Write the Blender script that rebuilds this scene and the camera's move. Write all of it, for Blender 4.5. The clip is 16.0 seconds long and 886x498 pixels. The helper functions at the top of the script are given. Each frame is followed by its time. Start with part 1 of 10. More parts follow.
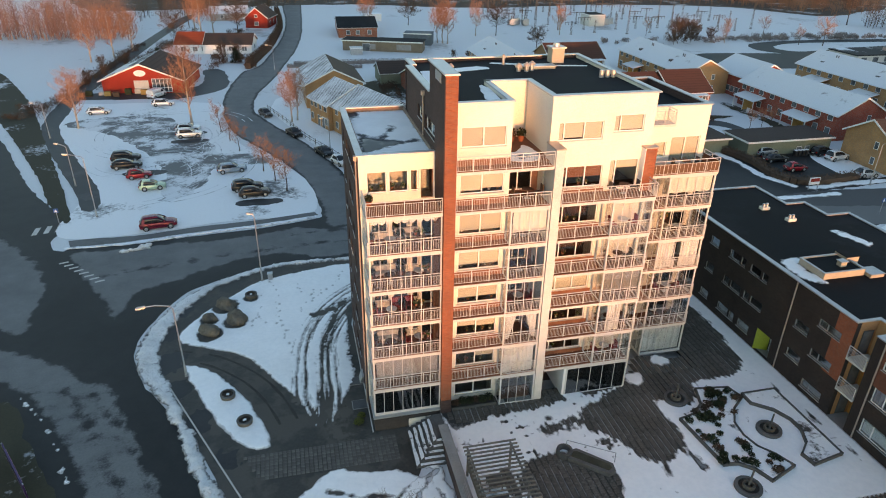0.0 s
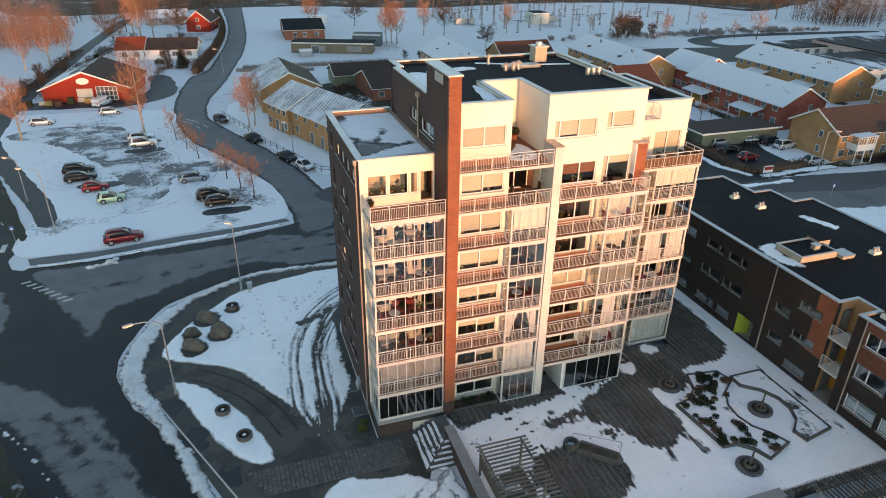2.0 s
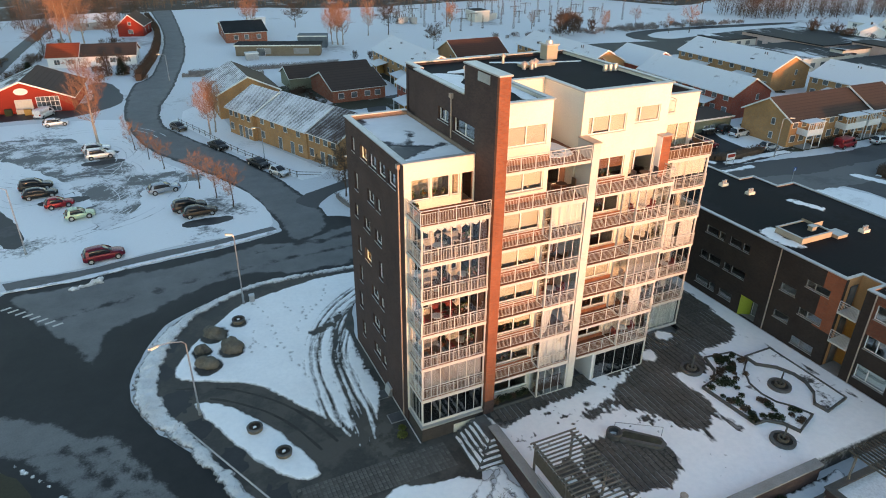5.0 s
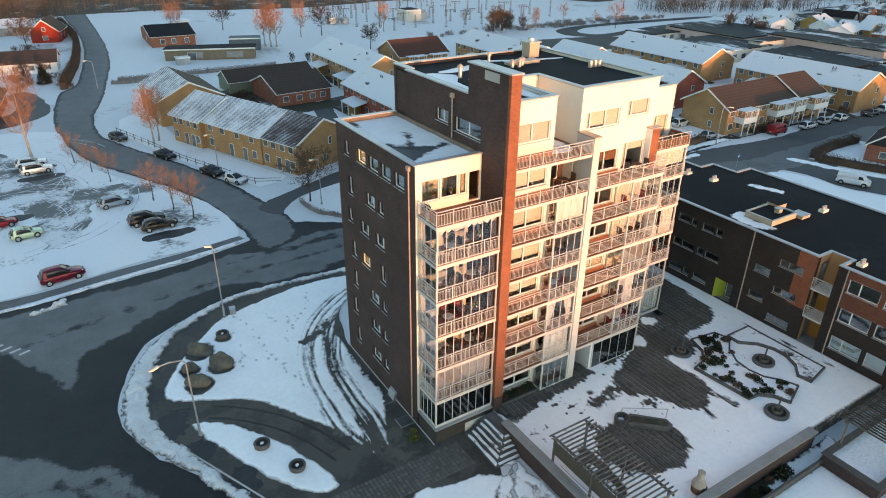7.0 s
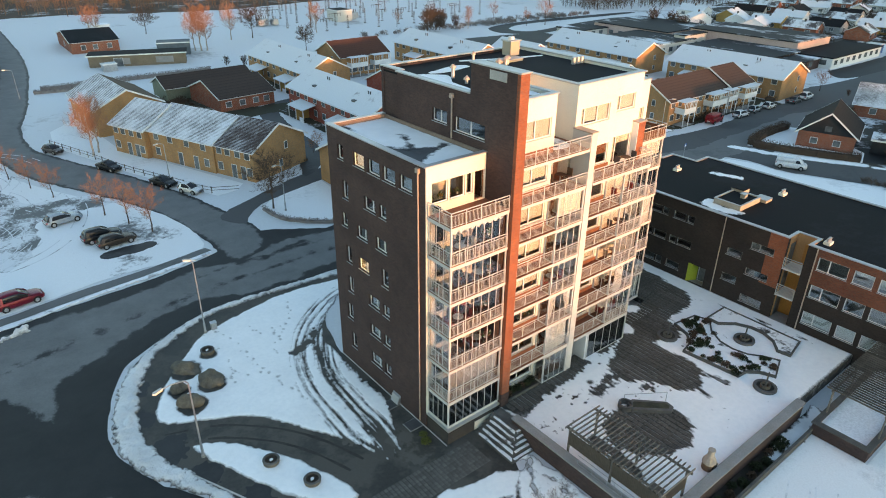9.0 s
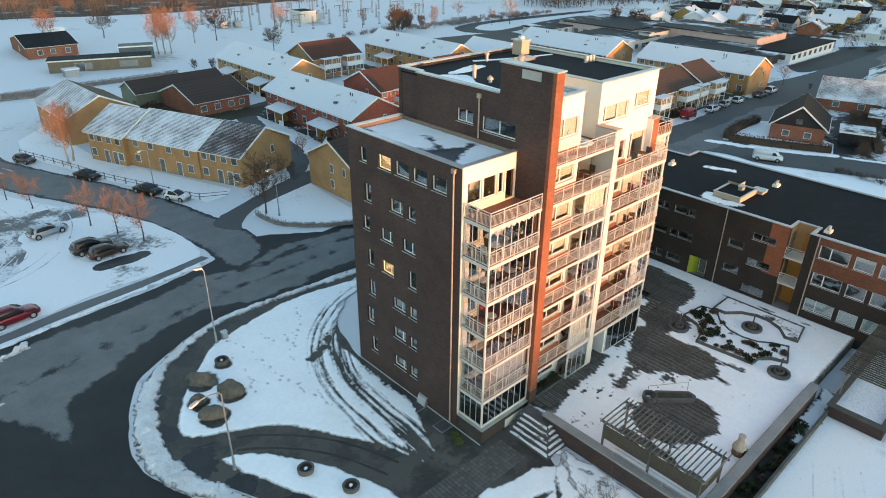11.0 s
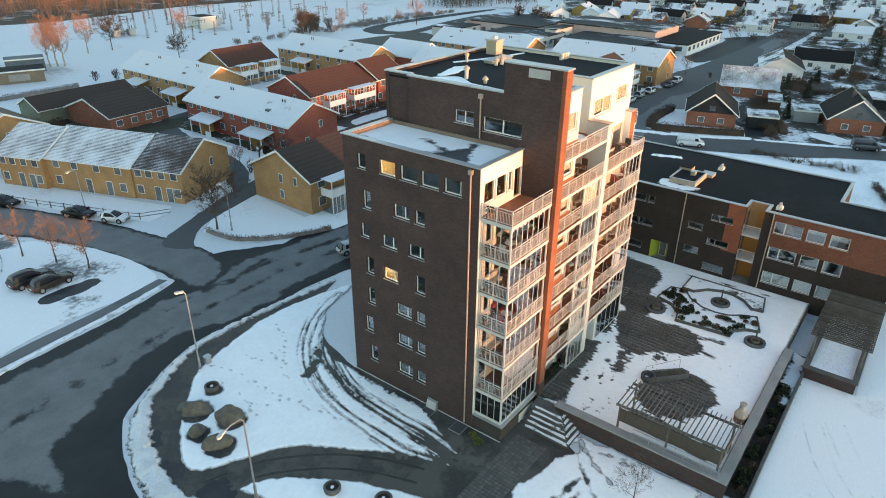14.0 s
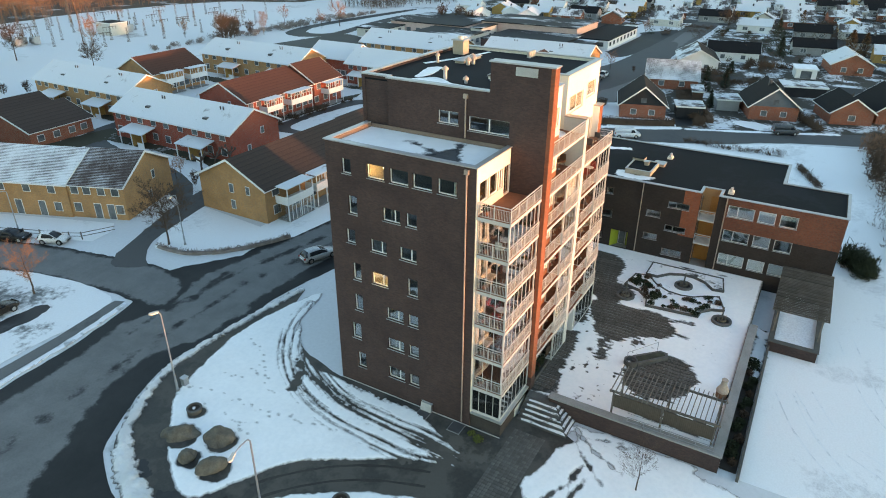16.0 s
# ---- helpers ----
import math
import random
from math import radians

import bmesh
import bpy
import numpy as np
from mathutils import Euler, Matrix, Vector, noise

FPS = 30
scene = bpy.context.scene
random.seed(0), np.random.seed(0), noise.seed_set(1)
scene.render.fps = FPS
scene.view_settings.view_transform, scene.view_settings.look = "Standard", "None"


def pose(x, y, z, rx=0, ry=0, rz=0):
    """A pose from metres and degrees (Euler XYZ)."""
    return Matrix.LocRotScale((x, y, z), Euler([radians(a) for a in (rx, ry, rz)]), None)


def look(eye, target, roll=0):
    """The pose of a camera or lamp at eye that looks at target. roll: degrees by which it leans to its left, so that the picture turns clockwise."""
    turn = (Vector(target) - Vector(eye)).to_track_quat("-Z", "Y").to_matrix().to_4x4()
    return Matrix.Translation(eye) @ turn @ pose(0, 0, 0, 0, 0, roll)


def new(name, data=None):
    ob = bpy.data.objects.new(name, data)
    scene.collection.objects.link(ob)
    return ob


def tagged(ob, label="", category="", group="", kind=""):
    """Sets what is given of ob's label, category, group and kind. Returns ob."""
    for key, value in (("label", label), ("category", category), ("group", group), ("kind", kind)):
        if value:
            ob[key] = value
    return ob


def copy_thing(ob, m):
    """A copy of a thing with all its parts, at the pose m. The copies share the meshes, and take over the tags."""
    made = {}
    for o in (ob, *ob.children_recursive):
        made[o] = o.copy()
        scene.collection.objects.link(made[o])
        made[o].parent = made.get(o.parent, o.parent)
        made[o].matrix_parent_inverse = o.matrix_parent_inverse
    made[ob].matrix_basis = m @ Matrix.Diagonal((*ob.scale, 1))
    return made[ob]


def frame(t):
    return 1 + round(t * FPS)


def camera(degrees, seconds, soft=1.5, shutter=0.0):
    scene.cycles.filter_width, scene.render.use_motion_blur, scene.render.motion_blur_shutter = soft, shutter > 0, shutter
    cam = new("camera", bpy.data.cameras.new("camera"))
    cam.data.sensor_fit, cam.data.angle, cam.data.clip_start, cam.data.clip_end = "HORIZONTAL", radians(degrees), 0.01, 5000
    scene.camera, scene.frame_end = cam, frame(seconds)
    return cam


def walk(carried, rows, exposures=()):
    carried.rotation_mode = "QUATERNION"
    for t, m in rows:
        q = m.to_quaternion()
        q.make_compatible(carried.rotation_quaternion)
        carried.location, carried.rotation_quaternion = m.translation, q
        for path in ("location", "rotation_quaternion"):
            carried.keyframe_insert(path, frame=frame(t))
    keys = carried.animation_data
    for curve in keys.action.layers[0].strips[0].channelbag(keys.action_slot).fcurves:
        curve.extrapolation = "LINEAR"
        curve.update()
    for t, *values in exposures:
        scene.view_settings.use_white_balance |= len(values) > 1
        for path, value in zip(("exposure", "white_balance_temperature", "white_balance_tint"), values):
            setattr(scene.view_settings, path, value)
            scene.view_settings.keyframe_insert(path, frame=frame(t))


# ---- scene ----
cam = camera(68.3, 16.0, soft=1.0)
METRES, EYE, TILT, LEAN, TURN = 41.55, 36.9, 0.0, 0.0, -13.5
ROWS = [
    (0.0, 0.0, 0.0, 0.0, 0.39, -26.97, -0.76),
    (0.5, -0.0241, -0.0001, -0.0001, -1.12, -26.94, -0.73),
    (1.0, -0.0479, 0.0016, 0.0003, -2.74, -26.93, -0.68),
    (1.5, -0.0724, 0.0039, 0.0005, -4.24, -26.92, -0.64),
    (2.0, -0.0968, 0.0061, 0.0007, -4.97, -26.92, -0.61),
    (2.5, -0.1228, 0.0089, 0.0009, -6.17, -26.93, -0.6),
    (3.0, -0.1523, 0.0128, 0.0013, -7.82, -26.93, -0.56),
    (3.5, -0.184, 0.0177, 0.0012, -8.9, -26.92, -0.54),
    (4.0, -0.2162, 0.0235, 0.0013, -9.6, -26.93, -0.53),
    (6.5, -0.3823, 0.0648, 0.0016, -16.36, -26.99, -0.48),
    (7.0, -0.4153, 0.0755, 0.0013, -18.44, -26.98, -0.5),
    (7.5, -0.4478, 0.0879, 0.0017, -20.35, -26.99, -0.49),
    (8.0, -0.4798, 0.1011, 0.0018, -21.95, -27.0, -0.48),
    (8.5, -0.5096, 0.1145, 0.0018, -23.72, -27.0, -0.5),
    (9.0, -0.5391, 0.1286, 0.002, -25.3, -27.0, -0.5),
    (11.5, -0.6797, 0.2038, 0.0017, -30.78, -26.95, -0.48),
    (12.0, -0.7063, 0.2207, 0.0019, -32.66, -26.92, -0.46),
    (12.5, -0.7324, 0.2383, 0.0019, -34.59, -26.89, -0.45),
    (13.0, -0.7582, 0.2572, 0.0019, -36.31, -26.87, -0.43),
    (13.5, -0.7837, 0.2771, 0.0019, -37.44, -26.85, -0.43),
    (14.0, -0.8088, 0.2973, 0.002, -38.84, -26.84, -0.38),
    (14.5, -0.8324, 0.3172, 0.002, -40.86, -26.82, -0.34),
    (15.0, -0.8546, 0.3379, 0.002, -42.6, -26.81, -0.31),
    (15.5, -0.8764, 0.3596, 0.0021, -44.22, -26.8, -0.29),
    (16.0, -0.8975, 0.3817, 0.0023, -46.32, -26.79, -0.26),
]
walk(cam, [(t, pose(0, 0, EYE, TILT, LEAN, TURN) @ pose(METRES * x, METRES * y, METRES * z, 90 + pitch, roll, yaw)) for t, x, y, z, yaw, pitch, roll in ROWS],
     [(0.0, 1.80, 7800, 13), (4.0, 1.88, 7800, 12), (9.0, 2.16, 7950, 9.5), (16.0, 2.34, 8150, 8.5)])

# ---- sky and sun: a very low winter sun from the south, the ground already in shade ----
SUN_UP, SUN_SIDE = radians(1.2), radians(2.0)
world = bpy.data.worlds.new("winter_dusk_sky")
scene.world = world
world.use_nodes = True
sky = world.node_tree.nodes.new("ShaderNodeTexSky")
sky.sky_type, sky.sun_disc, sky.sun_elevation, sky.sun_rotation = "NISHITA", False, radians(6), math.pi - SUN_SIDE
sky.air_density, sky.dust_density, sky.ozone_density = 1.0, 0.3, 2.0
world.node_tree.links.new(sky.outputs[0], world.node_tree.nodes["Background"].inputs[0])
world.node_tree.nodes["Background"].inputs[1].default_value = 0.15
sun_data = bpy.data.lights.new("low_sun", "SUN")
sun_data.energy, sun_data.angle, sun_data.color = 1.55, radians(1.5), (1.0, 0.47, 0.255)
sun = new("low_sun", sun_data)
sun_way = Vector((math.sin(SUN_SIDE) * math.cos(SUN_UP), -math.cos(SUN_SIDE) * math.cos(SUN_UP), math.sin(SUN_UP)))
sun.matrix_world = look(sun_way * 150, (0, 0, 0))

# ---- mesh helpers ----
WORLD = {}


class M:
    """Collects the faces of one mesh."""

    def __init__(self):
        self.v, self.f = [], []

    def face(self, *pts):
        n = len(self.v)
        self.v += [tuple(p) for p in pts]
        self.f.append(tuple(range(n, n + len(pts))))
        return self

    def add(self, verts, faces):
        n = len(self.v)
        self.v += [tuple(p) for p in verts]
        self.f += [tuple(i + n for i in q) for q in faces]
        return self

    def box(self, x0, y0, z0, x1, y1, z1):
        x0, x1 = min(x0, x1), max(x0, x1)
        y0, y1 = min(y0, y1), max(y0, y1)
        z0, z1 = min(z0, z1), max(z0, z1)
        v = [(x, y, z) for z in (z0, z1) for x, y in ((x0, y0), (x1, y0), (x1, y1), (x0, y1))]
        return self.add(v, [(3, 2, 1, 0), (4, 5, 6, 7), (0, 1, 5, 4), (1, 2, 6, 5), (2, 3, 7, 6), (3, 0, 4, 7)])

    def prism(self, poly, z0, z1, bottom=False):
        n = len(poly)
        if sum(a[0] * b[1] - b[0] * a[1] for a, b in zip(poly, poly[1:] + poly[:1])) < 0:
            poly = poly[::-1]
        v = [(p[0], p[1], z0) for p in poly] + [(p[0], p[1], z1) for p in poly]
        f = [tuple(range(n, 2 * n))] + [(i, (i + 1) % n, n + (i + 1) % n, n + i) for i in range(n)]
        if bottom:
            f.append(tuple(range(n))[::-1])
        return self.add(v, f)

    def tube(self, a, b, r0, r1=None, n=8, caps=True):
        a, b = Vector(a), Vector(b)
        r1 = r0 if r1 is None else r1
        d = (b - a).normalized()
        s = d.cross(Vector((0, 0, 1)) if abs(d.z) < 0.9 else Vector((1, 0, 0))).normalized()
        q = d.cross(s)
        ring = [math.cos(2 * math.pi * i / n) * s + math.sin(2 * math.pi * i / n) * q for i in range(n)]
        v = [a + r0 * w for w in ring] + [b + r1 * w for w in ring]
        f = [(i, n + i, n + (i + 1) % n, (i + 1) % n) for i in range(n)]
        if caps:
            f += [tuple(range(n)), tuple(range(n, 2 * n))[::-1]]
        return self.add(v, f)

    def spike(self, a, b, r):
        """A thin three-sided twig from a to b."""
        a, b = Vector(a), Vector(b)
        d = (b - a).normalized()
        s = d.cross(Vector((0.3, 0.2, 0.9))).normalized() * r
        q = d.cross(s)
        return self.add([a + s, a - 0.5 * s + 0.87 * q, a - 0.5 * s - 0.87 * q, b], [(0, 1, 3), (1, 2, 3), (2, 0, 3)])

    def loft(self, rings, close=True):
        n, k = len(rings[0]), len(self.v)
        for r in rings:
            self.v += [tuple(p) for p in r]
        for j in range(len(rings) - 1):
            for i in range(n):
                a, b = k + j * n + i, k + j * n + (i + 1) % n
                self.f.append((a, b, b + n, a + n))
        if close:
            self.f += [tuple(range(k, k + n))[::-1], tuple(range(k + (len(rings) - 1) * n, k + len(rings) * n))]
        return self

    def welded(self):
        """Joins corners that coincide."""
        seen, idx, vs = {}, [], []
        for p in self.v:
            k = (round(p[0], 4), round(p[1], 4), round(p[2], 4))
            if k not in seen:
                seen[k] = len(vs)
                vs.append(p)
            idx.append(seen[k])
        self.v, self.f = vs, [tuple(idx[i] for i in q) for q in self.f]
        return self

    def mesh(self, name, smooth=False):
        me = bpy.data.meshes.new(name)
        me.from_pydata(self.v, [], self.f)
        if smooth:
            me.polygons.foreach_set("use_smooth", [True] * len(me.polygons))
        me.update()
        return me


def part(name, m, material, parent=None, label="", smooth=False, kind=""):
    """One mesh object in world (or, under a thing at the origin, local) metres, under a thing or a part."""
    me = m if isinstance(m, bpy.types.Mesh) else m.mesh(name, smooth)
    if not me.materials:
        me.materials.append(material)
    ob = new(name, me)
    WORLD[ob] = Matrix.Identity(4)
    if parent is not None:
        ob.parent = parent
        ob.matrix_parent_inverse = WORLD[parent].inverted()
    return tagged(ob, label=label, kind=kind)


def thing(name, label, category, at=(0, 0, 0), group="", kind=""):
    ob = new(name)
    ob.empty_display_size = 0.3
    ob.location = at
    WORLD[ob] = Matrix.Translation(at)
    return tagged(ob, label, category, group, kind)


def solid(name, m, material, label, category="", group="", kind="", smooth=False):
    ob = part(name, m, material, None, smooth=smooth)
    return tagged(ob, label, category, group, kind)


def curve_through(pts, step=1.0, closed=True, jitter=0.0, seed=1):
    """A smooth outline through a few plan points, with an uneven edge."""
    rnd, out, n = random.Random(seed), [], len(pts)
    for i in range(n if closed else n - 1):
        p = [Vector((*pts[(i + k) % n if closed else min(max(i + k, 0), n - 1)], 0)) for k in (-1, 0, 1, 2)]
        m = max(1, int((p[2] - p[1]).length / step))
        for j in range(m):
            t = j / m
            q = 0.5 * (2 * p[1] + (p[2] - p[0]) * t + (2 * p[0] - 5 * p[1] + 4 * p[2] - p[3]) * t * t + (3 * p[1] - p[0] - 3 * p[2] + p[3]) * t ** 3)
            w = noise.noise_vector(q * 0.7 + Vector((seed, 0, 0))) * jitter
            out.append((q.x + w.x + rnd.uniform(-0.3, 0.3) * jitter, q.y + w.y + rnd.uniform(-0.3, 0.3) * jitter))
    if not closed:
        out.append(tuple(pts[-1]))
    return out


def panel(m, axis, n0, n1, u0, u1, z0, z1):
    """A box whose faces look along axis ('x' or 'y'), between n0 and n1 in depth."""
    if axis == "x":
        m.box(n0, u0, z0, n1, u1, z1)
    else:
        m.box(u0, n0, z0, u1, n1, z1)
    return m


def wall(axis, n0, n1, u0, u1, z0, z1, holes=()):
    """A wall with openings (u0, u1, z0, z1) through it: one closed shell."""
    m = M()
    us = sorted({u0, u1, *[u for h in holes for u in h[:2] if u0 < u < u1]})
    zs = sorted({z0, z1, *[z for h in holes for z in h[2:4] if z0 < z < z1]})

    def full(i, j):
        if not (0 <= i < len(us) - 1 and 0 <= j < len(zs) - 1):
            return False
        u, z = (us[i] + us[i + 1]) / 2, (zs[j] + zs[j + 1]) / 2
        return not any(h[0] < u < h[1] and h[2] < z < h[3] for h in holes)

    def at(n, u, z):
        return (n, u, z) if axis == "x" else (u, n, z)

    for i in range(len(us) - 1):
        for j in range(len(zs) - 1):
            if not full(i, j):
                continue
            a, b, c, d = us[i], us[i + 1], zs[j], zs[j + 1]
            m.face(at(n0, a, c), at(n0, a, d), at(n0, b, d), at(n0, b, c))
            m.face(at(n1, a, c), at(n1, b, c), at(n1, b, d), at(n1, a, d))
            for di, dj, e in ((-1, 0, ((a, c), (a, d))), (1, 0, ((b, d), (b, c))), (0, -1, ((b, c), (a, c))), (0, 1, ((a, d), (b, d)))):
                if not full(i + di, j + dj):
                    (ua, za), (ub, zb) = e
                    m.face(at(n0, ub, zb), at(n0, ua, za), at(n1, ua, za), at(n1, ub, zb))
    return m.welded()


# ---- ragged sheets: snow, slush and dry asphalt with melted edges ----
def plan_hash(ix, iy, seed):
    v = np.sin(ix * 127.1 + iy * 311.7 + seed * 74.7) * 43758.5453
    return v - np.floor(v)


def rough_field(x, y, size, seed, octaves=3):
    """Smooth random values from -1 to 1 over the plan, with features about size metres across."""
    total, amp, norm = 0.0, 1.0, 0.0
    for o in range(octaves):
        u, v = x / size + 17.3 * o, y / size - 9.1 * o
        i, j = np.floor(u), np.floor(v)
        a, b = u - i, v - j
        a, b = a * a * (3 - 2 * a), b * b * (3 - 2 * b)
        w = (plan_hash(i, j, seed + o) * (1 - a) + plan_hash(i + 1, j, seed + o) * a) * (1 - b) + (plan_hash(i, j + 1, seed + o) * (1 - a) + plan_hash(i + 1, j + 1, seed + o) * a) * b
        total, norm = total + amp * (2 * w - 1), norm + amp
        amp, size = amp * 0.55, size * 0.45
    return total / norm


def to_line(x, y, pts, closed=False):
    """Distance from plan points to a line of straight pieces."""
    best = np.full(x.shape, 1e9)
    for (x0, y0), (x1, y1) in zip(pts, pts[1:] + pts[:1] if closed else pts[1:]):
        dx, dy = x1 - x0, y1 - y0
        t = np.clip(((x - x0) * dx + (y - y0) * dy) / max(1e-9, dx * dx + dy * dy), 0, 1)
        best = np.minimum(best, (x - x0 - t * dx) ** 2 + (y - y0 - t * dy) ** 2)
    return np.sqrt(best)


def along_line(x, y, pts):
    """Length along a line and signed distance to its side, for plan points."""
    best, s_at, d_at, run = np.full(x.shape, 1e9), np.zeros(x.shape), np.zeros(x.shape), 0.0
    for (x0, y0), (x1, y1) in zip(pts, pts[1:]):
        dx, dy = x1 - x0, y1 - y0
        ln = max(1e-6, math.hypot(dx, dy))
        t = np.clip(((x - x0) * dx + (y - y0) * dy) / ln ** 2, 0, 1)
        d = np.hypot(x - x0 - t * dx, y - y0 - t * dy)
        near = d < best
        best = np.where(near, d, best)
        s_at = np.where(near, run + t * ln, s_at)
        d_at = np.where(near, d * np.sign(dx * (y - y0) - dy * (x - x0)), d_at)
        run += ln
    return s_at, d_at


def depth_in(x, y, poly):
    """How far plan points lie inside a closed line; negative outside."""
    hit = np.zeros(x.shape, bool)
    for (x0, y0), (x1, y1) in zip(poly, poly[1:] + poly[:1]):
        if y0 != y1:
            hit ^= ((y0 > y) != (y1 > y)) & (x < x0 + (y - y0) * (x1 - x0) / (y1 - y0))
    d = to_line(x, y, poly, True)
    return np.where(hit, d, -d)


def sheet(name, label, box, res, field, z, thick, fall, material, lumps=0.0, soft=0.0):
    """A thin cover that lies where field(x, y) > 0, cut along the zero line, thinning out towards its edge."""
    x0, y0, x1, y1 = box
    nx, ny = int((x1 - x0) / res) + 1, int((y1 - y0) / res) + 1
    gx, gy = np.meshgrid(x0 + res * np.arange(nx), y0 + res * np.arange(ny), indexing="ij")
    thin = field(gx, gy)
    fv = thin + soft
    hz = z + thick * np.sqrt(np.clip(fv / fall, 0, 1))
    if lumps:
        hz = hz + np.clip(fv / fall, 0, 1) * lumps * rough_field(gx, gy, 0.5, 77, 2)
    m, ids, cuts, deep = M(), {}, {}, []

    def corner(i, j):
        if (i, j) not in ids:
            ids[i, j] = len(m.v)
            m.v.append((float(gx[i, j]), float(gy[i, j]), float(hz[i, j])))
            deep.append(float(thin[i, j]))
        return ids[i, j]

    def cut(p, q):
        key = (p, q) if p < q else (q, p)
        if key not in cuts:
            a, b = fv[key[0]], fv[key[1]]
            t = a / (a - b)
            cuts[key] = len(m.v)
            m.v.append((float(gx[key[0]] * (1 - t) + gx[key[1]] * t), float(gy[key[0]] * (1 - t) + gy[key[1]] * t), z))
            deep.append(-soft)
        return cuts[key]

    pos = fv > 0
    some = pos[:-1, :-1] | pos[1:, :-1] | pos[:-1, 1:] | pos[1:, 1:]
    full = pos[:-1, :-1] & pos[1:, :-1] & pos[:-1, 1:] & pos[1:, 1:]
    for i, j in zip(*(int_list.tolist() for int_list in np.nonzero(some))):
        ring = [(i, j), (i + 1, j), (i + 1, j + 1), (i, j + 1)]
        if full[i, j]:
            m.f.append(tuple(corner(*p) for p in ring))
            continue
        for tri in ((ring[0], ring[1], ring[2]), (ring[0], ring[2], ring[3])):
            out = []
            for p, q in zip(tri, tri[1:] + tri[:1]):
                if pos[p]:
                    out.append(corner(*p))
                if pos[p] != pos[q]:
                    out.append(cut(p, q))
            if len(out) > 2:
                m.f.append(tuple(out))
    ob = solid(name, m, material, label, kind="structure", smooth=True)
    ob.data.attributes.new("depth", "FLOAT", "POINT").data.foreach_set("value", deep)
    return ob


def ragged(poly, rough=0.35, size=1.2, seed=1, fine=0.12, specks=0.0):
    """A field: the inside of a line with an uneven, melted border."""
    def field(x, y):
        f = depth_in(x, y, poly) + rough * rough_field(x, y, size, seed) + fine * rough_field(x, y, 0.3, seed + 5, 2)
        if specks:
            f = np.minimum(f, 0.9 - specks + rough_field(x, y, 0.55, seed + 9, 3) + 0.25 * np.clip(f, 0, 4))
        return f
    return field


def bounds(poly, margin=1.0):
    return (min(p[0] for p in poly) - margin, min(p[1] for p in poly) - margin, max(p[0] for p in poly) + margin, max(p[1] for p in poly) + margin)


def cover(name, label, pts, res, z, thick, material, rough=0.35, size=1.2, seed=1, fine=0.12, fall=0.3, soft=0.0):
    poly = curve_through(pts, 0.8, True, 0, seed)
    return sheet(name, label, bounds(poly, rough + 0.3), res, ragged(poly, rough, size, seed, fine), z, thick, fall, material, soft=soft)


# ---- materials ----
def nodes_of(name):
    mt = bpy.data.materials.new(name)
    mt.use_nodes = True
    nt = mt.node_tree
    return mt, nt, nt.nodes["Principled BSDF"]


def node(nt, kind, **inputs):
    nd = nt.nodes.new("ShaderNode" + kind)
    for key, value in inputs.items():
        nd.inputs[key.replace("_", " ")].default_value = value
    return nd


def ramp(nt, fac, stops):
    nd = nt.nodes.new("ShaderNodeValToRGB")
    el = nd.color_ramp.elements
    while len(el) < len(stops):
        el.new(0.5)
    for e, (p, c) in zip(el, stops):
        e.position, e.color = p, (*c, 1) if len(c) == 3 else c
    nt.links.new(fac, nd.inputs["Fac"])
    return nd.outputs["Color"]


def mixed(nt, a, b, fac, mode="MIX"):
    nd = nt.nodes.new("ShaderNodeMix")
    nd.data_type, nd.blend_type = "RGBA", mode
    for i, val in ((0, fac), (6, a), (7, b)):
        if isinstance(val, (int, float)):
            nd.inputs[i].default_value = val
        elif isinstance(val, tuple):
            nd.inputs[i].default_value = (*val, 1)
        else:
            nt.links.new(val, nd.inputs[i])
    return nd.outputs[2]


def bumped(nt, bsdf, height, strength=0.3, distance=0.02):
    b = node(nt, "Bump", Strength=strength, Distance=distance)
    nt.links.new(height, b.inputs["Height"])
    nt.links.new(b.outputs[0], bsdf.inputs["Normal"])


def noisy(nt, scale, detail=5, rough=0.6, vec=None):
    nd = node(nt, "TexNoise", Scale=scale, Detail=detail, Roughness=rough)
    nt.links.new(vec or nt.nodes.new("ShaderNodeTexCoord").outputs["Object"], nd.inputs["Vector"])
    return nd.outputs["Fac"]


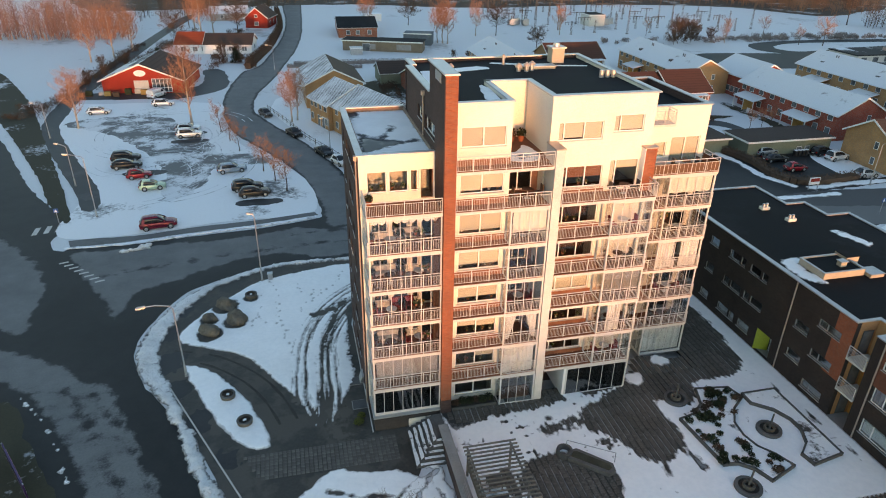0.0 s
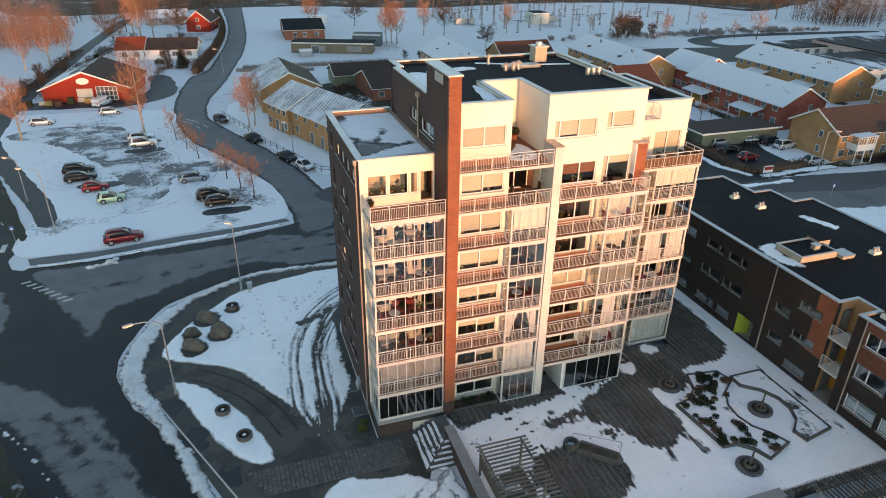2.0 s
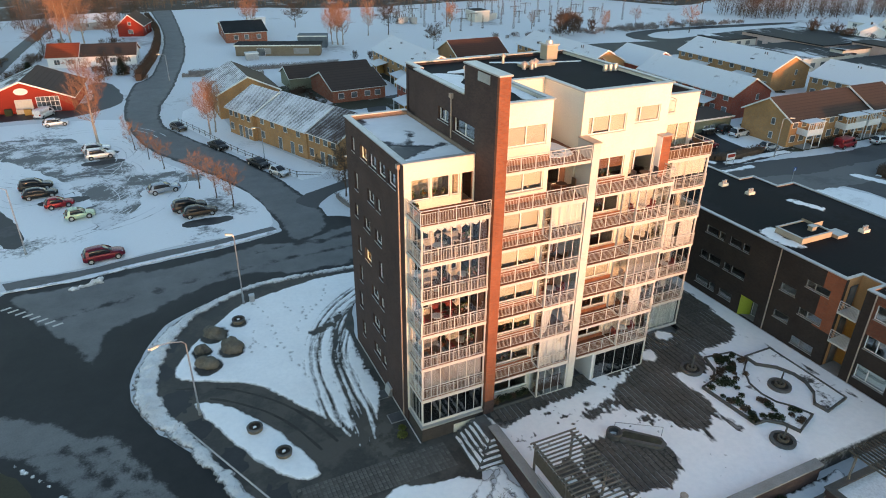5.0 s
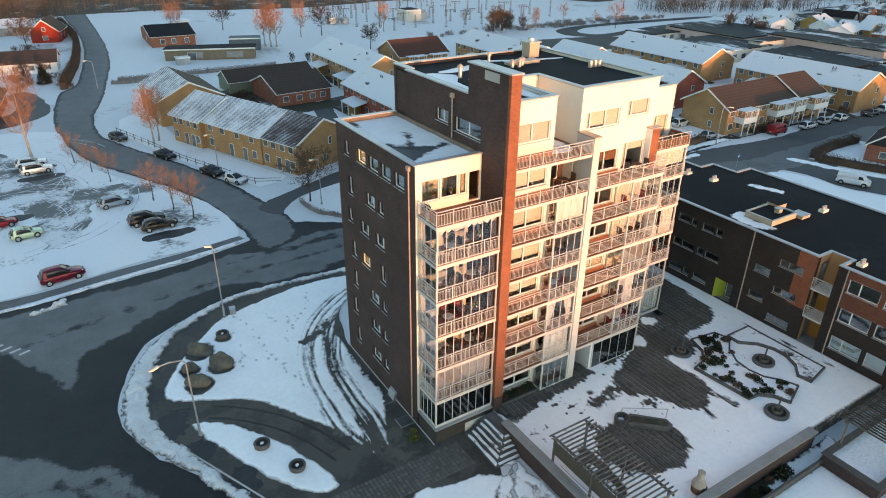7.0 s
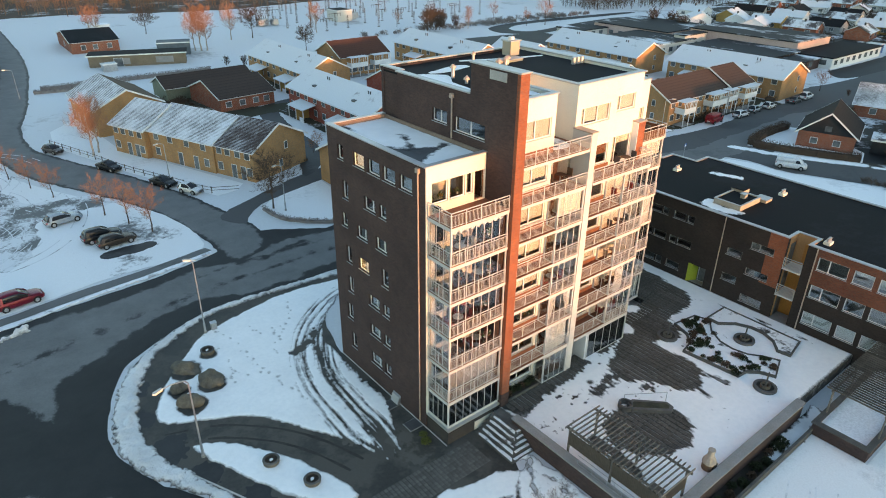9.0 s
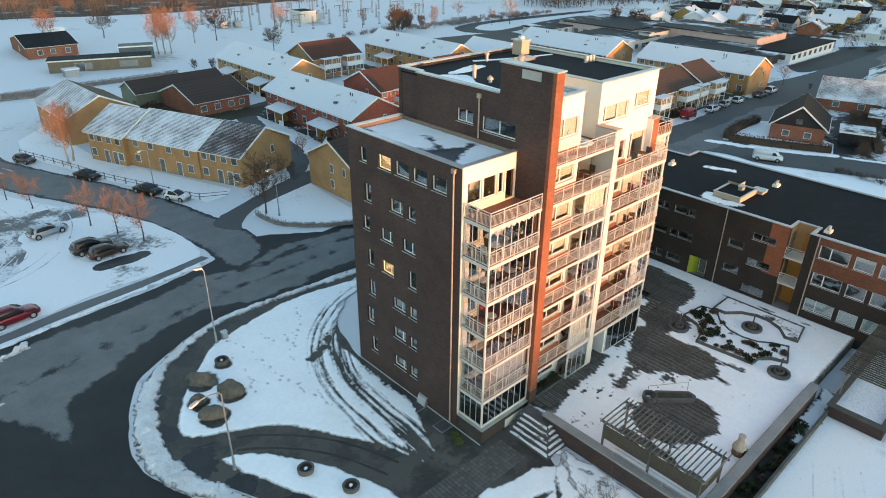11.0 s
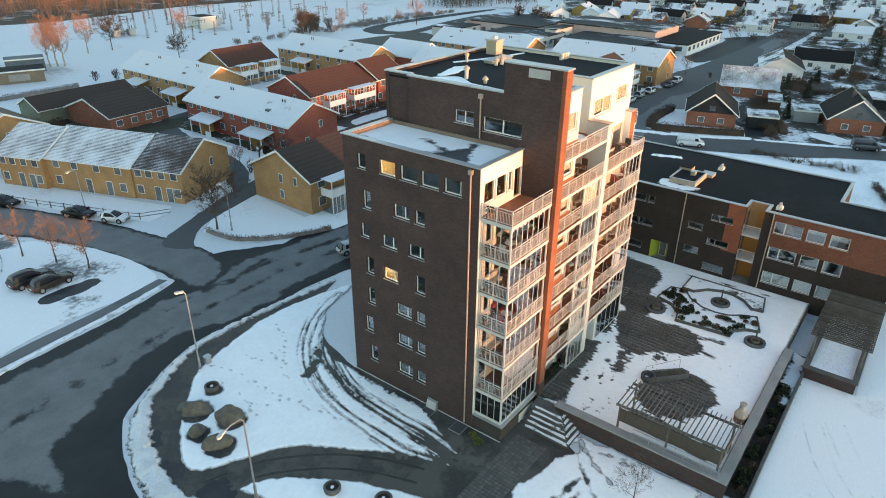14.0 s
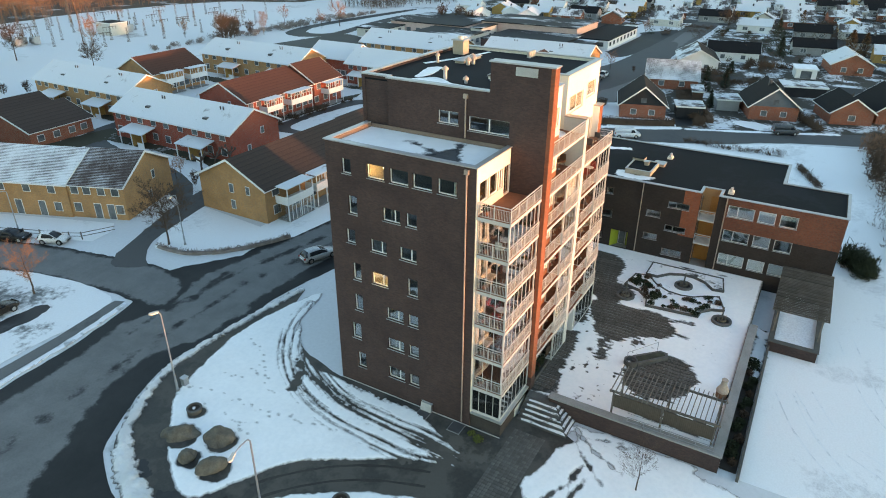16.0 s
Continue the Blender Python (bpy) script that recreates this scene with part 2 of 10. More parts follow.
def surface(name, dark, light, rough=0.8, metal=0.0, coarse=0.5, fine=12.0, bump=0.2, spread=0.25, random_tone=0.0):
    """Two tones at a coarse scale, grain at a fine one, and relief."""
    mt, nt, bs = nodes_of(name)
    a = noisy(nt, coarse)
    b = noisy(nt, fine, 4)
    col = ramp(nt, a, [(0.5 - spread, dark), (0.5 + spread, light)])
    col = mixed(nt, col, ramp(nt, b, [(0.25, (0.72, 0.72, 0.72)), (0.75, (1.15, 1.15, 1.15))]), 0.8, "MULTIPLY")
    if random_tone:
        info = nt.nodes.new("ShaderNodeObjectInfo")
        lo, hi = 1 - random_tone, 1 + random_tone
        col = mixed(nt, col, ramp(nt, info.outputs["Random"], [(0, (lo, lo, lo)), (1, (hi, hi, hi))]), 1.0, "MULTIPLY")
    nt.links.new(col, bs.inputs["Base Color"])
    bs.inputs["Metallic"].default_value = metal
    bs.inputs["Specular IOR Level"].default_value = 0.2 if rough > 0.65 else 0.5
    r = node(nt, "MapRange", To_Min=max(0.03, rough - 0.12), To_Max=min(1, rough + 0.1))
    nt.links.new(b, r.inputs["Value"])
    nt.links.new(r.outputs[0], bs.inputs["Roughness"])
    bumped(nt, bs, b, bump)
    return mt


def brickwork(name, tones, mortar, size=(0.25, 0.077)):
    """Courses laid along any upright wall that runs with x or y."""
    mt, nt, bs = nodes_of(name)
    co = nt.nodes.new("ShaderNodeTexCoord")
    sp = nt.nodes.new("ShaderNodeSeparateXYZ")
    nt.links.new(co.outputs["Object"], sp.inputs[0])
    ad = nt.nodes.new("ShaderNodeMath")
    nt.links.new(sp.outputs[0], ad.inputs[0])
    nt.links.new(sp.outputs[1], ad.inputs[1])
    cb = nt.nodes.new("ShaderNodeCombineXYZ")
    nt.links.new(ad.outputs[0], cb.inputs[0])
    nt.links.new(sp.outputs[2], cb.inputs[1])
    br = node(nt, "TexBrick", Scale=1.0, Mortar_Size=0.008, Brick_Width=size[0], Row_Height=size[1], Color1=(*tones[0], 1), Color2=(*tones[1], 1), Mortar=(*mortar, 1), Bias=-0.1)
    nt.links.new(cb.outputs[0], br.inputs["Vector"])
    a = noisy(nt, 0.35)
    col = mixed(nt, br.outputs["Color"], ramp(nt, a, [(0.3, (0.78, 0.78, 0.8)), (0.7, (1.2, 1.18, 1.15))]), 0.9, "MULTIPLY")
    streak = noisy(nt, 6.0, 3)
    col = mixed(nt, col, ramp(nt, streak, [(0.3, (0.85, 0.85, 0.85)), (0.7, (1.12, 1.12, 1.12))]), 0.7, "MULTIPLY")
    nt.links.new(col, bs.inputs["Base Color"])
    bs.inputs["Roughness"].default_value = 0.85
    bs.inputs["Specular IOR Level"].default_value = 0.2
    bumped(nt, bs, br.outputs["Fac"], 0.25, -0.01)
    return mt


def glazing(name, tint=(0.9, 0.95, 1.0), gloss=0.25, rough=0.02, veil=0.0, veil_tone=(0.8, 0.8, 0.8)):
    """Thin window glass: see-through, with a mirror-like sheen that grows at grazing angles."""
    mt = bpy.data.materials.new(name)
    mt.use_nodes = True
    nt = mt.node_tree
    nt.nodes.clear()
    out = nt.nodes.new("ShaderNodeOutputMaterial")
    tr = node(nt, "BsdfTransparent", Color=(*tint, 1))
    gl = node(nt, "BsdfGlossy", Roughness=rough, Color=(1, 1, 1, 1))
    fr = node(nt, "LayerWeight", Blend=0.5)
    pw = nt.nodes.new("ShaderNodeMath")
    pw.operation = "POWER"
    pw.inputs[1].default_value = 3.0
    nt.links.new(fr.outputs["Facing"], pw.inputs[0])
    boost = node(nt, "MapRange", To_Min=gloss * 0.3, To_Max=0.75)
    nt.links.new(pw.outputs[0], boost.inputs["Value"])
    mx = nt.nodes.new("ShaderNodeMixShader")
    nt.links.new(boost.outputs[0], mx.inputs[0])
    nt.links.new(tr.outputs[0], mx.inputs[1])
    nt.links.new(gl.outputs[0], mx.inputs[2])
    last = mx.outputs[0]
    if veil:
        df = node(nt, "BsdfDiffuse", Color=(*veil_tone, 1))
        m2 = nt.nodes.new("ShaderNodeMixShader")
        m2.inputs[0].default_value = veil
        nt.links.new(last, m2.inputs[1])
        nt.links.new(df.outputs[0], m2.inputs[2])
        last = m2.outputs[0]
    nt.links.new(last, out.inputs[0])
    return mt


def glow(name, colour, strength):
    mt, nt, bs = nodes_of(name)
    bs.inputs["Base Color"].default_value = (*colour, 1)
    bs.inputs["Emission Color"].default_value = (*colour, 1)
    bs.inputs["Emission Strength"].default_value = strength
    return mt


def patchy(name, low, high, coarse, fine, edge, low_rough, high_rough, bump=0.3, tracks=None, stretch=(1, 1, 1), shift=0.0):
    """Two ground covers that interlock with a ragged border, such as snow over asphalt. tracks: wave scale of wheel marks."""
    mt, nt, bs = nodes_of(name)
    co = nt.nodes.new("ShaderNodeTexCoord")
    mp = node(nt, "Mapping", Scale=stretch)
    nt.links.new(co.outputs["Object"], mp.inputs[0])
    a = noisy(nt, coarse, 6, 0.6, mp.outputs[0])
    b = noisy(nt, fine, 5, 0.65, mp.outputs[0])
    add = nt.nodes.new("ShaderNodeMath")
    add.operation = "MULTIPLY_ADD"
    add.inputs[1].default_value = 0.35
    nt.links.new(b, add.inputs[0])
    nt.links.new(a, add.inputs[2])
    last = add.outputs[0]
    if tracks:
        wv = node(nt, "TexWave", Scale=tracks, Distortion=9.0, Detail=3.0, Detail_Scale=0.6)
        wv.wave_type = "RINGS"
        nt.links.new(mp.outputs[0], wv.inputs["Vector"])
        ad = nt.nodes.new("ShaderNodeMath")
        ad.operation = "MULTIPLY_ADD"
        ad.inputs[1].default_value = 0.22
        nt.links.new(wv.outputs["Fac"], ad.inputs[0])
        nt.links.new(last, ad.inputs[2])
        last = ad.outputs[0]
    mask = ramp(nt, last, [(edge - 0.05 + shift, (0, 0, 0)), (edge + 0.05 + shift, (1, 1, 1))])
    grain = noisy(nt, fine * 5, 3)
    g = ramp(nt, grain, [(0.3, (0.8, 0.8, 0.8)), (0.7, (1.15, 1.15, 1.15))])
    col = mixed(nt, mixed(nt, low, g, 0.8, "MULTIPLY"), mixed(nt, high, g, 0.25, "MULTIPLY"), mask)
    nt.links.new(col, bs.inputs["Base Color"])
    r = node(nt, "MapRange", To_Min=low_rough, To_Max=high_rough)
    nt.links.new(mask, r.inputs["Value"])
    nt.links.new(r.outputs[0], bs.inputs["Roughness"])
    bs.inputs["Specular IOR Level"].default_value = 0.35
    bumped(nt, bs, last, bump, 0.08)
    return mt


def ribbed(name, base, lay, pitch, along, cover=0.5, rough=0.8, tone=0.15, vary=0.08):
    """Rows of tiles or boards every pitch metres along an axis (0 x, 1 y, 2 z), with a cover (snow) lying unevenly on them."""
    mt, nt, bs = nodes_of(name)
    co = nt.nodes.new("ShaderNodeTexCoord")
    sp = nt.nodes.new("ShaderNodeSeparateXYZ")
    nt.links.new(co.outputs["Object"], sp.inputs[0])
    mu = nt.nodes.new("ShaderNodeMath")
    mu.operation = "MULTIPLY"
    mu.inputs[1].default_value = 1 / pitch
    nt.links.new(sp.outputs[along], mu.inputs[0])
    fr = nt.nodes.new("ShaderNodeMath")
    fr.operation = "FRACT"
    nt.links.new(mu.outputs[0], fr.inputs[0])
    a = noisy(nt, 0.25, 5)
    b = noisy(nt, 5, 4)
    col = mixed(nt, base, ramp(nt, b, [(0.3, (1 - tone,) * 3), (0.7, (1 + tone,) * 3)]), 1.0, "MULTIPLY")
    info = nt.nodes.new("ShaderNodeObjectInfo")
    col = mixed(nt, col, ramp(nt, info.outputs["Random"], [(0, (1 - vary,) * 3), (1, (1 + vary,) * 3)]), 1.0, "MULTIPLY")
    col = mixed(nt, col, ramp(nt, fr.outputs[0], [(0.0, (0.62, 0.62, 0.62)), (0.25, (1, 1, 1)), (1.0, (0.92, 0.92, 0.92))]), 1.0, "MULTIPLY")
    if cover:
        s = nt.nodes.new("ShaderNodeMath")
        s.operation = "MULTIPLY_ADD"
        s.inputs[1].default_value = 0.4
        nt.links.new(fr.outputs[0], s.inputs[0])
        nt.links.new(a, s.inputs[2])
        mask = ramp(nt, s.outputs[0], [(1.0 - cover - 0.12, (0, 0, 0)), (1.0 - cover + 0.12, (1, 1, 1))])
        col = mixed(nt, col, lay, mask)
    nt.links.new(col, bs.inputs["Base Color"])
    bs.inputs["Roughness"].default_value = rough
    bs.inputs["Specular IOR Level"].default_value = 0.15
    bumped(nt, bs, fr.outputs[0], 0.4, 0.03)
    return mt


SNOW_TONE = (0.88, 0.89, 0.90)


def melting(name, wet, high, spread=0.16, grain=7.0, mottle=0.06, relief=0.35):
    """Snow that breaks up into dark slush where its sheet runs thin."""
    mt, nt, bs = nodes_of(name)
    at = nt.nodes.new("ShaderNodeAttribute")
    at.attribute_name = "depth"
    a, b, c = noisy(nt, grain, 4, 0.7), noisy(nt, grain * 0.3, 4), noisy(nt, 0.35, 4)
    last = at.outputs["Fac"]
    for tex, k in ((a, spread * 2.6), (b, spread * 1.6)):
        ma = nt.nodes.new("ShaderNodeMath")
        ma.operation = "MULTIPLY_ADD"
        ma.inputs[1].default_value = k
        nt.links.new(tex, ma.inputs[0])
        nt.links.new(last, ma.inputs[2])
        last = ma.outputs[0]
    mr = node(nt, "MapRange", From_Min=spread * 2.1 - 0.10, From_Max=spread * 2.1 + 0.14)
    nt.links.new(last, mr.inputs["Value"])
    tone = mixed(nt, ramp(nt, c, [(0.3, tuple(v * (1 - mottle) for v in high)), (0.7, high)]), ramp(nt, b, [(0.3, (0.93, 0.94, 0.95)), (0.6, (1, 1, 1))]), 0.9, "MULTIPLY")
    dark = mixed(nt, wet, ramp(nt, a, [(0.3, (0.6, 0.6, 0.6)), (0.7, (1.3, 1.3, 1.3))]), 1.0, "MULTIPLY")
    nt.links.new(mixed(nt, dark, tone, mr.outputs[0]), bs.inputs["Base Color"])
    bs.inputs["Roughness"].default_value = 0.8
    if relief < 0.5:
        bumped(nt, bs, b, relief, 0.05)
    else:
        bumped(nt, bs, mixed(nt, b, noisy(nt, grain * 0.7, 6, 0.75), 0.5), 1.0, 0.4)
    return mt


lawn_melt = melting("melting_lawn_snow", (0.070, 0.065, 0.058), (0.94, 0.945, 0.95), 0.10, 9.0)
yard_melt = melting("melting_yard_snow", (0.060, 0.056, 0.050), (0.94, 0.942, 0.945), 0.11, 8.0)
bank_melt = melting("ploughed_bank_snow", (0.11, 0.11, 0.11), (0.90, 0.91, 0.92), 0.17, 6.0, 0.24, 0.8)
field_snow = patchy("field_snow", (0.37, 0.37, 0.37), (0.64, 0.655, 0.675), 0.035, 0.55, 0.52, 0.85, 0.75, 0.5)
snow = patchy("snow", (0.79, 0.80, 0.82), SNOW_TONE, 0.12, 1.1, 0.62, 0.85, 0.75, 0.25)
trodden_snow = patchy("trodden_snow", (0.09, 0.085, 0.08), SNOW_TONE, 0.35, 2.6, 0.64, 0.8, 0.8, 0.5)
bank_snow = patchy("ploughed_snow", (0.42, 0.43, 0.45), (0.78, 0.80, 0.84), 0.8, 3.5, 0.60, 0.85, 0.85, 0.9)
tyre_slush = patchy("tyre_pressed_slush", (0.22, 0.22, 0.225), (0.66, 0.67, 0.69), 0.5, 3.0, 0.60, 0.7, 0.8, 0.4)
wet_asphalt = patchy("wet_asphalt", (0.014, 0.015, 0.017), (0.032, 0.033, 0.035), 0.2, 1.5, 0.70, 0.5, 0.7, 0.1)


def road_surface(name, dry=None):
    """Damp asphalt with drifting tones; with dry, it dries out where its sheet lies deep inside its outline."""
    mt, nt, bs = nodes_of(name)
    broad, mid, grain = noisy(nt, 0.07, 5), noisy(nt, 0.6, 5, 0.65), noisy(nt, 7.0, 4, 0.7)
    col = mixed(nt, ramp(nt, broad, [(0.3, (0.010, 0.011, 0.0125)), (0.72, (0.023, 0.024, 0.025))]), ramp(nt, mid, [(0.3, (0.74, 0.75, 0.76)), (0.7, (1.22, 1.21, 1.2))]), 0.9, "MULTIPLY")
    if dry:
        at = nt.nodes.new("ShaderNodeAttribute")
        at.attribute_name = "depth"
        last = at.outputs["Fac"]
        for tex, k in ((mid, 1.5), (grain, 0.5)):
            ma = nt.nodes.new("ShaderNodeMath")
            ma.operation = "MULTIPLY_ADD"
            ma.inputs[1].default_value = k
            nt.links.new(tex, ma.inputs[0])
            nt.links.new(last, ma.inputs[2])
            last = ma.outputs[0]
        mr = node(nt, "MapRange", From_Min=0.78, From_Max=1.32)
        mr.interpolation_type = "SMOOTHSTEP"
        nt.links.new(last, mr.inputs["Value"])
        patch_tone = mixed(nt, ramp(nt, noisy(nt, 0.22, 5, 0.6), [(0.3, tuple(v * 0.86 for v in dry)), (0.7, tuple(v * 1.12 for v in dry))]), ramp(nt, mid, [(0.3, (0.88, 0.88, 0.89)), (0.7, (1.10, 1.10, 1.09))]), 0.9, "MULTIPLY")
        col = mixed(nt, col, patch_tone, mr.outputs[0])
        rr = node(nt, "MapRange", To_Min=0.6, To_Max=0.9)
        nt.links.new(mr.outputs[0], rr.inputs["Value"])
        nt.links.new(rr.outputs[0], bs.inputs["Roughness"])
    else:
        bs.inputs["Roughness"].default_value = 0.62
    col = mixed(nt, col, ramp(nt, grain, [(0.3, (0.84, 0.84, 0.84)), (0.7, (1.14, 1.14, 1.14))]), 0.8, "MULTIPLY")
    nt.links.new(col, bs.inputs["Base Color"])
    bs.inputs["Specular IOR Level"].default_value = 0.24
    bumped(nt, bs, grain, 0.1, 0.02)
    return mt


asphalt = road_surface("asphalt")
drying_asphalt = road_surface("drying_asphalt", (0.163, 0.167, 0.167))
dry_asphalt = patchy("dry_asphalt", (0.075, 0.076, 0.077), (0.150, 0.150, 0.148), 0.10, 0.9, 0.52, 0.55, 0.9, 0.1)
damp_asphalt = patchy("damp_asphalt", (0.038, 0.039, 0.041), (0.088, 0.088, 0.088), 0.12, 1.0, 0.58, 0.6, 0.9, 0.1)
path_asphalt = patchy("path_asphalt", (0.030, 0.031, 0.033), (0.085, 0.085, 0.087), 0.16, 1.4, 0.74, 0.6, 0.85, 0.12)
drive_asphalt = patchy("gritted_asphalt", (0.044, 0.042, 0.038), (0.088, 0.081, 0.071), 0.22, 1.1, 0.66, 0.65, 0.9, 0.12)
slush = patchy("slushy_parking", (0.115, 0.117, 0.12), (0.72, 0.73, 0.75), 0.20, 2.6, 0.69, 0.6, 0.8, 0.4)
lot_snow = patchy("driven_snow", (0.15, 0.155, 0.16), (0.80, 0.81, 0.825), 0.09, 1.6, 0.53, 0.7, 0.8, 0.4)
verge = patchy("winter_grass", (0.045, 0.042, 0.026), (0.60, 0.62, 0.65), 0.10, 1.4, 0.80, 0.9, 0.85, 0.5)
soil = surface("bare_soil", (0.030, 0.026, 0.022), (0.07, 0.06, 0.05), 0.95, coarse=0.8, fine=9, bump=0.5)
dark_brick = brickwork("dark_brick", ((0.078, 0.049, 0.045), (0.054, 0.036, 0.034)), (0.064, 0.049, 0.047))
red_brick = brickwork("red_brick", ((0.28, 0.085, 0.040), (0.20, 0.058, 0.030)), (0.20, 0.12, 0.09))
ochre_brick = brickwork("ochre_brick", ((0.46, 0.245, 0.108), (0.385, 0.20, 0.088)), (0.30, 0.21, 0.13))
row_brick = brickwork("warm_red_brick", ((0.36, 0.080, 0.048), (0.28, 0.060, 0.038)), (0.27, 0.15, 0.12))
house_brick = brickwork("house_brick", ((0.32, 0.10, 0.055), (0.24, 0.07, 0.04)), (0.26, 0.18, 0.14))
cream = surface("cream_render", (0.75, 0.69, 0.58), (0.83, 0.78, 0.67), 0.85, coarse=0.25, fine=14, bump=0.08)
white_paint = surface("white_paint", (0.74, 0.73, 0.71), (0.83, 0.82, 0.80), 0.5, coarse=1.0, fine=20, bump=0.04)
white_metal = surface("white_metal", (0.52, 0.51, 0.49), (0.62, 0.61, 0.59), 0.4, coarse=1.0, fine=20, bump=0.03)
zinc = surface("zinc_flashing", (0.40, 0.41, 0.42), (0.52, 0.53, 0.54), 0.45, 0.6, coarse=1.0, fine=16, bump=0.05)
copper_pipe = surface("warm_grey_pipe", (0.40, 0.32, 0.26), (0.50, 0.40, 0.33), 0.4, 0.3, coarse=2, fine=20, bump=0.03)
felt = patchy("roofing_felt", (0.009, 0.010, 0.012), (0.018, 0.020, 0.023), 0.15, 1.5, 0.74, 0.85, 0.95, 0.1)
felt.node_tree.nodes["Principled BSDF"].inputs["Specular IOR Level"].default_value = 0.15
wet_felt = patchy("wet_roofing_felt", (0.030, 0.033, 0.038), (0.075, 0.08, 0.088), 0.3, 1.2, 0.66, 0.3, 0.6, 0.1)
concrete = surface("concrete", (0.24, 0.235, 0.225), (0.34, 0.33, 0.32), 0.85, coarse=0.7, fine=10, bump=0.15)
slab_edge = surface("pale_concrete", (0.52, 0.50, 0.47), (0.62, 0.60, 0.56), 0.8, coarse=0.8, fine=12, bump=0.1)
balcony_floor = surface("red_brown_decking", (0.20, 0.085, 0.05), (0.28, 0.125, 0.075), 0.75, coarse=1.2, fine=9, bump=0.2)
row_paving = ribbed("worn_paving_rows", (0.104, 0.094, 0.082), SNOW_TONE, 0.215, 1, 0.0, 0.85, 0.45, 0.14)
joint_grit = patchy("gritty_joints", (0.050, 0.047, 0.043), (0.24, 0.24, 0.24), 0.35, 2.2, 0.72, 0.9, 0.85, 0.3)
grey_wood = surface("grey_timber", (0.125, 0.108, 0.092), (0.21, 0.183, 0.158), 0.85, coarse=1.0, fine=10, bump=0.3, random_tone=0.22)
brown_wood = surface("brown_timber", (0.10, 0.055, 0.035), (0.17, 0.09, 0.055), 0.7, coarse=1.0, fine=10, bump=0.3)
paving = surface("grey_paving", (0.075, 0.072, 0.068), (0.13, 0.125, 0.12), 0.85, coarse=0.8, fine=8, bump=0.3, random_tone=0.25)
granite = surface("boulder_stone", (0.085, 0.074, 0.060), (0.19, 0.168, 0.138), 0.9, coarse=1.2, fine=9, bump=0.6)
# tint darkened to stand for the unlit rooms behind these panes
dark_pane = glazing("shade_tinted_glass", (0.28, 0.31, 0.33), 0.3)
glass = glazing("window_glass", (0.80, 0.86, 0.88), 0.55)
balcony_glass = glazing("balcony_glass", (0.86, 0.89, 0.90), 0.2)
far_glass = surface("dark_window", (0.03, 0.036, 0.04), (0.24, 0.26, 0.27), 0.12, coarse=0.35, fine=3, bump=0.0)
blind = surface("cream_blind", (0.80, 0.76, 0.66), (0.86, 0.82, 0.73), 0.9, coarse=2, fine=30, bump=0.1)
curtain = surface("white_curtain", (0.74, 0.73, 0.70), (0.84, 0.83, 0.80), 0.9, coarse=2, fine=14, bump=0.2)
interior = surface("room_wall", (0.20, 0.17, 0.14), (0.28, 0.245, 0.20), 0.9, coarse=0.5, fine=6, bump=0.05)
dark_frame = surface("dark_frame", (0.05, 0.05, 0.052), (0.08, 0.08, 0.082), 0.5, coarse=2, fine=15, bump=0.05)
steel = surface("galvanised_steel", (0.36, 0.37, 0.38), (0.48, 0.49, 0.50), 0.45, 0.7, coarse=2, fine=15, bump=0.05)
black_rubber = surface("black_rubber", (0.015, 0.015, 0.016), (0.03, 0.03, 0.031), 0.8, coarse=3, fine=20, bump=0.1)
lime_panel = surface("lime_panel", (0.30, 0.36, 0.03), (0.36, 0.42, 0.05), 0.5, coarse=1, fine=10, bump=0.03)
amber_panel = surface("amber_panel", (0.40, 0.165, 0.03), (0.48, 0.21, 0.045), 0.5, coarse=1, fine=10, bump=0.03)
peach_panel = surface("peach_render", (0.42, 0.22, 0.10), (0.50, 0.27, 0.13), 0.8, coarse=1, fine=10, bump=0.05)
bark = surface("dark_bark", (0.07, 0.05, 0.04), (0.14, 0.10, 0.08), 0.9, coarse=2, fine=12, bump=0.5)
birch_bark = surface("birch_bark", (0.28, 0.22, 0.17), (0.50, 0.43, 0.36), 0.85, coarse=3, fine=10, bump=0.3)
twig = surface("reddish_twigs", (0.25, 0.125, 0.075), (0.41, 0.215, 0.13), 0.9, coarse=0.6, fine=6, bump=0.1, random_tone=0.15)
pink_twig = surface("frosty_pink_twigs", (0.17, 0.105, 0.085), (0.30, 0.20, 0.17), 0.9, coarse=0.6, fine=6, bump=0.1)
brown_twig = surface("brown_twigs", (0.075, 0.05, 0.035), (0.13, 0.085, 0.06), 0.9, coarse=0.6, fine=6, bump=0.1, random_tone=0.2)
evergreen = surface("evergreen_leaf", (0.022, 0.030, 0.016), (0.05, 0.06, 0.03), 0.85, coarse=1.0, fine=6, bump=0.3, random_tone=0.2)
lamp_glow = glow("lamp_shade_light", (1.0, 0.55, 0.18), 14)

# ---- ground, roads and snow ----
m = M()
N, SPAN = 60, 900.0
for j in range(N + 1):
    for i in range(N + 1):
        x = -SPAN + 2 * SPAN * i / N + 60
        y = -SPAN + 2 * SPAN * j / N + 120
        m.v.append((x, y, 0.0 if -120 < x < 330 and -40 < y < 420 else 0.004 * max(0, math.hypot(x - 80, y - 150) - 330)))
m.f = [(j * (N + 1) + i, j * (N + 1) + i + 1, (j + 1) * (N + 1) + i + 1, (j + 1) * (N + 1) + i) for j in range(N) for i in range(N)]
solid("ground", m, field_snow, "wide snow-covered ground of a small town", kind="structure")


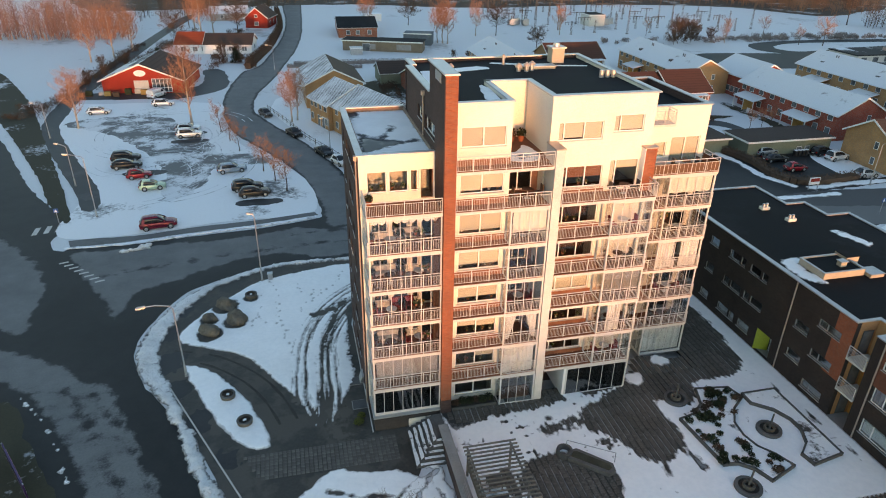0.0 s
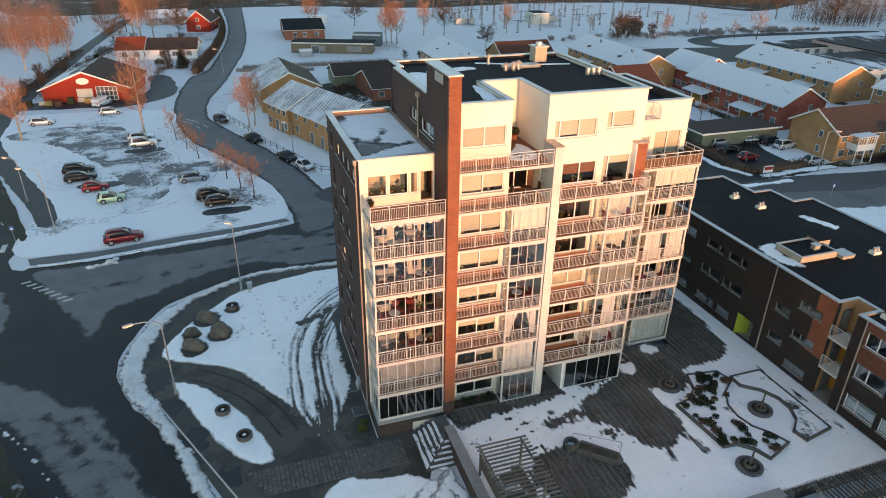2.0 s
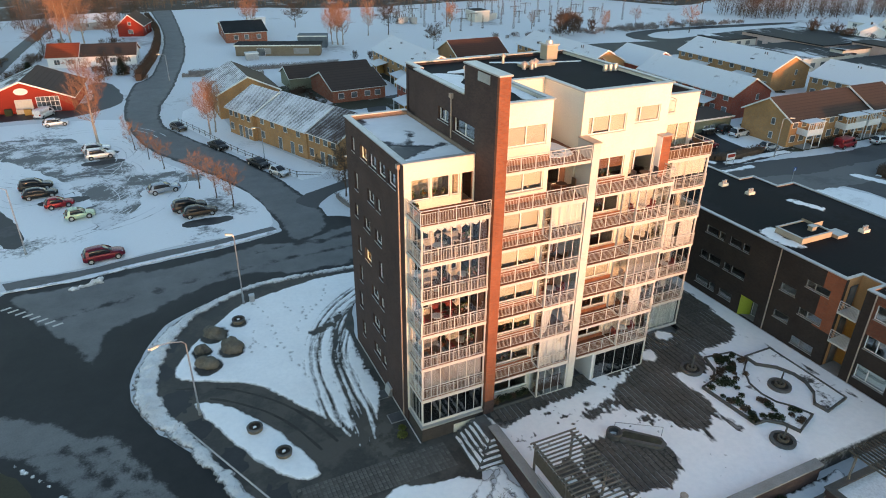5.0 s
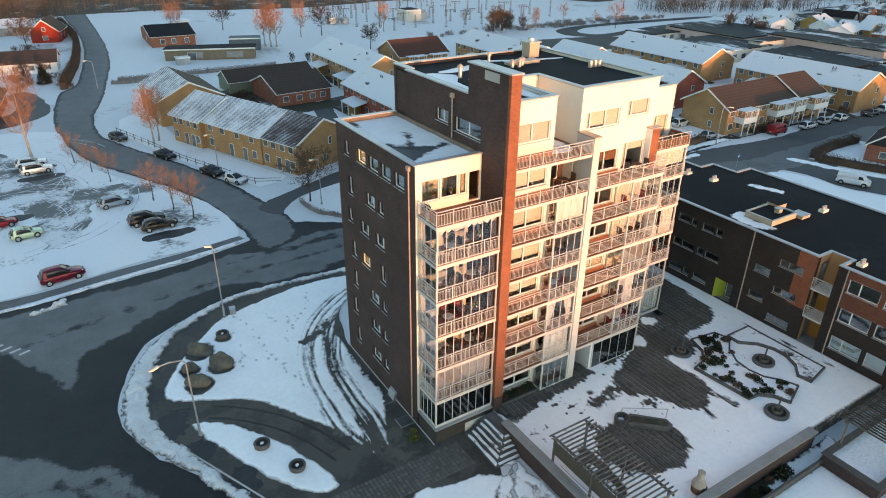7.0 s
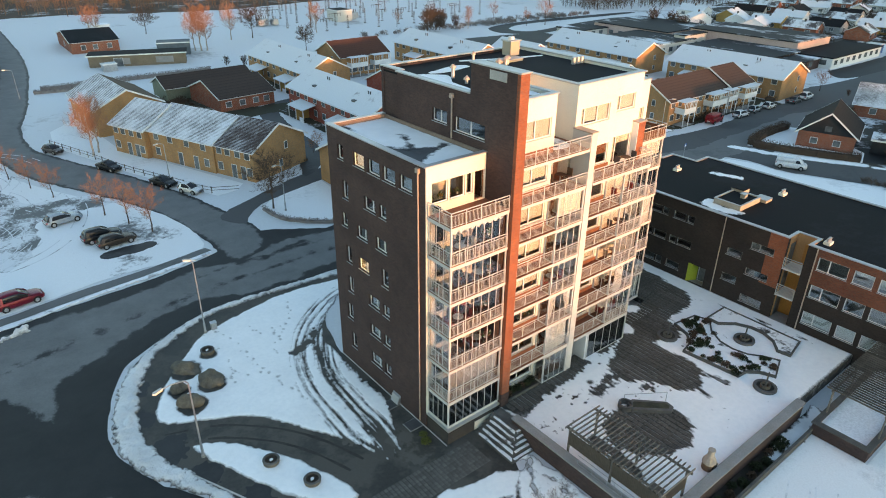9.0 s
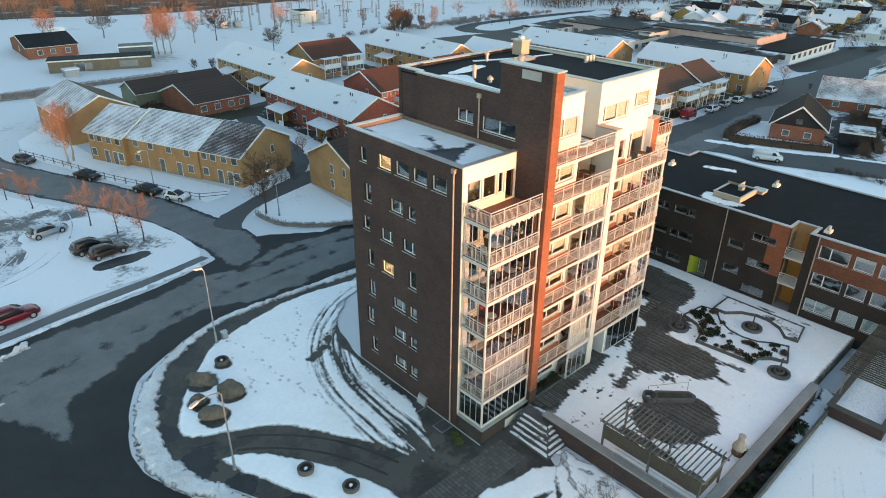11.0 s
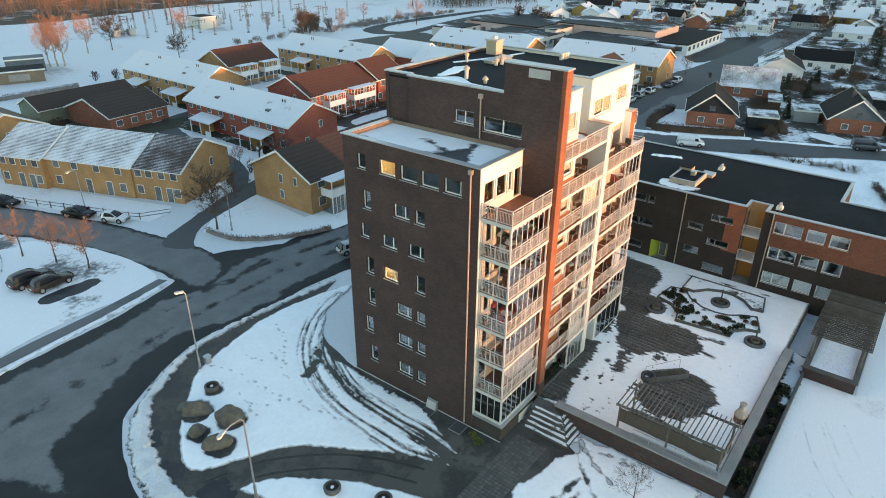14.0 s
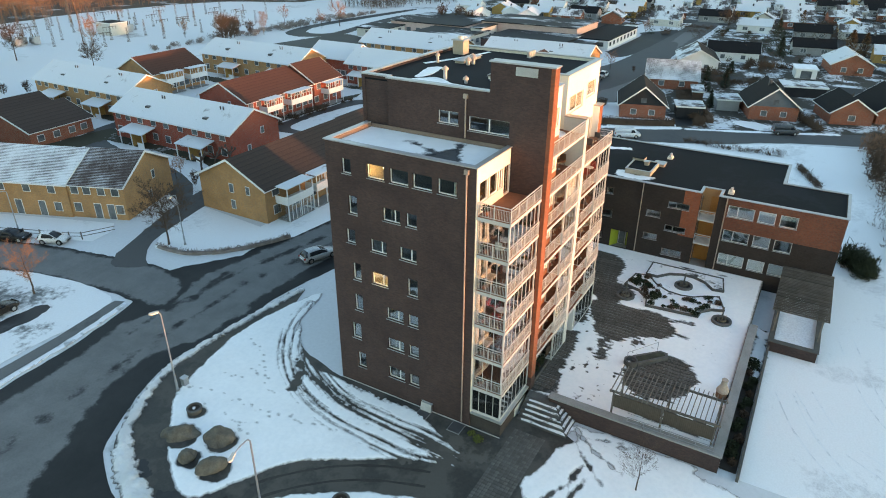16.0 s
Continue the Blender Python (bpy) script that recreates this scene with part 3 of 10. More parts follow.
def patch(name, pts, z, material, label, jitter=0.25, step=1.0, seed=1, thick=0.02, closed_curve=True):
    poly = curve_through(pts, step, True, jitter, seed) if closed_curve else list(pts)
    return solid(name, M().prism(poly, z - thick, z), material, label, kind="structure")


patch("road_west", [(-80, 170), (-66, 152), (-51, 128), (-39.4, 103.3), (-31, 89), (-30.5, 82), (-28.9, 79.2), (-23, 79), (-14.3, 80.3), (-5, 81.3),
                    (2.3, 83.0), (8, 86), (13.2, 83.5), (21, 79), (40, 75), (60, 74), (60, 64), (40, 66), (15, 70), (5, 70.7), (-2.8, 70.8), (-8.2, 68.7), (-12.8, 65.8),
                    (-15.7, 59.8), (-16.4, 56), (-15.4, 51.8), (-13.2, 47.7), (-10.3, 42.9), (-7.8, 36.2), (2, 18), (12, 0), (-20, 0), (-40, 40), (-70, 100), (-100, 150)],
      0.03, asphalt, "dark wet asphalt road sweeping round the block")
NORTH = [(9, 84), (7.5, 97), (2.4, 114.6), (-5, 132), (-8, 141.7), (-7.2, 156.6), (-2.6, 177.5), (5.3, 235), (9.2, 344), (12, 430),
         (4, 430), (1.1, 345), (1.3, 255), (-5.6, 193), (-11, 179), (-13.5, 158), (-13.1, 140), (-10.2, 125.6), (-4.9, 114.3), (0.1, 103), (3.2, 88), (4, 80)]
patch("road_north", NORTH, 0.036, damp_asphalt, "narrow asphalt road winding between snowy verges", jitter=0.1, seed=2)
patch("road_side", [(7, 93), (13, 96.5), (24, 101), (34, 103), (34, 99.5), (24.4, 97), (13, 93.4), (9, 89)], 0.042, damp_asphalt, "short asphalt side road past the row houses", seed=3)
patch("road_east", [(56, 64), (72, 64.4), (78.8, 66.0), (85.6, 64.6), (87.6, 59.6), (87.2, 54.4), (89.6, 48.6), (94.4, 38.2), (101, 28), (109, 7), (116, -15), (123, -15), (116, 10), (108, 32), (100, 50), (95, 59), (103, 61.5), (125, 63), (180, 66), (260, 66),
                    (260, 75), (190, 76), (140, 74), (125, 78), (103, 75.5), (78, 78), (56, 76)], 0.041, damp_asphalt, "asphalt street between villas and parked cars", seed=4)
patch("parking_ground", [(-45.3, 141), (-48, 152), (-38, 152), (-26, 151), (-14.5, 147), (-14, 133), (-11, 122), (-6, 112), (-1, 103.5), (1.6, 97), (2.6, 88), (0.5, 84.6), (-10, 84.2),
                         (-20, 82.6), (-29, 82.8), (-31, 87), (-30, 99), (-34, 106), (-40, 121)], 0.05, lot_snow, "snow-covered car park with tyre marks", seed=5)
patch("parking_tracks", [(-43, 137), (-34.5, 141), (-24, 138), (-20.6, 130), (-15, 121), (-12, 113.5), (-5.2, 112), (-3.4, 107), (-12, 106), (-14.5, 97), (-19, 93), (-21, 107), (-28, 122), (-36, 131)],
      0.058, slush, "slushy driving lane with curving wheel tracks", jitter=0.8, seed=6)
patch("foot_path", [(-48, 149), (-45.5, 131), (-38, 113), (-31.5, 98), (-29.5, 92), (-27.4, 92), (-28.6, 99), (-34.6, 113), (-43, 134), (-44.5, 149)], 0.062, path_asphalt, "asphalt foot path along the car park", seed=7)
patch("field_path", [(-48, 148), (-47.6, 185), (-43, 240), (-38, 290), (-34, 290), (-39, 240), (-43.4, 178), (-45, 147)], 0.066, path_asphalt, "narrow track across the field", seed=8)
patch("grass_verge", [(-72, 190), (-55, 157), (-44, 128), (-33, 98), (-30, 88), (-33, 92), (-41, 111), (-55.6, 141), (-75, 175)], 0.07, verge, "brown winter grass verge with snow remains", seed=9)
patch("lot_kerb_snow", [(-28.5, 79.6), (-20, 79.5), (-14.3, 80.6), (-5, 81.7), (2.2, 83.2), (2.2, 83.7), (-5, 82.3), (-14.5, 81.1), (-22, 80), (-28.5, 80)], 0.14, bank_snow, "low ridge of ploughed snow along the kerb", jitter=0.2, step=0.5, seed=10, thick=0.1)
patch("lot_pavement", [(-28, 80.2), (-22, 80.3), (-14.4, 81.4), (-5, 82.5), (2.4, 84), (2, 85), (-5, 83.9), (-14, 83.1), (-20, 82), (-28.6, 82)], 0.066, dry_asphalt, "cleared asphalt pavement", jitter=0.12, seed=11)

# forecourt in front of the tower: asphalt with snow lawns
patch("forecourt", [(5, 70.2), (-2.8, 70.3), (-8.2, 68.2), (-12.5, 65.2), (-15.2, 59.8), (-15.8, 56), (-14.8, 51.8), (-12.7, 47.7), (-9.9, 42.9), (-7.4, 36.6), (-4, 30), (3, 30), (7.5, 36.5), (6.5, 44), (4.2, 56), (8, 66), (14, 69)],
      0.046, drive_asphalt, "asphalt forecourt and drive", seed=12)
LAWN = curve_through([(14.5, 67.0), (4.9, 69), (-4.8, 66.8), (-7.2, 64.9), (-9.4, 62.6), (-11.4, 60), (-12.5, 56.5), (-9.5, 54.6), (-6.3, 52.6), (-4, 49.3), (-1.6, 45.2), (-0.7, 42.4), (0.0, 40.9), (0.7, 41.2), (1.6, 43.4), (3.2, 46.5), (3.5, 48), (3.6, 55), (4.2, 60), (9, 65)], 0.8, True, 0, 13)
cover("island_snow", "small snow-covered lawn island", [(-11.4, 52.2), (-9.3, 51.1), (-6.5, 47.4), (-4.6, 43.2), (-3.9, 40.2), (-4.8, 40.0), (-6.4, 41.2), (-8.4, 44.5), (-10.3, 48.6)], 0.14, 0.055, 0.08, lawn_melt, 0.18, 1.0, 14, 0.1, soft=0.06)
SOUTH = curve_through([(0.6, 36.5), (3, 35.9), (6, 35.6), (8.6, 35.2), (8.7, 25), (9, 12), (20, 0), (2, 0), (-3, 24), (-3.5, 32)], 0.8, True, 0, 15)

cover("dry_lane", "pale dry strip along the road", NORTH, 0.4, 0.0415, 0.0, drying_asphalt, 0.3, 2.4, 23, 0.2, soft=0.5)
cover("dry_lane", "pale dry strip along the road", [(66, 74), (90, 70), (130, 71), (200, 72.5), (230, 73), (230, 68), (180, 68), (130, 66), (95, 63), (70, 68)], 0.45, 0.0445, 0.0, dry_asphalt, 0.9, 3.0, 24, 0.25)
DRY = [curve_through(q, 1.0, True, 0, 1) for q in (
    [(-19.3, 61.8), (-18.6, 64.2), (-18.3, 66.6), (-15.4, 68.5), (-11.0, 70.9), (-6.5, 72.7), (-3.4, 73.2), (-0.9, 72.6), (1.5, 71.6), (6.9, 71.2), (14, 72.0), (30, 70.5), (46, 68.5), (60, 66), (60, 72), (44, 74), (30, 78), (14, 80.5), (3, 81.6), (-2, 80.0), (-7, 79.0), (-12, 78.5), (-17, 78.9), (-22.9, 78.2), (-27, 78.2), (-26.3, 75.9), (-22.6, 68.0), (-21.0, 65.4)],
    [(-31, 59.5), (-26.5, 57.1), (-22.6, 54.5), (-19.9, 51.8), (-18.4, 51.0), (-16.7, 48.5), (-15.2, 45.2), (-13.5, 41.3), (-12, 38), (-8, 29), (-4, 21), (-8, 20), (-13, 30), (-17.4, 39.5), (-19.6, 44.1), (-21.2, 46.8), (-23, 49.4), (-25.1, 51.9), (-30, 55.5)],
    [(-50, 100), (-42, 90), (-32.2, 78.4), (-28.6, 71.7), (-27.7, 68.6), (-27.8, 64.6), (-27.4, 60.8), (-31, 64), (-37, 74), (-46, 88), (-56, 104)])]


def dry_field(x, y):
    """Where the road has dried: three stretches, crossed by damp wheel marks that run with the traffic."""
    f = np.full(x.shape, -9.0)
    for poly in DRY:
        f = np.maximum(f, depth_in(x, y, poly))
    f = f + 0.45 * rough_field(x, y, 2.4, 16) + 0.3 * rough_field(x, y, 0.8, 17, 2)
    f = np.minimum(f, 0.95 - 0.6 * np.clip((58 - y) / 7, 0, 1))
    f = f - 0.30 * np.clip(rough_field(x * 0.12 + y * 0.04, y * 1.0 - x * 0.12, 1.3, 19), 0, 1) * np.clip((x + 16) / 10, 0, 1)
    for line, w, k in (([(-1, 78.2), (2.5, 78.8), (6.5, 78.2), (12.2, 79.4)], 0.3, 0.8), ([(-24, 71), (-14, 73.4), (-2, 75.0), (12, 75.6), (30, 73)], 0.1, 0.5), ([(0.5, 81.5), (4, 80.5), (8, 82)], 1.6, 1.0), ([(3.2, 78.7), (11.5, 78.7), (26, 75.6)], 0.35, 0.9), ([(4.5, 90), (2.6, 82)], 1.3, 1.0),
                       ([(-18.6, 49.7), (-17.4, 47.8), (-15.4, 44.4), (-14, 41.5), (-10, 33)], 0.2, 0.8), ([(-21.5, 51.4), (-19.3, 47.8), (-16.4, 42.0), (-12, 33)], 0.15, 0.5), ([(-30, 76), (-33, 82), (-40, 92)], 0.2, 0.7)):
        f = np.minimum(f, k * (to_line(x, y, line) - w) + 0.55 * rough_field(x, y, 1.3, 21) + 0.15)
    return f


sheet("dry_lane", "pale asphalt drying in blotches round the junction", (-57, 19.5, 61, 105), 0.33, dry_field, 0.038, 0.0, 0.3, drying_asphalt, soft=1.3)
patch("rough_shoulder", [(-25.5, 50), (-22, 44.5), (-18, 37), (-13, 28), (-18, 24), (-26, 36), (-32, 46)], 0.044, verge, "rough dark shoulder beside the road", jitter=0.5, seed=19)


def ribbons(name, label, lines, width, z, material, seed):
    """Wheel marks: thin strips along smooth lines, all of one kind."""
    m = M()
    for k, pts in enumerate(lines):
        line = curve_through(pts, 0.6, False, 0.03, seed + k)
        for o in (-0.72, 0.72):
            prev = None
            for i, p in enumerate(line):
                a, b = line[max(0, i - 1)], line[min(len(line) - 1, i + 1)]
                d = Vector((b[0] - a[0], b[1] - a[1])).normalized()
                w = width * (0.6 + 0.8 * abs(noise.noise((p[0] * 0.4, p[1] * 0.4, k))))
                l, r = (p[0] - d.y * (o + w), p[1] + d.x * (o + w)), (p[0] - d.y * (o - w), p[1] + d.x * (o - w))
                if prev and noise.noise((p[0] * 0.25, p[1] * 0.25, k + 9)) > -0.25:
                    zz = z + 0.0004 * k
                    m.face((*prev[0], zz), (*prev[1], zz), (*r, zz), (*l, zz))
                prev = (l, r)
    return solid(name, m, material, label, kind="structure")


faint_track = patchy("pressed_snow_track", (0.66, 0.68, 0.70), (0.80, 0.82, 0.84), 0.6, 2.5, 0.62, 0.8, 0.8, 0.3)
muddy_film = patchy("muddy_film", (0.052, 0.047, 0.040), (0.105, 0.096, 0.083), 0.5, 2.5, 0.66, 0.7, 0.9, 0.2)
rnd = random.Random(77)
arcs = []
for i in range(30):
    cx, cy, r, a0, a1 = -24 + rnd.uniform(-5, 5), 114 + rnd.uniform(-12, 16), rnd.uniform(6, 16), rnd.uniform(0, 6.28), rnd.uniform(0.7, 1.6)
    arcs.append([(cx + r * math.cos(a0 + a1 * t / 6) * 0.9, cy + r * math.sin(a0 + a1 * t / 6) * 1.2) for t in range(7)])
arcs = [a for a in arcs if all(-42 < p[0] < -6 and 86 < p[1] < 146 and p[0] > -32 - (p[1] - 99) * 0.33 for p in a)]
ribbons("tyre_marks", "curving tyre marks in the car park snow", arcs, 0.10, 0.060, tyre_slush, 80)
for x, y in ((-19, 126.6), (-18.3, 121.6), (-5.6, 90.2), (-23.5, 105.8)):
    patch("bare_bay", [(x - 2.6, y - 0.9), (x + 2.6, y - 1.0), (x + 2.8, y + 0.9), (x - 2.6, y + 1.0)], 0.0655, path_asphalt, "bare asphalt bay where a car stood", jitter=0.25, step=0.6, seed=int(y))

# snow over the lawn, worn through by wheels and feet
rut_a = curve_through([(12.3, 66.5), (8.1, 65.2), (4.5, 62.7), (1.9, 59.9), (0.1, 56.6), (-0.9, 52.9), (-1.2, 48.7), (-1.2, 45.0), (-0.6, 42.5)], 0.8, False, 0, 1)
rut_b = curve_through([(12.9, 65.2), (8.2, 63.0), (4.8, 60.5), (2.7, 57.2), (1.3, 53.6), (0.9, 49.2), (0.8, 44.8), (0.4, 41.5)], 0.8, False, 0, 2)
WALK_SPOTS = []
rnd = random.Random(9)
for ax, ay, bx, by in ((-4, 66.5, -2.2, 55), (4.2, 67, -1.5, 58.5), (-9.5, 60, -3, 57.5), (-3, 57, -1.5, 51.5), (0, 64.5, 1.2, 60), (-6.5, 55.5, -4.5, 60.5), (-5.2, 64, -4.4, 58), (-2, 66, 0.5, 62)):
    n = int(math.hypot(bx - ax, by - ay) / 0.45)
    for i in range(n):
        t = i / n
        if rnd.random() < 0.6:
            WALK_SPOTS.append((ax + (bx - ax) * t + rnd.uniform(-0.28, 0.28) + 0.3 * math.sin(t * 7), ay + (by - ay) * t + rnd.uniform(-0.2, 0.2), rnd.uniform(-0.02, 0.06)))


def lawn_field(x, y):
    f = depth_in(x, y, LAWN) + 0.22 * rough_field(x, y, 1.1, 13) + 0.1 * rough_field(x, y, 0.3, 14, 2)
    streak = 0.16 * rough_field(x + y * 0.3, y, 0.9, 15) + 0.12 * rough_field(x, y, 0.28, 16, 2)
    for line, tracks in ((rut_a, ((-0.38, 0.03), (0.36, 0.09), (-0.85, -0.1))), (rut_b, ((-0.3, 0.15), (0.32, 0.15), (1.0, 0.0), (-0.75, -0.08), (0.0, -0.02)))):
        run, side = along_line(x, y, line)
        brush = 0.26 * rough_field(run * 0.22, side * 2.6, 0.5, 15, 3) + 0.07 * rough_field(x, y, 0.25, 16, 2)
        for off, w in tracks:
            f = np.minimum(f, np.maximum(0.75 * (np.abs(side - off) - w) + brush, -0.085 + 0.3 * brush))
    mid = to_line(x, y, [(2.6, 59.2), (1.6, 58.9), (0.5, 58.5)])
    f = np.minimum(f, np.maximum(mid - 0.42 + 2 * streak, -0.09))
    f = np.minimum(f, to_line(x, y, [(3.9, 61.0), (2.6, 58.5), (2.1, 56.5)]) - 0.3 + 2 * streak)
    # thin and speckled towards the wall
    near = np.clip((x - 1.8 + 0.25 * np.maximum(0, y - 55)) / 2.4, 0, 1) * np.clip((57.5 - y) / 3, 0, 1)
    f = np.minimum(f, 0.75 - 0.95 * near + 0.75 * rough_field(x * 1.3, y * 0.8, 0.5, 18, 3) * near + np.where(near > 0, 0, 9))
    f = f - 0.09 * np.clip(46.5 - y, 0, 6) * (0.7 + rough_field(x * 2.2, y * 0.5, 0.6, 23))
    for sx, sy, r in ((-8.6, 62.1, 1.35), (-7.4, 58.8, 1.15), (-10.1, 59.6, 0.9), (-9.8, 57.1, 1.2), (-6.0, 63.4, 0.75)):
        f = np.minimum(f, np.hypot(x - sx - 0.1, y - sy + 0.15) - r + 0.3 * rough_field(x, y, 0.8, 19))
    for sx, sy, r in WALK_SPOTS:
        box_in = (np.abs(x - sx) < 0.5) & (np.abs(y - sy) < 0.5)
        f[box_in] = np.minimum(f[box_in], np.hypot(x[box_in] - sx, (y[box_in] - sy) * 0.7) - r)
    return f


sheet("lawn_snow", "snow-covered lawn in front of the tower, crossed by wheel ruts", (-13.4, 40.0, 15.4, 69.8), 0.12, lawn_field, 0.052, 0.07, 0.25, lawn_melt, soft=0.06)


def south_field(x, y):
    f = depth_in(x, y, SOUTH) + 0.45 * rough_field(x, y, 1.6, 25) + 0.14 * rough_field(x, y, 0.35, 26, 2)
    bare = 0.4 * rough_field(x, y * 1.4, 0.8, 27)
    f = np.minimum(f, to_line(x, y, [(5.9, 35.9), (6.8, 35.2)]) - 0.5 + bare)
    for line, w in (([(0.2, 34.8), (2.4, 33.6), (4.6, 33.3)], 0.12), ([(-0.8, 33.6), (1.6, 33.0), (3.6, 32.7)], 0.1), ([(-1.6, 31.9), (0.4, 32.2)], 0.2), ([(8.2, 35), (6.6, 33.2), (5.2, 30.5)], 0.05), ([(7.6, 35.2), (5.6, 33.8), (3.5, 31.5)], 0.08), ([(6.9, 33.9), (8.3, 30.4)], 0.0), ([(7.4, 34.4), (8.5, 31.4)], 0.02)):
        f = np.minimum(f, to_line(x, y, line) - w + bare)
    f = np.minimum(f, to_line(x, y, [(8.6, 25.0), (8.4, 22.0), (7.2, 20.5)]) - 0.9 + bare)
    return f


sheet("south_snow", "snow-covered ground below the retaining wall", (-5, 1, 12, 38), 0.16, south_field, 0.05, 0.07, 0.25, lawn_melt, soft=0.06)
sheet("edge_snow", "dirty snow left along the road shoulder", (-28, 36, -15, 54), 0.14, lambda x, y: -0.12 - to_line(x, y, [(-26.5, 52.0), (-24.9, 50.8), (-22.9, 48.6), (-21.4, 46.2), (-19.8, 43.3), (-18.2, 39.6)]) + 0.5 * rough_field(x, y, 1.2, 20) + 0.3 * rough_field(x, y, 0.4, 22, 2), 0.05, 0.05, 0.3, lawn_melt, soft=0.06)

bank_line = curve_through([(14, 69.3), (5, 70.2), (-2.6, 70.3), (-7.8, 68.2), (-11.8, 65.0), (-14.5, 59.2), (-15.1, 55.5), (-14.3, 51.6), (-12.4, 47.8), (-10.15, 42.2), (-8.35, 37.1), (-3.4, 28), (4, 16)], 1.2, False, 0, 3)


def bank_field(x, y):
    wide = 0.36 + 0.50 * np.clip((68.5 - y) / 6, 0, 1) - 0.42 * np.clip((53 - y) / 6, 0, 1)
    return wide - to_line(x, y, bank_line) + 0.34 * rough_field(x, y, 0.9, 31) + 0.24 * rough_field(x, y, 0.3, 32, 2)


for k, q in enumerate(((-12.6, 62.2, 0.9), (-13.6, 57.6, 0.8), (-12.9, 53.0, 1.1), (-11.6, 48.6, 0.9), (-9.4, 44.2, 1.0), (-7.2, 39.6, 0.8), (-1.0, 46.8, 1.2), (1.8, 41.6, 1.4))):
    cover("damp_patch", "dark wet patch on the pavement", [(q[0] - q[2], q[1] - q[2]), (q[0] + q[2] * 0.6, q[1] - q[2] * 1.4), (q[0] + q[2], q[1] + q[2]), (q[0] - q[2] * 0.7, q[1] + q[2] * 1.6)], 0.16, 0.049, 0.0, muddy_film if k > 5 else wet_asphalt, 0.7, 0.9, 150 + k, 0.3)
drive_mark = surface("muddy_wheel_mark", (0.036, 0.034, 0.031), (0.066, 0.061, 0.054), 0.85, coarse=1.0, fine=8, bump=0.1)
ribbons("tyre_marks", "curved muddy wheel marks on the drive", [[(-13.0, 54.2), (-9.2, 52.6), (-5.6, 49.2), (-3.4, 45.4), (-2.0, 41.2)]], 0.14, 0.0475, drive_mark, 300)
sheet("snow_bank", "long bank of ploughed snow along the road", (-16.8, 15, 15, 72), 0.14, bank_field, 0.04, 0.26, 0.7, bank_melt, 0.2, soft=0.1)


clean_snow = patchy("clean_snow", (0.70, 0.71, 0.72), (0.83, 0.84, 0.85), 0.10, 1.4, 0.56, 0.85, 0.75, 0.4)
patch("south_lawn", [(9.2, 22.85), (28.0, 22.85), (28.0, 18.7), (48.6, 18.7), (48.6, 25.1), (56.0, 25.1), (56.0, 58), (72, 58), (74, 63.4), (78.6, 65.6), (85.2, 64.2), (87.0, 59.6), (86.6, 54.4), (89, 48.5), (94, 38), (100.5, 28), (107, 8), (60, -20), (9.2, -20)], 0.022, clean_snow, "wide snowy lawn beside the brick building", jitter=0.2, step=2, seed=64, closed_curve=False)
patch("corner_lawn", [(12.6, 92), (12.9, 88), (14.4, 85.0), (18, 82.0), (24, 79.2), (40, 77.4), (58, 77.2), (60, 84.6), (24, 85.2), (25, 97), (16, 95)], 0.04, clean_snow, "snowy lawn inside a clipped hedge", jitter=0.15, step=1.0, seed=65, closed_curve=False)
patch("house_lawn", [(9.8, 100.5), (6.6, 108), (2.4, 118.5), (-1.0, 129.5), (-4.4, 140), (-3, 150), (3.0, 157), (4.5, 131), (14.8, 103), (13, 101)], 0.04, clean_snow, "strip of snow between the fence and the row houses", jitter=0.15, step=1.0, seed=66, closed_curve=False)
ribbons("tyre_marks", "faint tyre marks across the snowy lawn", [[(11, 8), (15, 13), (18, 17), (23, 19.5)], [(10, 12), (13, 16), (17, 19), (22, 21)], [(14, 6), (18, 10), (24, 14), (34, 16.5)]], 0.10, 0.026, faint_track, 160)

# gardens of the villa quarter: grass, hedge bottoms and paving showing through old snow
garden = patchy("garden_ground", (0.050, 0.045, 0.036), (0.70, 0.72, 0.75), 0.16, 1.3, 0.715, 0.9, 0.85, 0.4)
patch("gardens", [(97, 62), (103, 43), (112, 22), (122, -10), (160, -40), (300, -90), (420, -60), (420, 190), (300, 190), (224, 172), (222, 96), (262, 90), (262, 64), (180, 63), (130, 60)], 0.026, garden, "garden ground half covered by old snow", jitter=0.6, step=3, seed=60, closed_curve=False)
patch("villa_street", [(150, 63), (151.5, 45), (152, 30), (151, 18), (156, -8), (168, -30), (175, -28), (163, -4), (159, 20), (159, 32), (158, 48), (157, 63)], 0.034, asphalt, "cleared street between the villas", seed=61)
patch("villa_lawn", [(95.4, 65.2), (97.6, 57.5), (102.0, 48.0), (108, 50), (116, 62), (113, 66.6), (104, 66.8)], 0.046, clean_snow, "snowy lawn inside a tall hedge", jitter=0.15, step=1.0, seed=67, closed_curve=False)
patch("road_east", [(126, 70), (133, 76.6), (142, 79.0), (152, 79.8), (160, 78.4), (176, 77.4), (200, 79), (204, 70), (160, 66)], 0.0455, damp_asphalt, "wide asphalt junction by the school", seed=68)
patch("driveway", [(101.8, 52), (104.5, 45.5), (110.5, 46.5), (112, 50), (108, 53)], 0.036, asphalt, "asphalt driveway before a carport", seed=62)
patch("driveway", [(107, 30.5), (110.5, 28.5), (113.5, 36), (112, 38.6), (109.5, 37.5)], 0.036, lot_snow, "snowy driveway beside a villa", seed=63)

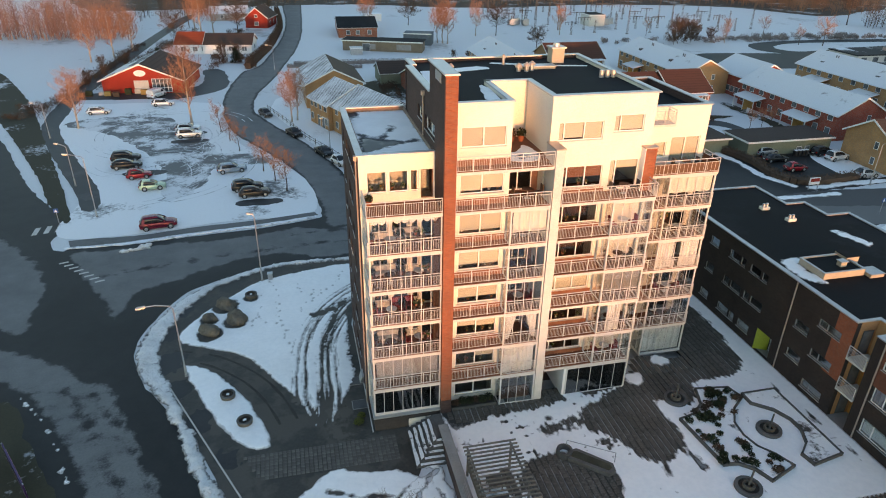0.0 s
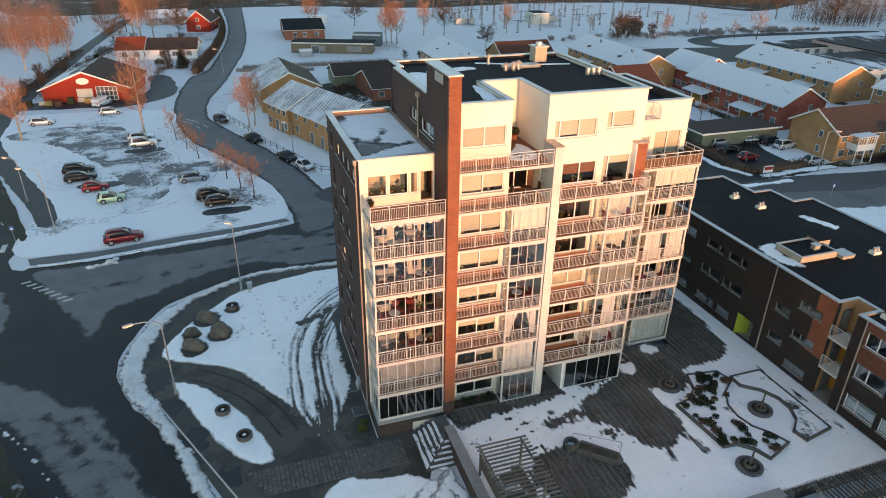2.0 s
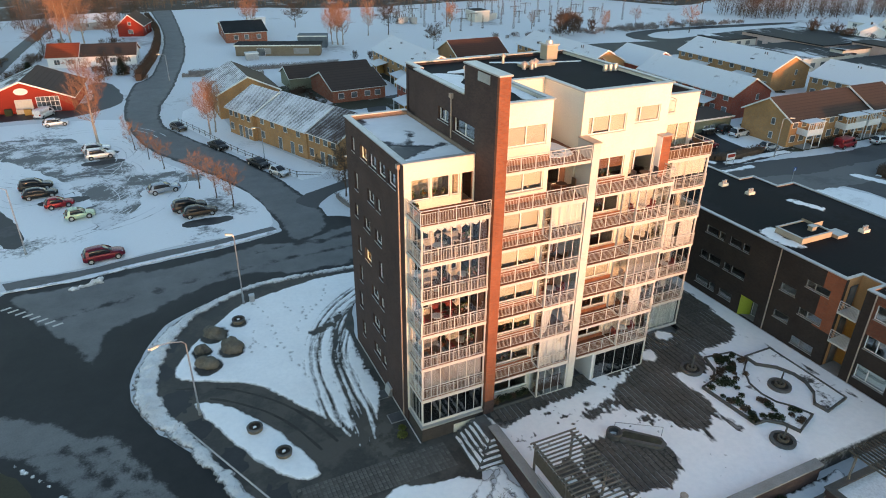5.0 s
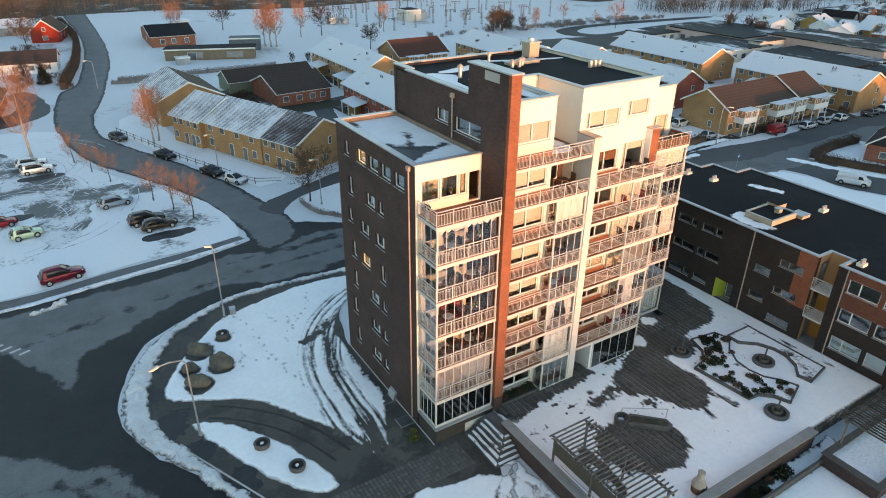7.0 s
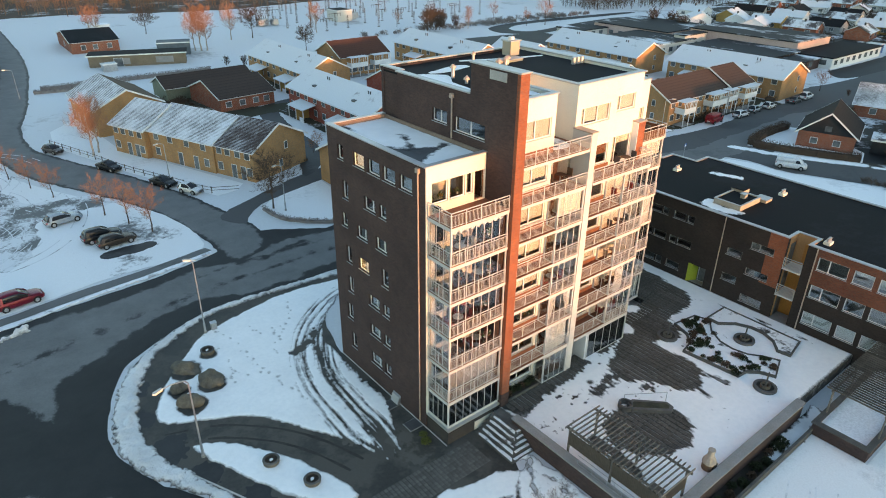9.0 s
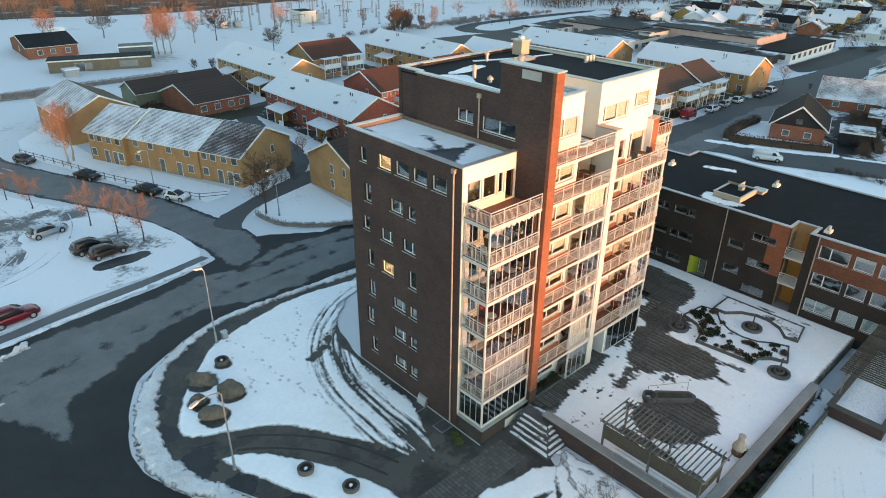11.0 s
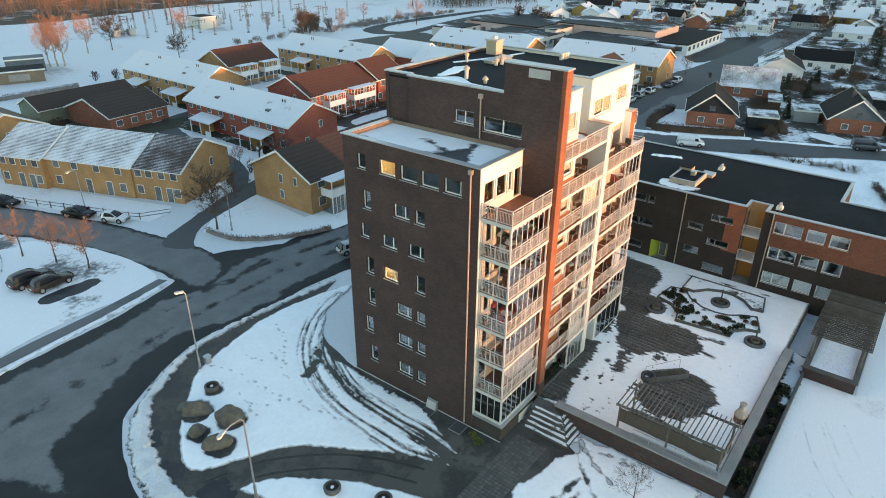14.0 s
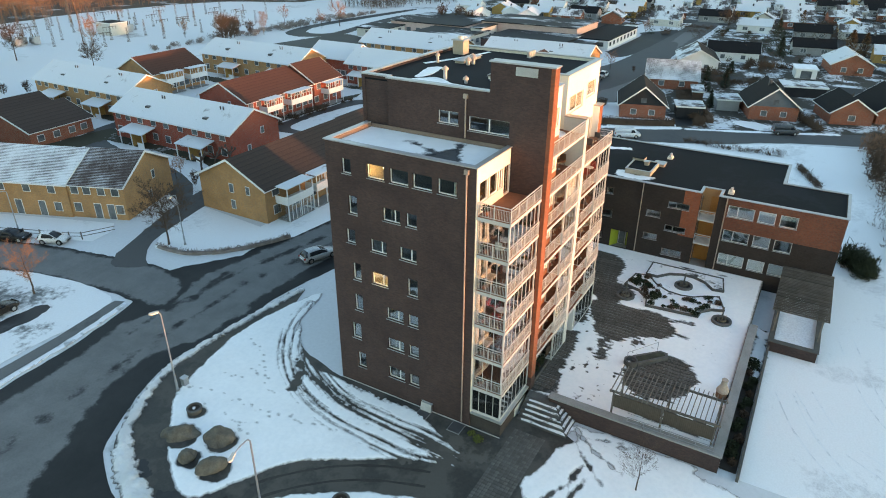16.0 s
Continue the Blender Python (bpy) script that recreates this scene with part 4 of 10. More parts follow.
# paths and yards between the row houses
patch("house_path", [(24, 100), (29, 104), (33, 112), (35, 126), (38, 138), (44, 143), (62, 142), (84, 141), (84, 144.5), (62, 145.5), (46, 146.5), (36, 142.5), (31.5, 130), (29.5, 115), (26, 106)], 0.044, path_asphalt, "asphalt path between the row houses", seed=22)
patch("house_path", [(60, 100), (58.5, 112), (57, 117), (60, 117.5), (75, 117), (86, 116), (88, 105), (85, 105), (83, 113), (62, 114), (63, 101)], 0.045, path_asphalt, "asphalt path between the row houses", seed=23)
patch("planted_ground", [(24.5, 105), (28, 110), (30, 122), (26, 128), (21, 120), (20, 110)], 0.05, verge, "dark planted garden ground with snow", jitter=0.6, seed=24)
patch("planted_ground", [(20, 144), (27, 146), (26, 163), (18.5, 162)], 0.05, verge, "dark planted garden ground with snow", jitter=0.6, seed=25)
patch("planted_ground", [(95, 78.8), (126, 79), (126, 81.5), (95, 81)], 0.06, verge, "dark planted strip before the house", jitter=0.4, seed=26)
patch("planted_ground", [(58, 118.5), (88, 117.5), (88, 120), (58, 121)], 0.06, verge, "dark planted strip before the house", jitter=0.4, seed=27)
for k, q in enumerate(((37.8, 106, 40.5, 139), (46.5, 145, 49, 178), (82.5, 134, 86, 170), (128, 112, 131, 146), (128.5, 76, 131, 108), (94.8, 99, 97.4, 129), (20, 138, 43, 143.5), (56, 171, 80, 175), (60, 133.5, 86, 137), (98, 92, 128, 96), (106, 131, 126, 142), (111, 100, 126, 104), (44, 97.4, 60, 101))):
    cover("planted_ground", "dark shrubs and bare soil along the house front", [(q[0], q[1]), ((q[0] + q[2]) / 2, q[1] - 0.5), (q[2], q[1]), (q[2], (q[1] + q[3]) / 2), (q[2], q[3]), ((q[0] + q[2]) / 2, q[3] + 0.5), (q[0], q[3]), (q[0], (q[1] + q[3]) / 2)], 0.5, 0.05 + 0.001 * k, 0.0, verge, 0.8, 2.5, 70 + k, 0.3)
for k, q in enumerate(((240, 20, 90, 10), (262, 40, 12, 130), (284, 30, 10, 150), (305, 40, 10, 150), (240, 105, 60, 7), (330, 30, 10, 160))):
    patch("villa_street", [(q[0] - q[2] / 2, q[1] - q[3] / 2), (q[0] + q[2] / 2, q[1] - q[3] / 2), (q[0] + q[2] / 2, q[1] + q[3] / 2), (q[0] - q[2] / 2, q[1] + q[3] / 2)], 0.03 + 0.004 * k, asphalt, "cleared street in the villa quarter", jitter=0.5, step=4, seed=100 + k, closed_curve=False)

for k, (line, w) in enumerate((([(73.0, 97), (74.0, 92), (73.6, 85), (75.6, 80.6)], 0.7), ([(78, 79.2), (84, 79.8), (92, 79.6)], 0.8), ([(92.4, 66.2), (94.2, 60.5), (97.0, 54.2), (100.8, 47.2)], 0.9), ([(101, 45.5), (106, 33), (112, 20)], 0.7), ([(62, 76.6), (80, 76.4)], 0.5))):
    sheet("roadside_snow", "strip of old snow beside the asphalt", bounds(line, 2.0), 0.25, lambda x, y, line=line, w=w, k=k: w - to_line(x, y, line) + 0.5 * rough_field(x, y, 1.6, 90 + k) + 0.15 * rough_field(x, y, 0.5, 95 + k, 2), 0.052, 0.08, 0.5, lawn_melt, soft=0.12)
patch("car_bays", [(88, 82), (96.5, 82.5), (96, 95), (90, 94.5), (87.5, 89)], 0.058, lot_snow, "snowy parking bays before the house", seed=33)

# painted give-way line and lane dashes
marks = thing("road_marking", "worn white road markings", "road marking", (-24, 72, 0.03), kind="structure")
for i in range(8):
    x, y = -28.0 + i * 0.72, 75.6 - i * 0.78
    part("dash", M().prism([(x, y), (x + 0.95, y + 0.35), (x + 0.8, y + 0.62), (x - 0.1, y + 0.3)], 0.04, 0.046), slab_edge, marks)
for i in range(5):
    x, y = -33.6 + i * 1.3, 84.6 + i * 0.3
    part("dash", M().prism([(x, y), (x + 0.6, y + 0.1), (x + 0.5, y + 2.4), (x - 0.1, y + 2.3)], 0.04, 0.046), slab_edge, marks)

patch("walk_base", [(-6.0, 39.45), (5.85, 39.4), (5.85, 36.75), (-4.8, 36.75)], 0.045, soil, "dark joints under the paving", jitter=0.02, seed=28, closed_curve=False)

# raised courtyard beside the tower
YARD = 1.1
solid("courtyard_base", M().prism([(9.6, 24.95), (40.2, 24.95), (40.2, 60), (33.9, 60), (33.9, 41.0), (9.6, 41.0)], 0.0, YARD), joint_grit, "raised courtyard of dark paving", kind="structure")

# ---- the apartment tower ----
FH = 2.92
hatch_brown = surface("brown_sheet", (0.20, 0.14, 0.105), (0.27, 0.195, 0.15), 0.7, coarse=0.8, fine=10, bump=0.1)
brown_panel = surface("brown_cladding", (0.105, 0.058, 0.042), (0.16, 0.09, 0.066), 0.8, coarse=0.8, fine=10, bump=0.15)


def F(i):
    return 1.18 + (i - 1) * FH


tower = thing("apartment_building", "eight-storey apartment tower of dark brick and cream render", "building", (4.2, 42.8, 0))


clear_glass = glazing("clear_window_glass", (0.78, 0.80, 0.78), 0.12)


def window(parent, axis, face, u0, u1, z0, z1, out=-1, bars=(), frame_mat=None, drop=0.0, pane_mat=None, sill=True, depth=0.18, cloth=None):
    """A framed window in an opening; out is the sign of the outward normal. drop: share covered by a blind."""
    frame_mat = frame_mat or white_paint
    t, a, b = 0.07, face - out * depth, face - out * (depth + 0.07)
    m = M()
    for q in ((u0, u0 + t, z0, z1), (u1 - t, u1, z0, z1), (u0 + t, u1 - t, z0, z0 + t), (u0 + t, u1 - t, z1 - t, z1)):
        panel(m, axis, a, b, *q)
    for c in bars:
        panel(m, axis, a, b, c - 0.045, c + 0.045, z0 + t, z1 - t)
    w = part("window", m, frame_mat, parent)
    g = face - out * (depth + 0.04)
    p = part("pane", panel(M(), axis, g, g - out * 0.008, u0 + t, u1 - t, z0 + t, z1 - t), pane_mat or (clear_glass if axis == "y" else glass), w)
    p.visible_shadow = False
    if drop:
        c = face - out * (depth + 0.12)
        edges = [u0 + 0.02, *bars, u1 - 0.02]
        for i, (e0, e1) in enumerate(zip(edges, edges[1:])):
            d = drop if isinstance(drop, (int, float)) else drop[i % len(drop)]
            if d:
                part("blind", panel(M(), axis, c, c - out * 0.012, e0 + 0.05, e1 - 0.05, z1 - d * (z1 - z0), z1 - 0.02), cloth or blind, w)
    if sill:
        part("sill", panel(M(), axis, face + out * 0.05, face - out * depth, u0 - 0.04, u1 + 0.04, z0 - 0.05, z0 - 0.003), zinc, w)
    return w


# west wall and its windows
W_WINS = []
for i, (small, wide, narrow) in enumerate([
        ((52.99, 53.85), (49.0, 50.62), (47.6, 48.55)), ((53.35, 54.28), (49.0, 50.62), (47.6, 48.55)), ((52.99, 53.82), (49.0, 50.62), (47.6, 48.55)),
        ((52.99, 53.82), (50.38, 51.92), (47.6, 48.55)), ((53.36, 54.25), (50.38, 51.92), (47.66, 49.2)), ((53.0, 53.85), (49.05, 50.64), (47.6, 48.55)),
        ((53.4, 54.27), None, None)]):
    s = i + 1
    z = F(s) + 0.85
    low = s in (1, 3, 4, 6, 2)
    W_WINS.append((s, *small, F(s) + (0.72 if low else 1.07), F(s) + 2.28))
    if wide:
        W_WINS.append((s, *wide, F(s) + 0.85, F(s) + 1.95))
        W_WINS.append((s, *narrow, F(s) + (0.72 if s == 4 else 0.85), F(s) + (2.3 if s == 4 else 1.95)))
for a, b in ((50.37, 51.94), (48.28, 49.9), (46.3, 47.92), (44.28, 45.84)):
    W_WINS.append((7, a, b, F(7) + 1.12, F(7) + 2.25))
part("west_wall", wall("x", 4.15, 4.5, 42.8, 55.75, 0.0, 22.2, [w[1:] for w in W_WINS]), dark_brick, tower, "dark brown brick wall")
lit = {(7, 50.37), (4, 50.38)}
for s, a, b, c, d in W_WINS:
    window(tower, "x", 4.15, a, b, c, d, -1, bars=((a + 0.35 * (b - a),) if b - a > 1.2 and s != 7 else ()), drop=0.0)
part("north_wall", wall("y", 55.4, 55.75, 4.5, 9.6, 0, 22.2), dark_brick, tower)
part("north_wall", wall("y", 56.0, 56.35, 9.95, 25.8, 0, 25.9), dark_brick, tower)
part("north_wall", wall("y", 56.0, 56.35, 25.8, 33.4, 0, 23.6), dark_brick, tower)
part("east_wall", wall("x", 33.05, 33.4, 46.5, 56.0, 0, 23.6), dark_brick, tower)

# south wall of the west block behind its glazed balconies
A_HOLES = []
for s in range(1, 8):
    low = 0.7 if s == 1 else 0.5
    if s == 7:
        A_HOLES += [(4.72, 6.14, F(7) + 0.7, F(7) + 2.28), (6.28, 7.68, F(7) + 0.7, F(7) + 2.28), (7.82, 8.42, F(7) + 0.7, F(7) + 2.28), (8.57, 9.48, F(7) + 0.1, F(7) + 2.28)]
        continue
    A_HOLES += [(4.91, 6.1, F(s) + low, F(s) + 2.2), (6.4, 7.58, F(s) + low, F(s) + 2.2), (7.86, 8.38, F(s) + low, F(s) + 2.2), (8.57, 9.48, F(s) + 0.1, F(s) + 2.2)]
part("south_wall", wall("y", 42.8, 43.1, 4.5, 9.6, F(7), 22.2, A_HOLES[-4:]), cream, tower, "cream rendered wall")
part("south_wall", wall("y", 42.8, 43.1, 4.5, 9.6, 0.0, F(7), A_HOLES[:-4]), cream, tower, "cream wall behind the glazed balconies")
part("south_wall", M().box(4.17, 42.74, 1.5, 4.499, 42.799, 22.2), cream, tower)
for u0, u1, c, d in A_HOLES:
    window(tower, "y", 42.8, u0, u1, c, d, -1, depth=0.12, sill=False, frame_mat=(brown_wood if u0 > 8.5 else white_paint))

# roof of the west block with its parapet
part("parapet_upstand", M().box(4.502, 43.102, 21.85, 4.62, 55.398, 22.19).box(4.62, 43.102, 21.85, 9.598, 43.22, 22.19).box(4.62, 55.28, 21.85, 9.598, 55.398, 22.19).box(9.5, 43.22, 21.85, 9.598, 55.28, 22.19), hatch_brown, tower, "brown metal upstand inside the parapet")
part("roof", M().box(4.5, 43.1, 21.6, 9.6, 55.4, 21.85), wet_felt, tower, "flat wet roof felt under thin melting snow")
for q in ((4.05, 42.7, 4.55, 55.85), (4.55, 42.7, 9.6, 43.15), (4.55, 55.35, 9.6, 55.85)):
    part("parapet_capping", M().box(q[0], q[1], 22.2, q[2], q[3], 22.28), zinc, tower)



def west_roof_field(x, y):
    """Snow on the west roof: melted along a diagonal run-off, at one corner and beside the parapet."""
    n = 0.35 * rough_field(x, y, 1.3, 201) + 0.12 * rough_field(x, y, 0.4, 202, 2)
    f = 1.0 + 0 * x
    run = [(9.5, 47.4), (9.5, 46.2), (7.5, 45.4), (5.4, 44.5), (4.5, 44.4), (4.5, 49.8), (5.3, 49.2), (6.4, 47.6), (8.2, 47.2)]
    f = np.minimum(f, -0.8 * depth_in(x, y, run) + n + 0.22)
    f = np.minimum(f, np.hypot(x - 4.8, (y - 54.8) * 0.8) - 0.9 + n)
    f = np.minimum(f, 0.6 * (x - 4.75) + n + 0.25)
    f = np.minimum(f, 0.7 * to_line(x, y, [(7.8, 50.6), (7.0, 48.6), (6.6, 47.2)]) - 0.1 + n)
    f = np.minimum(f, depth_in(x, y, [(4.66, 43.26), (9.46, 43.26), (9.46, 55.24), (4.66, 55.24)]) + 0.1)
    return f


roof_melt = melting("melting_roof_snow", (0.055, 0.060, 0.068), (0.86, 0.87, 0.89), 0.22, 2.2, 0.12)
sheet("west_roof_snow", "thin snow melting on the flat west roof", (4.6, 43.2, 9.6, 55.4), 0.12, west_roof_field, 21.856, 0.05, 0.4, roof_melt, soft=0.25)

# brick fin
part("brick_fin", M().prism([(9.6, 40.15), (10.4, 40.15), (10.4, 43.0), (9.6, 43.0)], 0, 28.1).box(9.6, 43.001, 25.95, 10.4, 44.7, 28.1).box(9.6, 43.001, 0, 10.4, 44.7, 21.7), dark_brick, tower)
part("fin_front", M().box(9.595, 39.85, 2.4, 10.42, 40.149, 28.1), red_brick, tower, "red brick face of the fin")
# dark brick below the shadow line, so the shade sits in the colour
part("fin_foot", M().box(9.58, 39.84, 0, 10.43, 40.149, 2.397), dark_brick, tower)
part("fin_capping", M().box(9.5, 39.75, 28.1, 10.5, 44.8, 28.2), zinc, tower)
m = M().box(9.56, 41.1, 27.35, 9.597, 42.75, 27.95)
for i in range(9):
    m.box(9.54, 41.15, 27.40 + i * 0.06, 9.575, 42.7, 27.425 + i * 0.06)
part("louvre", m, zinc, tower, "grey ventilation louvre")

# top storey
U_HOLES = [(47.25, 49.05, 23.12, 24.12), (43.05, 46.42, 22.9, 24.0)]
part("upper_west_wall", wall("x", 9.6, 9.95, 43.002, 53.6, 21.7, 25.949, U_HOLES), dark_brick, tower)
part("upper_west_wall", wall("x", 10.0, 10.35, 53.6, 56.0, 21.7, 26.0), dark_brick, tower)
for u0, u1, c, d in U_HOLES:
    window(tower, "x", 9.6, u0, u1, c, d, -1, bars=((u0 + u1) / 2,), drop=0)
part("roof", M().prism([(10.4, 41.35), (14.3, 41.35), (14.3, 47.2), (18.0, 47.2), (18.0, 42.05), (25.5, 42.05), (25.5, 56.0), (9.95, 56.0), (9.95, 44.7), (10.4, 44.7)], 25.6, 25.74, True), felt, tower, "dark roofing felt with snow remains")
part("roof", M().box(25.8, 46.5, 22.9, 33.05, 56.0, 23.02), felt, tower)
m = M()
for q in ((9.5, 44.7, 10.05, 53.7), (9.9, 53.7, 10.45, 56.45), (10.45, 55.95, 25.9, 56.45), (10.42, 40.95, 14.7, 41.45), (14.3, 41.45, 14.7, 47.2), (14.3, 46.85, 18.05, 47.3), (17.6, 42.2, 18.05, 46.85), (17.6, 41.65, 25.9, 42.2), (25.45, 42.2, 25.9, 55.95)):
    part("parapet_capping", M().box(q[0], q[1], 25.96, q[2], q[3], 26.06), zinc, tower)
for q in ((25.9, 46.1, 33.5, 46.6), (33.0, 46.6, 33.5, 56.4), (25.9, 55.95, 33.0, 56.4)):
    part("parapet_capping", M().box(q[0], q[1], 23.62, q[2], q[3], 23.7), zinc, tower)

# south front, bay by bay
B_HOLES, D_HOLES = [], []
for s in range(1, 9):
    B_HOLES.append((11.0, 14.22, F(s) + (1.33 if s == 8 else 0.85 if s == 7 else 0.62), F(s) + (2.75 if s == 8 else 2.45 if s == 7 else 2.28)))
    if s == 8:
        D_HOLES += [(18.29, 21.74, F(8) + 1.15, F(8) + 2.5), (22.55, 24.9, F(8) + 1.6, F(8) + 2.85)]
    elif s > 1:
        D_HOLES.append((18.8, 22.06, F(s) + 0.45, F(s) + 2.1))
        if s == 7:
            D_HOLES.append((22.6, 24.95, F(7) + 0.1, F(7) + 2.4))
part("south_wall", wall("y", 41.05, 41.35, 10.4, 14.6, 0.0, 25.96, B_HOLES), cream, tower)
part("south_wall", wall("y", 41.75, 42.05, 18.2, 25.7, F(2) - 0.3, 25.96, D_HOLES), cream, tower)
part("side_wall", M().box(14.3, 41.35, 21.5, 14.6, 47.2, 25.96).box(14.6, 46.9, 21.5, 17.7, 47.2, 25.96).box(17.7, 41.75, 21.5, 18.0, 47.2, 25.96).box(18.0, 41.751, 21.5, 18.199, 42.05, 25.96), cream, tower)
part("side_wall", M().box(25.5, 42.05, 21.5, 25.8, 56.0, 25.96).box(25.7, 41.751, 0, 26.0, 46.2, 21.499), cream, tower)
F_HOLES = []
for s in range(1, 8):
    F_HOLES += [(28.7, 29.85, F(s) + 0.65, F(s) + 2.0), (30.25, 32.9, F(s) + 0.1, F(s) + 2.35)]
part("south_wall", wall("y", 46.2, 46.5, 25.8, 33.4, 0, 23.62, F_HOLES), cream, tower)
C_BACK = 42.9
part("south_wall", wall("y", C_BACK, C_BACK + 0.3, 14.6, 17.45, 0, 21.5, [(15.0, 17.0, F(s) + 0.1, F(s) + 2.3) for s in range(1, 8)]), brown_panel, tower)
part("south_wall", wall("y", 43.4, 43.7, 18.2, 25.7, 0, F(7), [(22.6, 25.2, F(s) + 0.1, F(s) + 2.3) for s in range(1, 7)]), brown_panel, tower)
part("side_wall", M().box(14.3, 41.35, 0, 14.599, C_BACK, 21.5).box(17.45, 41.9, 0, 17.75, C_BACK, 21.5).box(22.1, 42.05, 0, 22.35, 43.4, F(7)), cream, tower)
brown_blind = surface("brown_blind", (0.26, 0.12, 0.075), (0.33, 0.16, 0.10), 0.9, coarse=2, fine=30, bump=0.1)
pale_blind = surface("white_blind", (0.70, 0.67, 0.60), (0.78, 0.75, 0.68), 0.9, coarse=2, fine=30, bump=0.1)
blinds_b = [0, (0.35, 0.6), (0.55, 0.62), (0.75, 0.72), (0.78, 0.8), (0.85, 0.85), (0.9, 0.8), (0.98, 0.98)]
for i, (u0, u1, c, d) in enumerate(B_HOLES):
    window(tower, "y", 41.05, u0, u1, c, d, -1, bars=((u0 + u1) / 2,), drop=(blinds_b[i] if blinds_b[i] else (0, 0)), depth=0.1, cloth=(blind, pale_blind)[i % 2])
for j, (u0, u1, c, d) in enumerate(D_HOLES):
    bars = (u0 + 0.45, u0 + 0.58 * (u1 - u0)) if u1 - u0 > 3 else (u0 + 0.5,)
    window(tower, "y", 41.75, u0, u1, c, d, -1, bars=bars, drop=((0, 0.3, 0.9, 0, 0.2, 0.5, 0.9, 0.97, 0.95)[j % 9], (0.25, 0.0, 0.95, 0.2, 0.0, 0.55, 0.3, 0.88, 0.92)[j % 9], (0.3, 0.2, 0.95, 0, 0.2, 0.55, 0.3, 0.97, 0)[j % 9]), depth=0.1, cloth=(brown_blind, pale_blind, blind, curtain)[(0, 1, 2, 3, 1, 0, 2, 2, 2)[j % 9]])
for k, (u0, u1, c, d) in enumerate(F_HOLES):
    window(tower, "y", 46.2, u0, u1, c, d, -1, bars=((u0 + u1) / 2,) if u1 - u0 > 2 else (), drop=(0.96 if k > 11 else 0.5,), depth=0.1, sill=False)
for s in range(1, 8):
    window(tower, "y", C_BACK, 15.0, 17.0, F(s) + 0.1, F(s) + 2.3, -1, bars=(15.9,), depth=0.1, sill=False)
    if s < 7:
        window(tower, "y", 43.4, 22.6, 25.2, F(s) + 0.1, F(s) + 2.3, -1, bars=(23.6,), depth=0.1, sill=False)

# white pier between the bays, and the short brick pier
part("white_pier", M().box(17.5, 39.9, 0.9, 18.15, 41.749, 22.75), slab_edge, tower)
part("pier_capping", M().box(17.44, 39.84, 22.75, 18.21, 41.745, 22.83), copper_pipe, tower)
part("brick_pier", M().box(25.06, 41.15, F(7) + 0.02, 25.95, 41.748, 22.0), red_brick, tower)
part("pier_side", M().box(25.0, 41.16, F(7) + 0.02, 25.058, 41.748, 22.0), white_paint, tower)
part("pier_capping", M().box(24.95, 41.08, 22.0, 26.05, 41.748, 22.1), copper_pipe, tower)

for s in range(2, 9):
    part("skirting_panel", M().box(10.43, 41.036, F(s) + 0.013, 14.58, 41.049, F(s) + 0.5), balcony_floor, tower, "red-brown panel at the balcony floor")
    if s < 8:
        part("skirting_panel", M().box(18.23, 41.736, F(s) + 0.013, 22.3, 41.749, F(s) + 0.36), balcony_floor, tower)
# floors and a core inside
m = M()
for s in range(2, 9):
    if s < 8:
        m.box(4.5, 43.1, F(s) - 0.25, 9.6, 55.4, F(s) - 0.02)
    m.box(10.4, 43.75, F(s) - 0.25, 25.5, 56.0, F(s) - 0.02)
    if s < 8:
        m.box(26.0, 46.5, F(s) - 0.25, 33.05, 56.0, F(s) - 0.02)
part("floor_slabs", m, concrete, tower)
m = M().box(7.9, 43.1, 1.0, 8.1, 55.4, 21.6).box(4.5, 49.95, 1.0, 7.9, 50.1, 21.6).box(4.5, 52.4, 1.0, 7.9, 52.5, 21.6).box(4.5, 46.0, 1.0, 7.9, 46.1, 21.6)
m.box(10.4, 47.5, 1.0, 25.5, 47.7, 25.2).box(26.0, 50.0, 1.0, 33.0, 50.2, 22.8)
part("inner_wall", m, interior, tower)
part("inner_wall", M().box(4.5, 44.6, F(7), 7.88, 44.7, 21.59).box(8.12, 44.6, F(7), 9.58, 44.7, 21.59), cream, tower, "cream wall of the top room")


rail_metal = surface("dulled_rail_metal", (0.52, 0.485, 0.45), (0.62, 0.585, 0.545), 0.5, coarse=1.0, fine=20, bump=0.03)


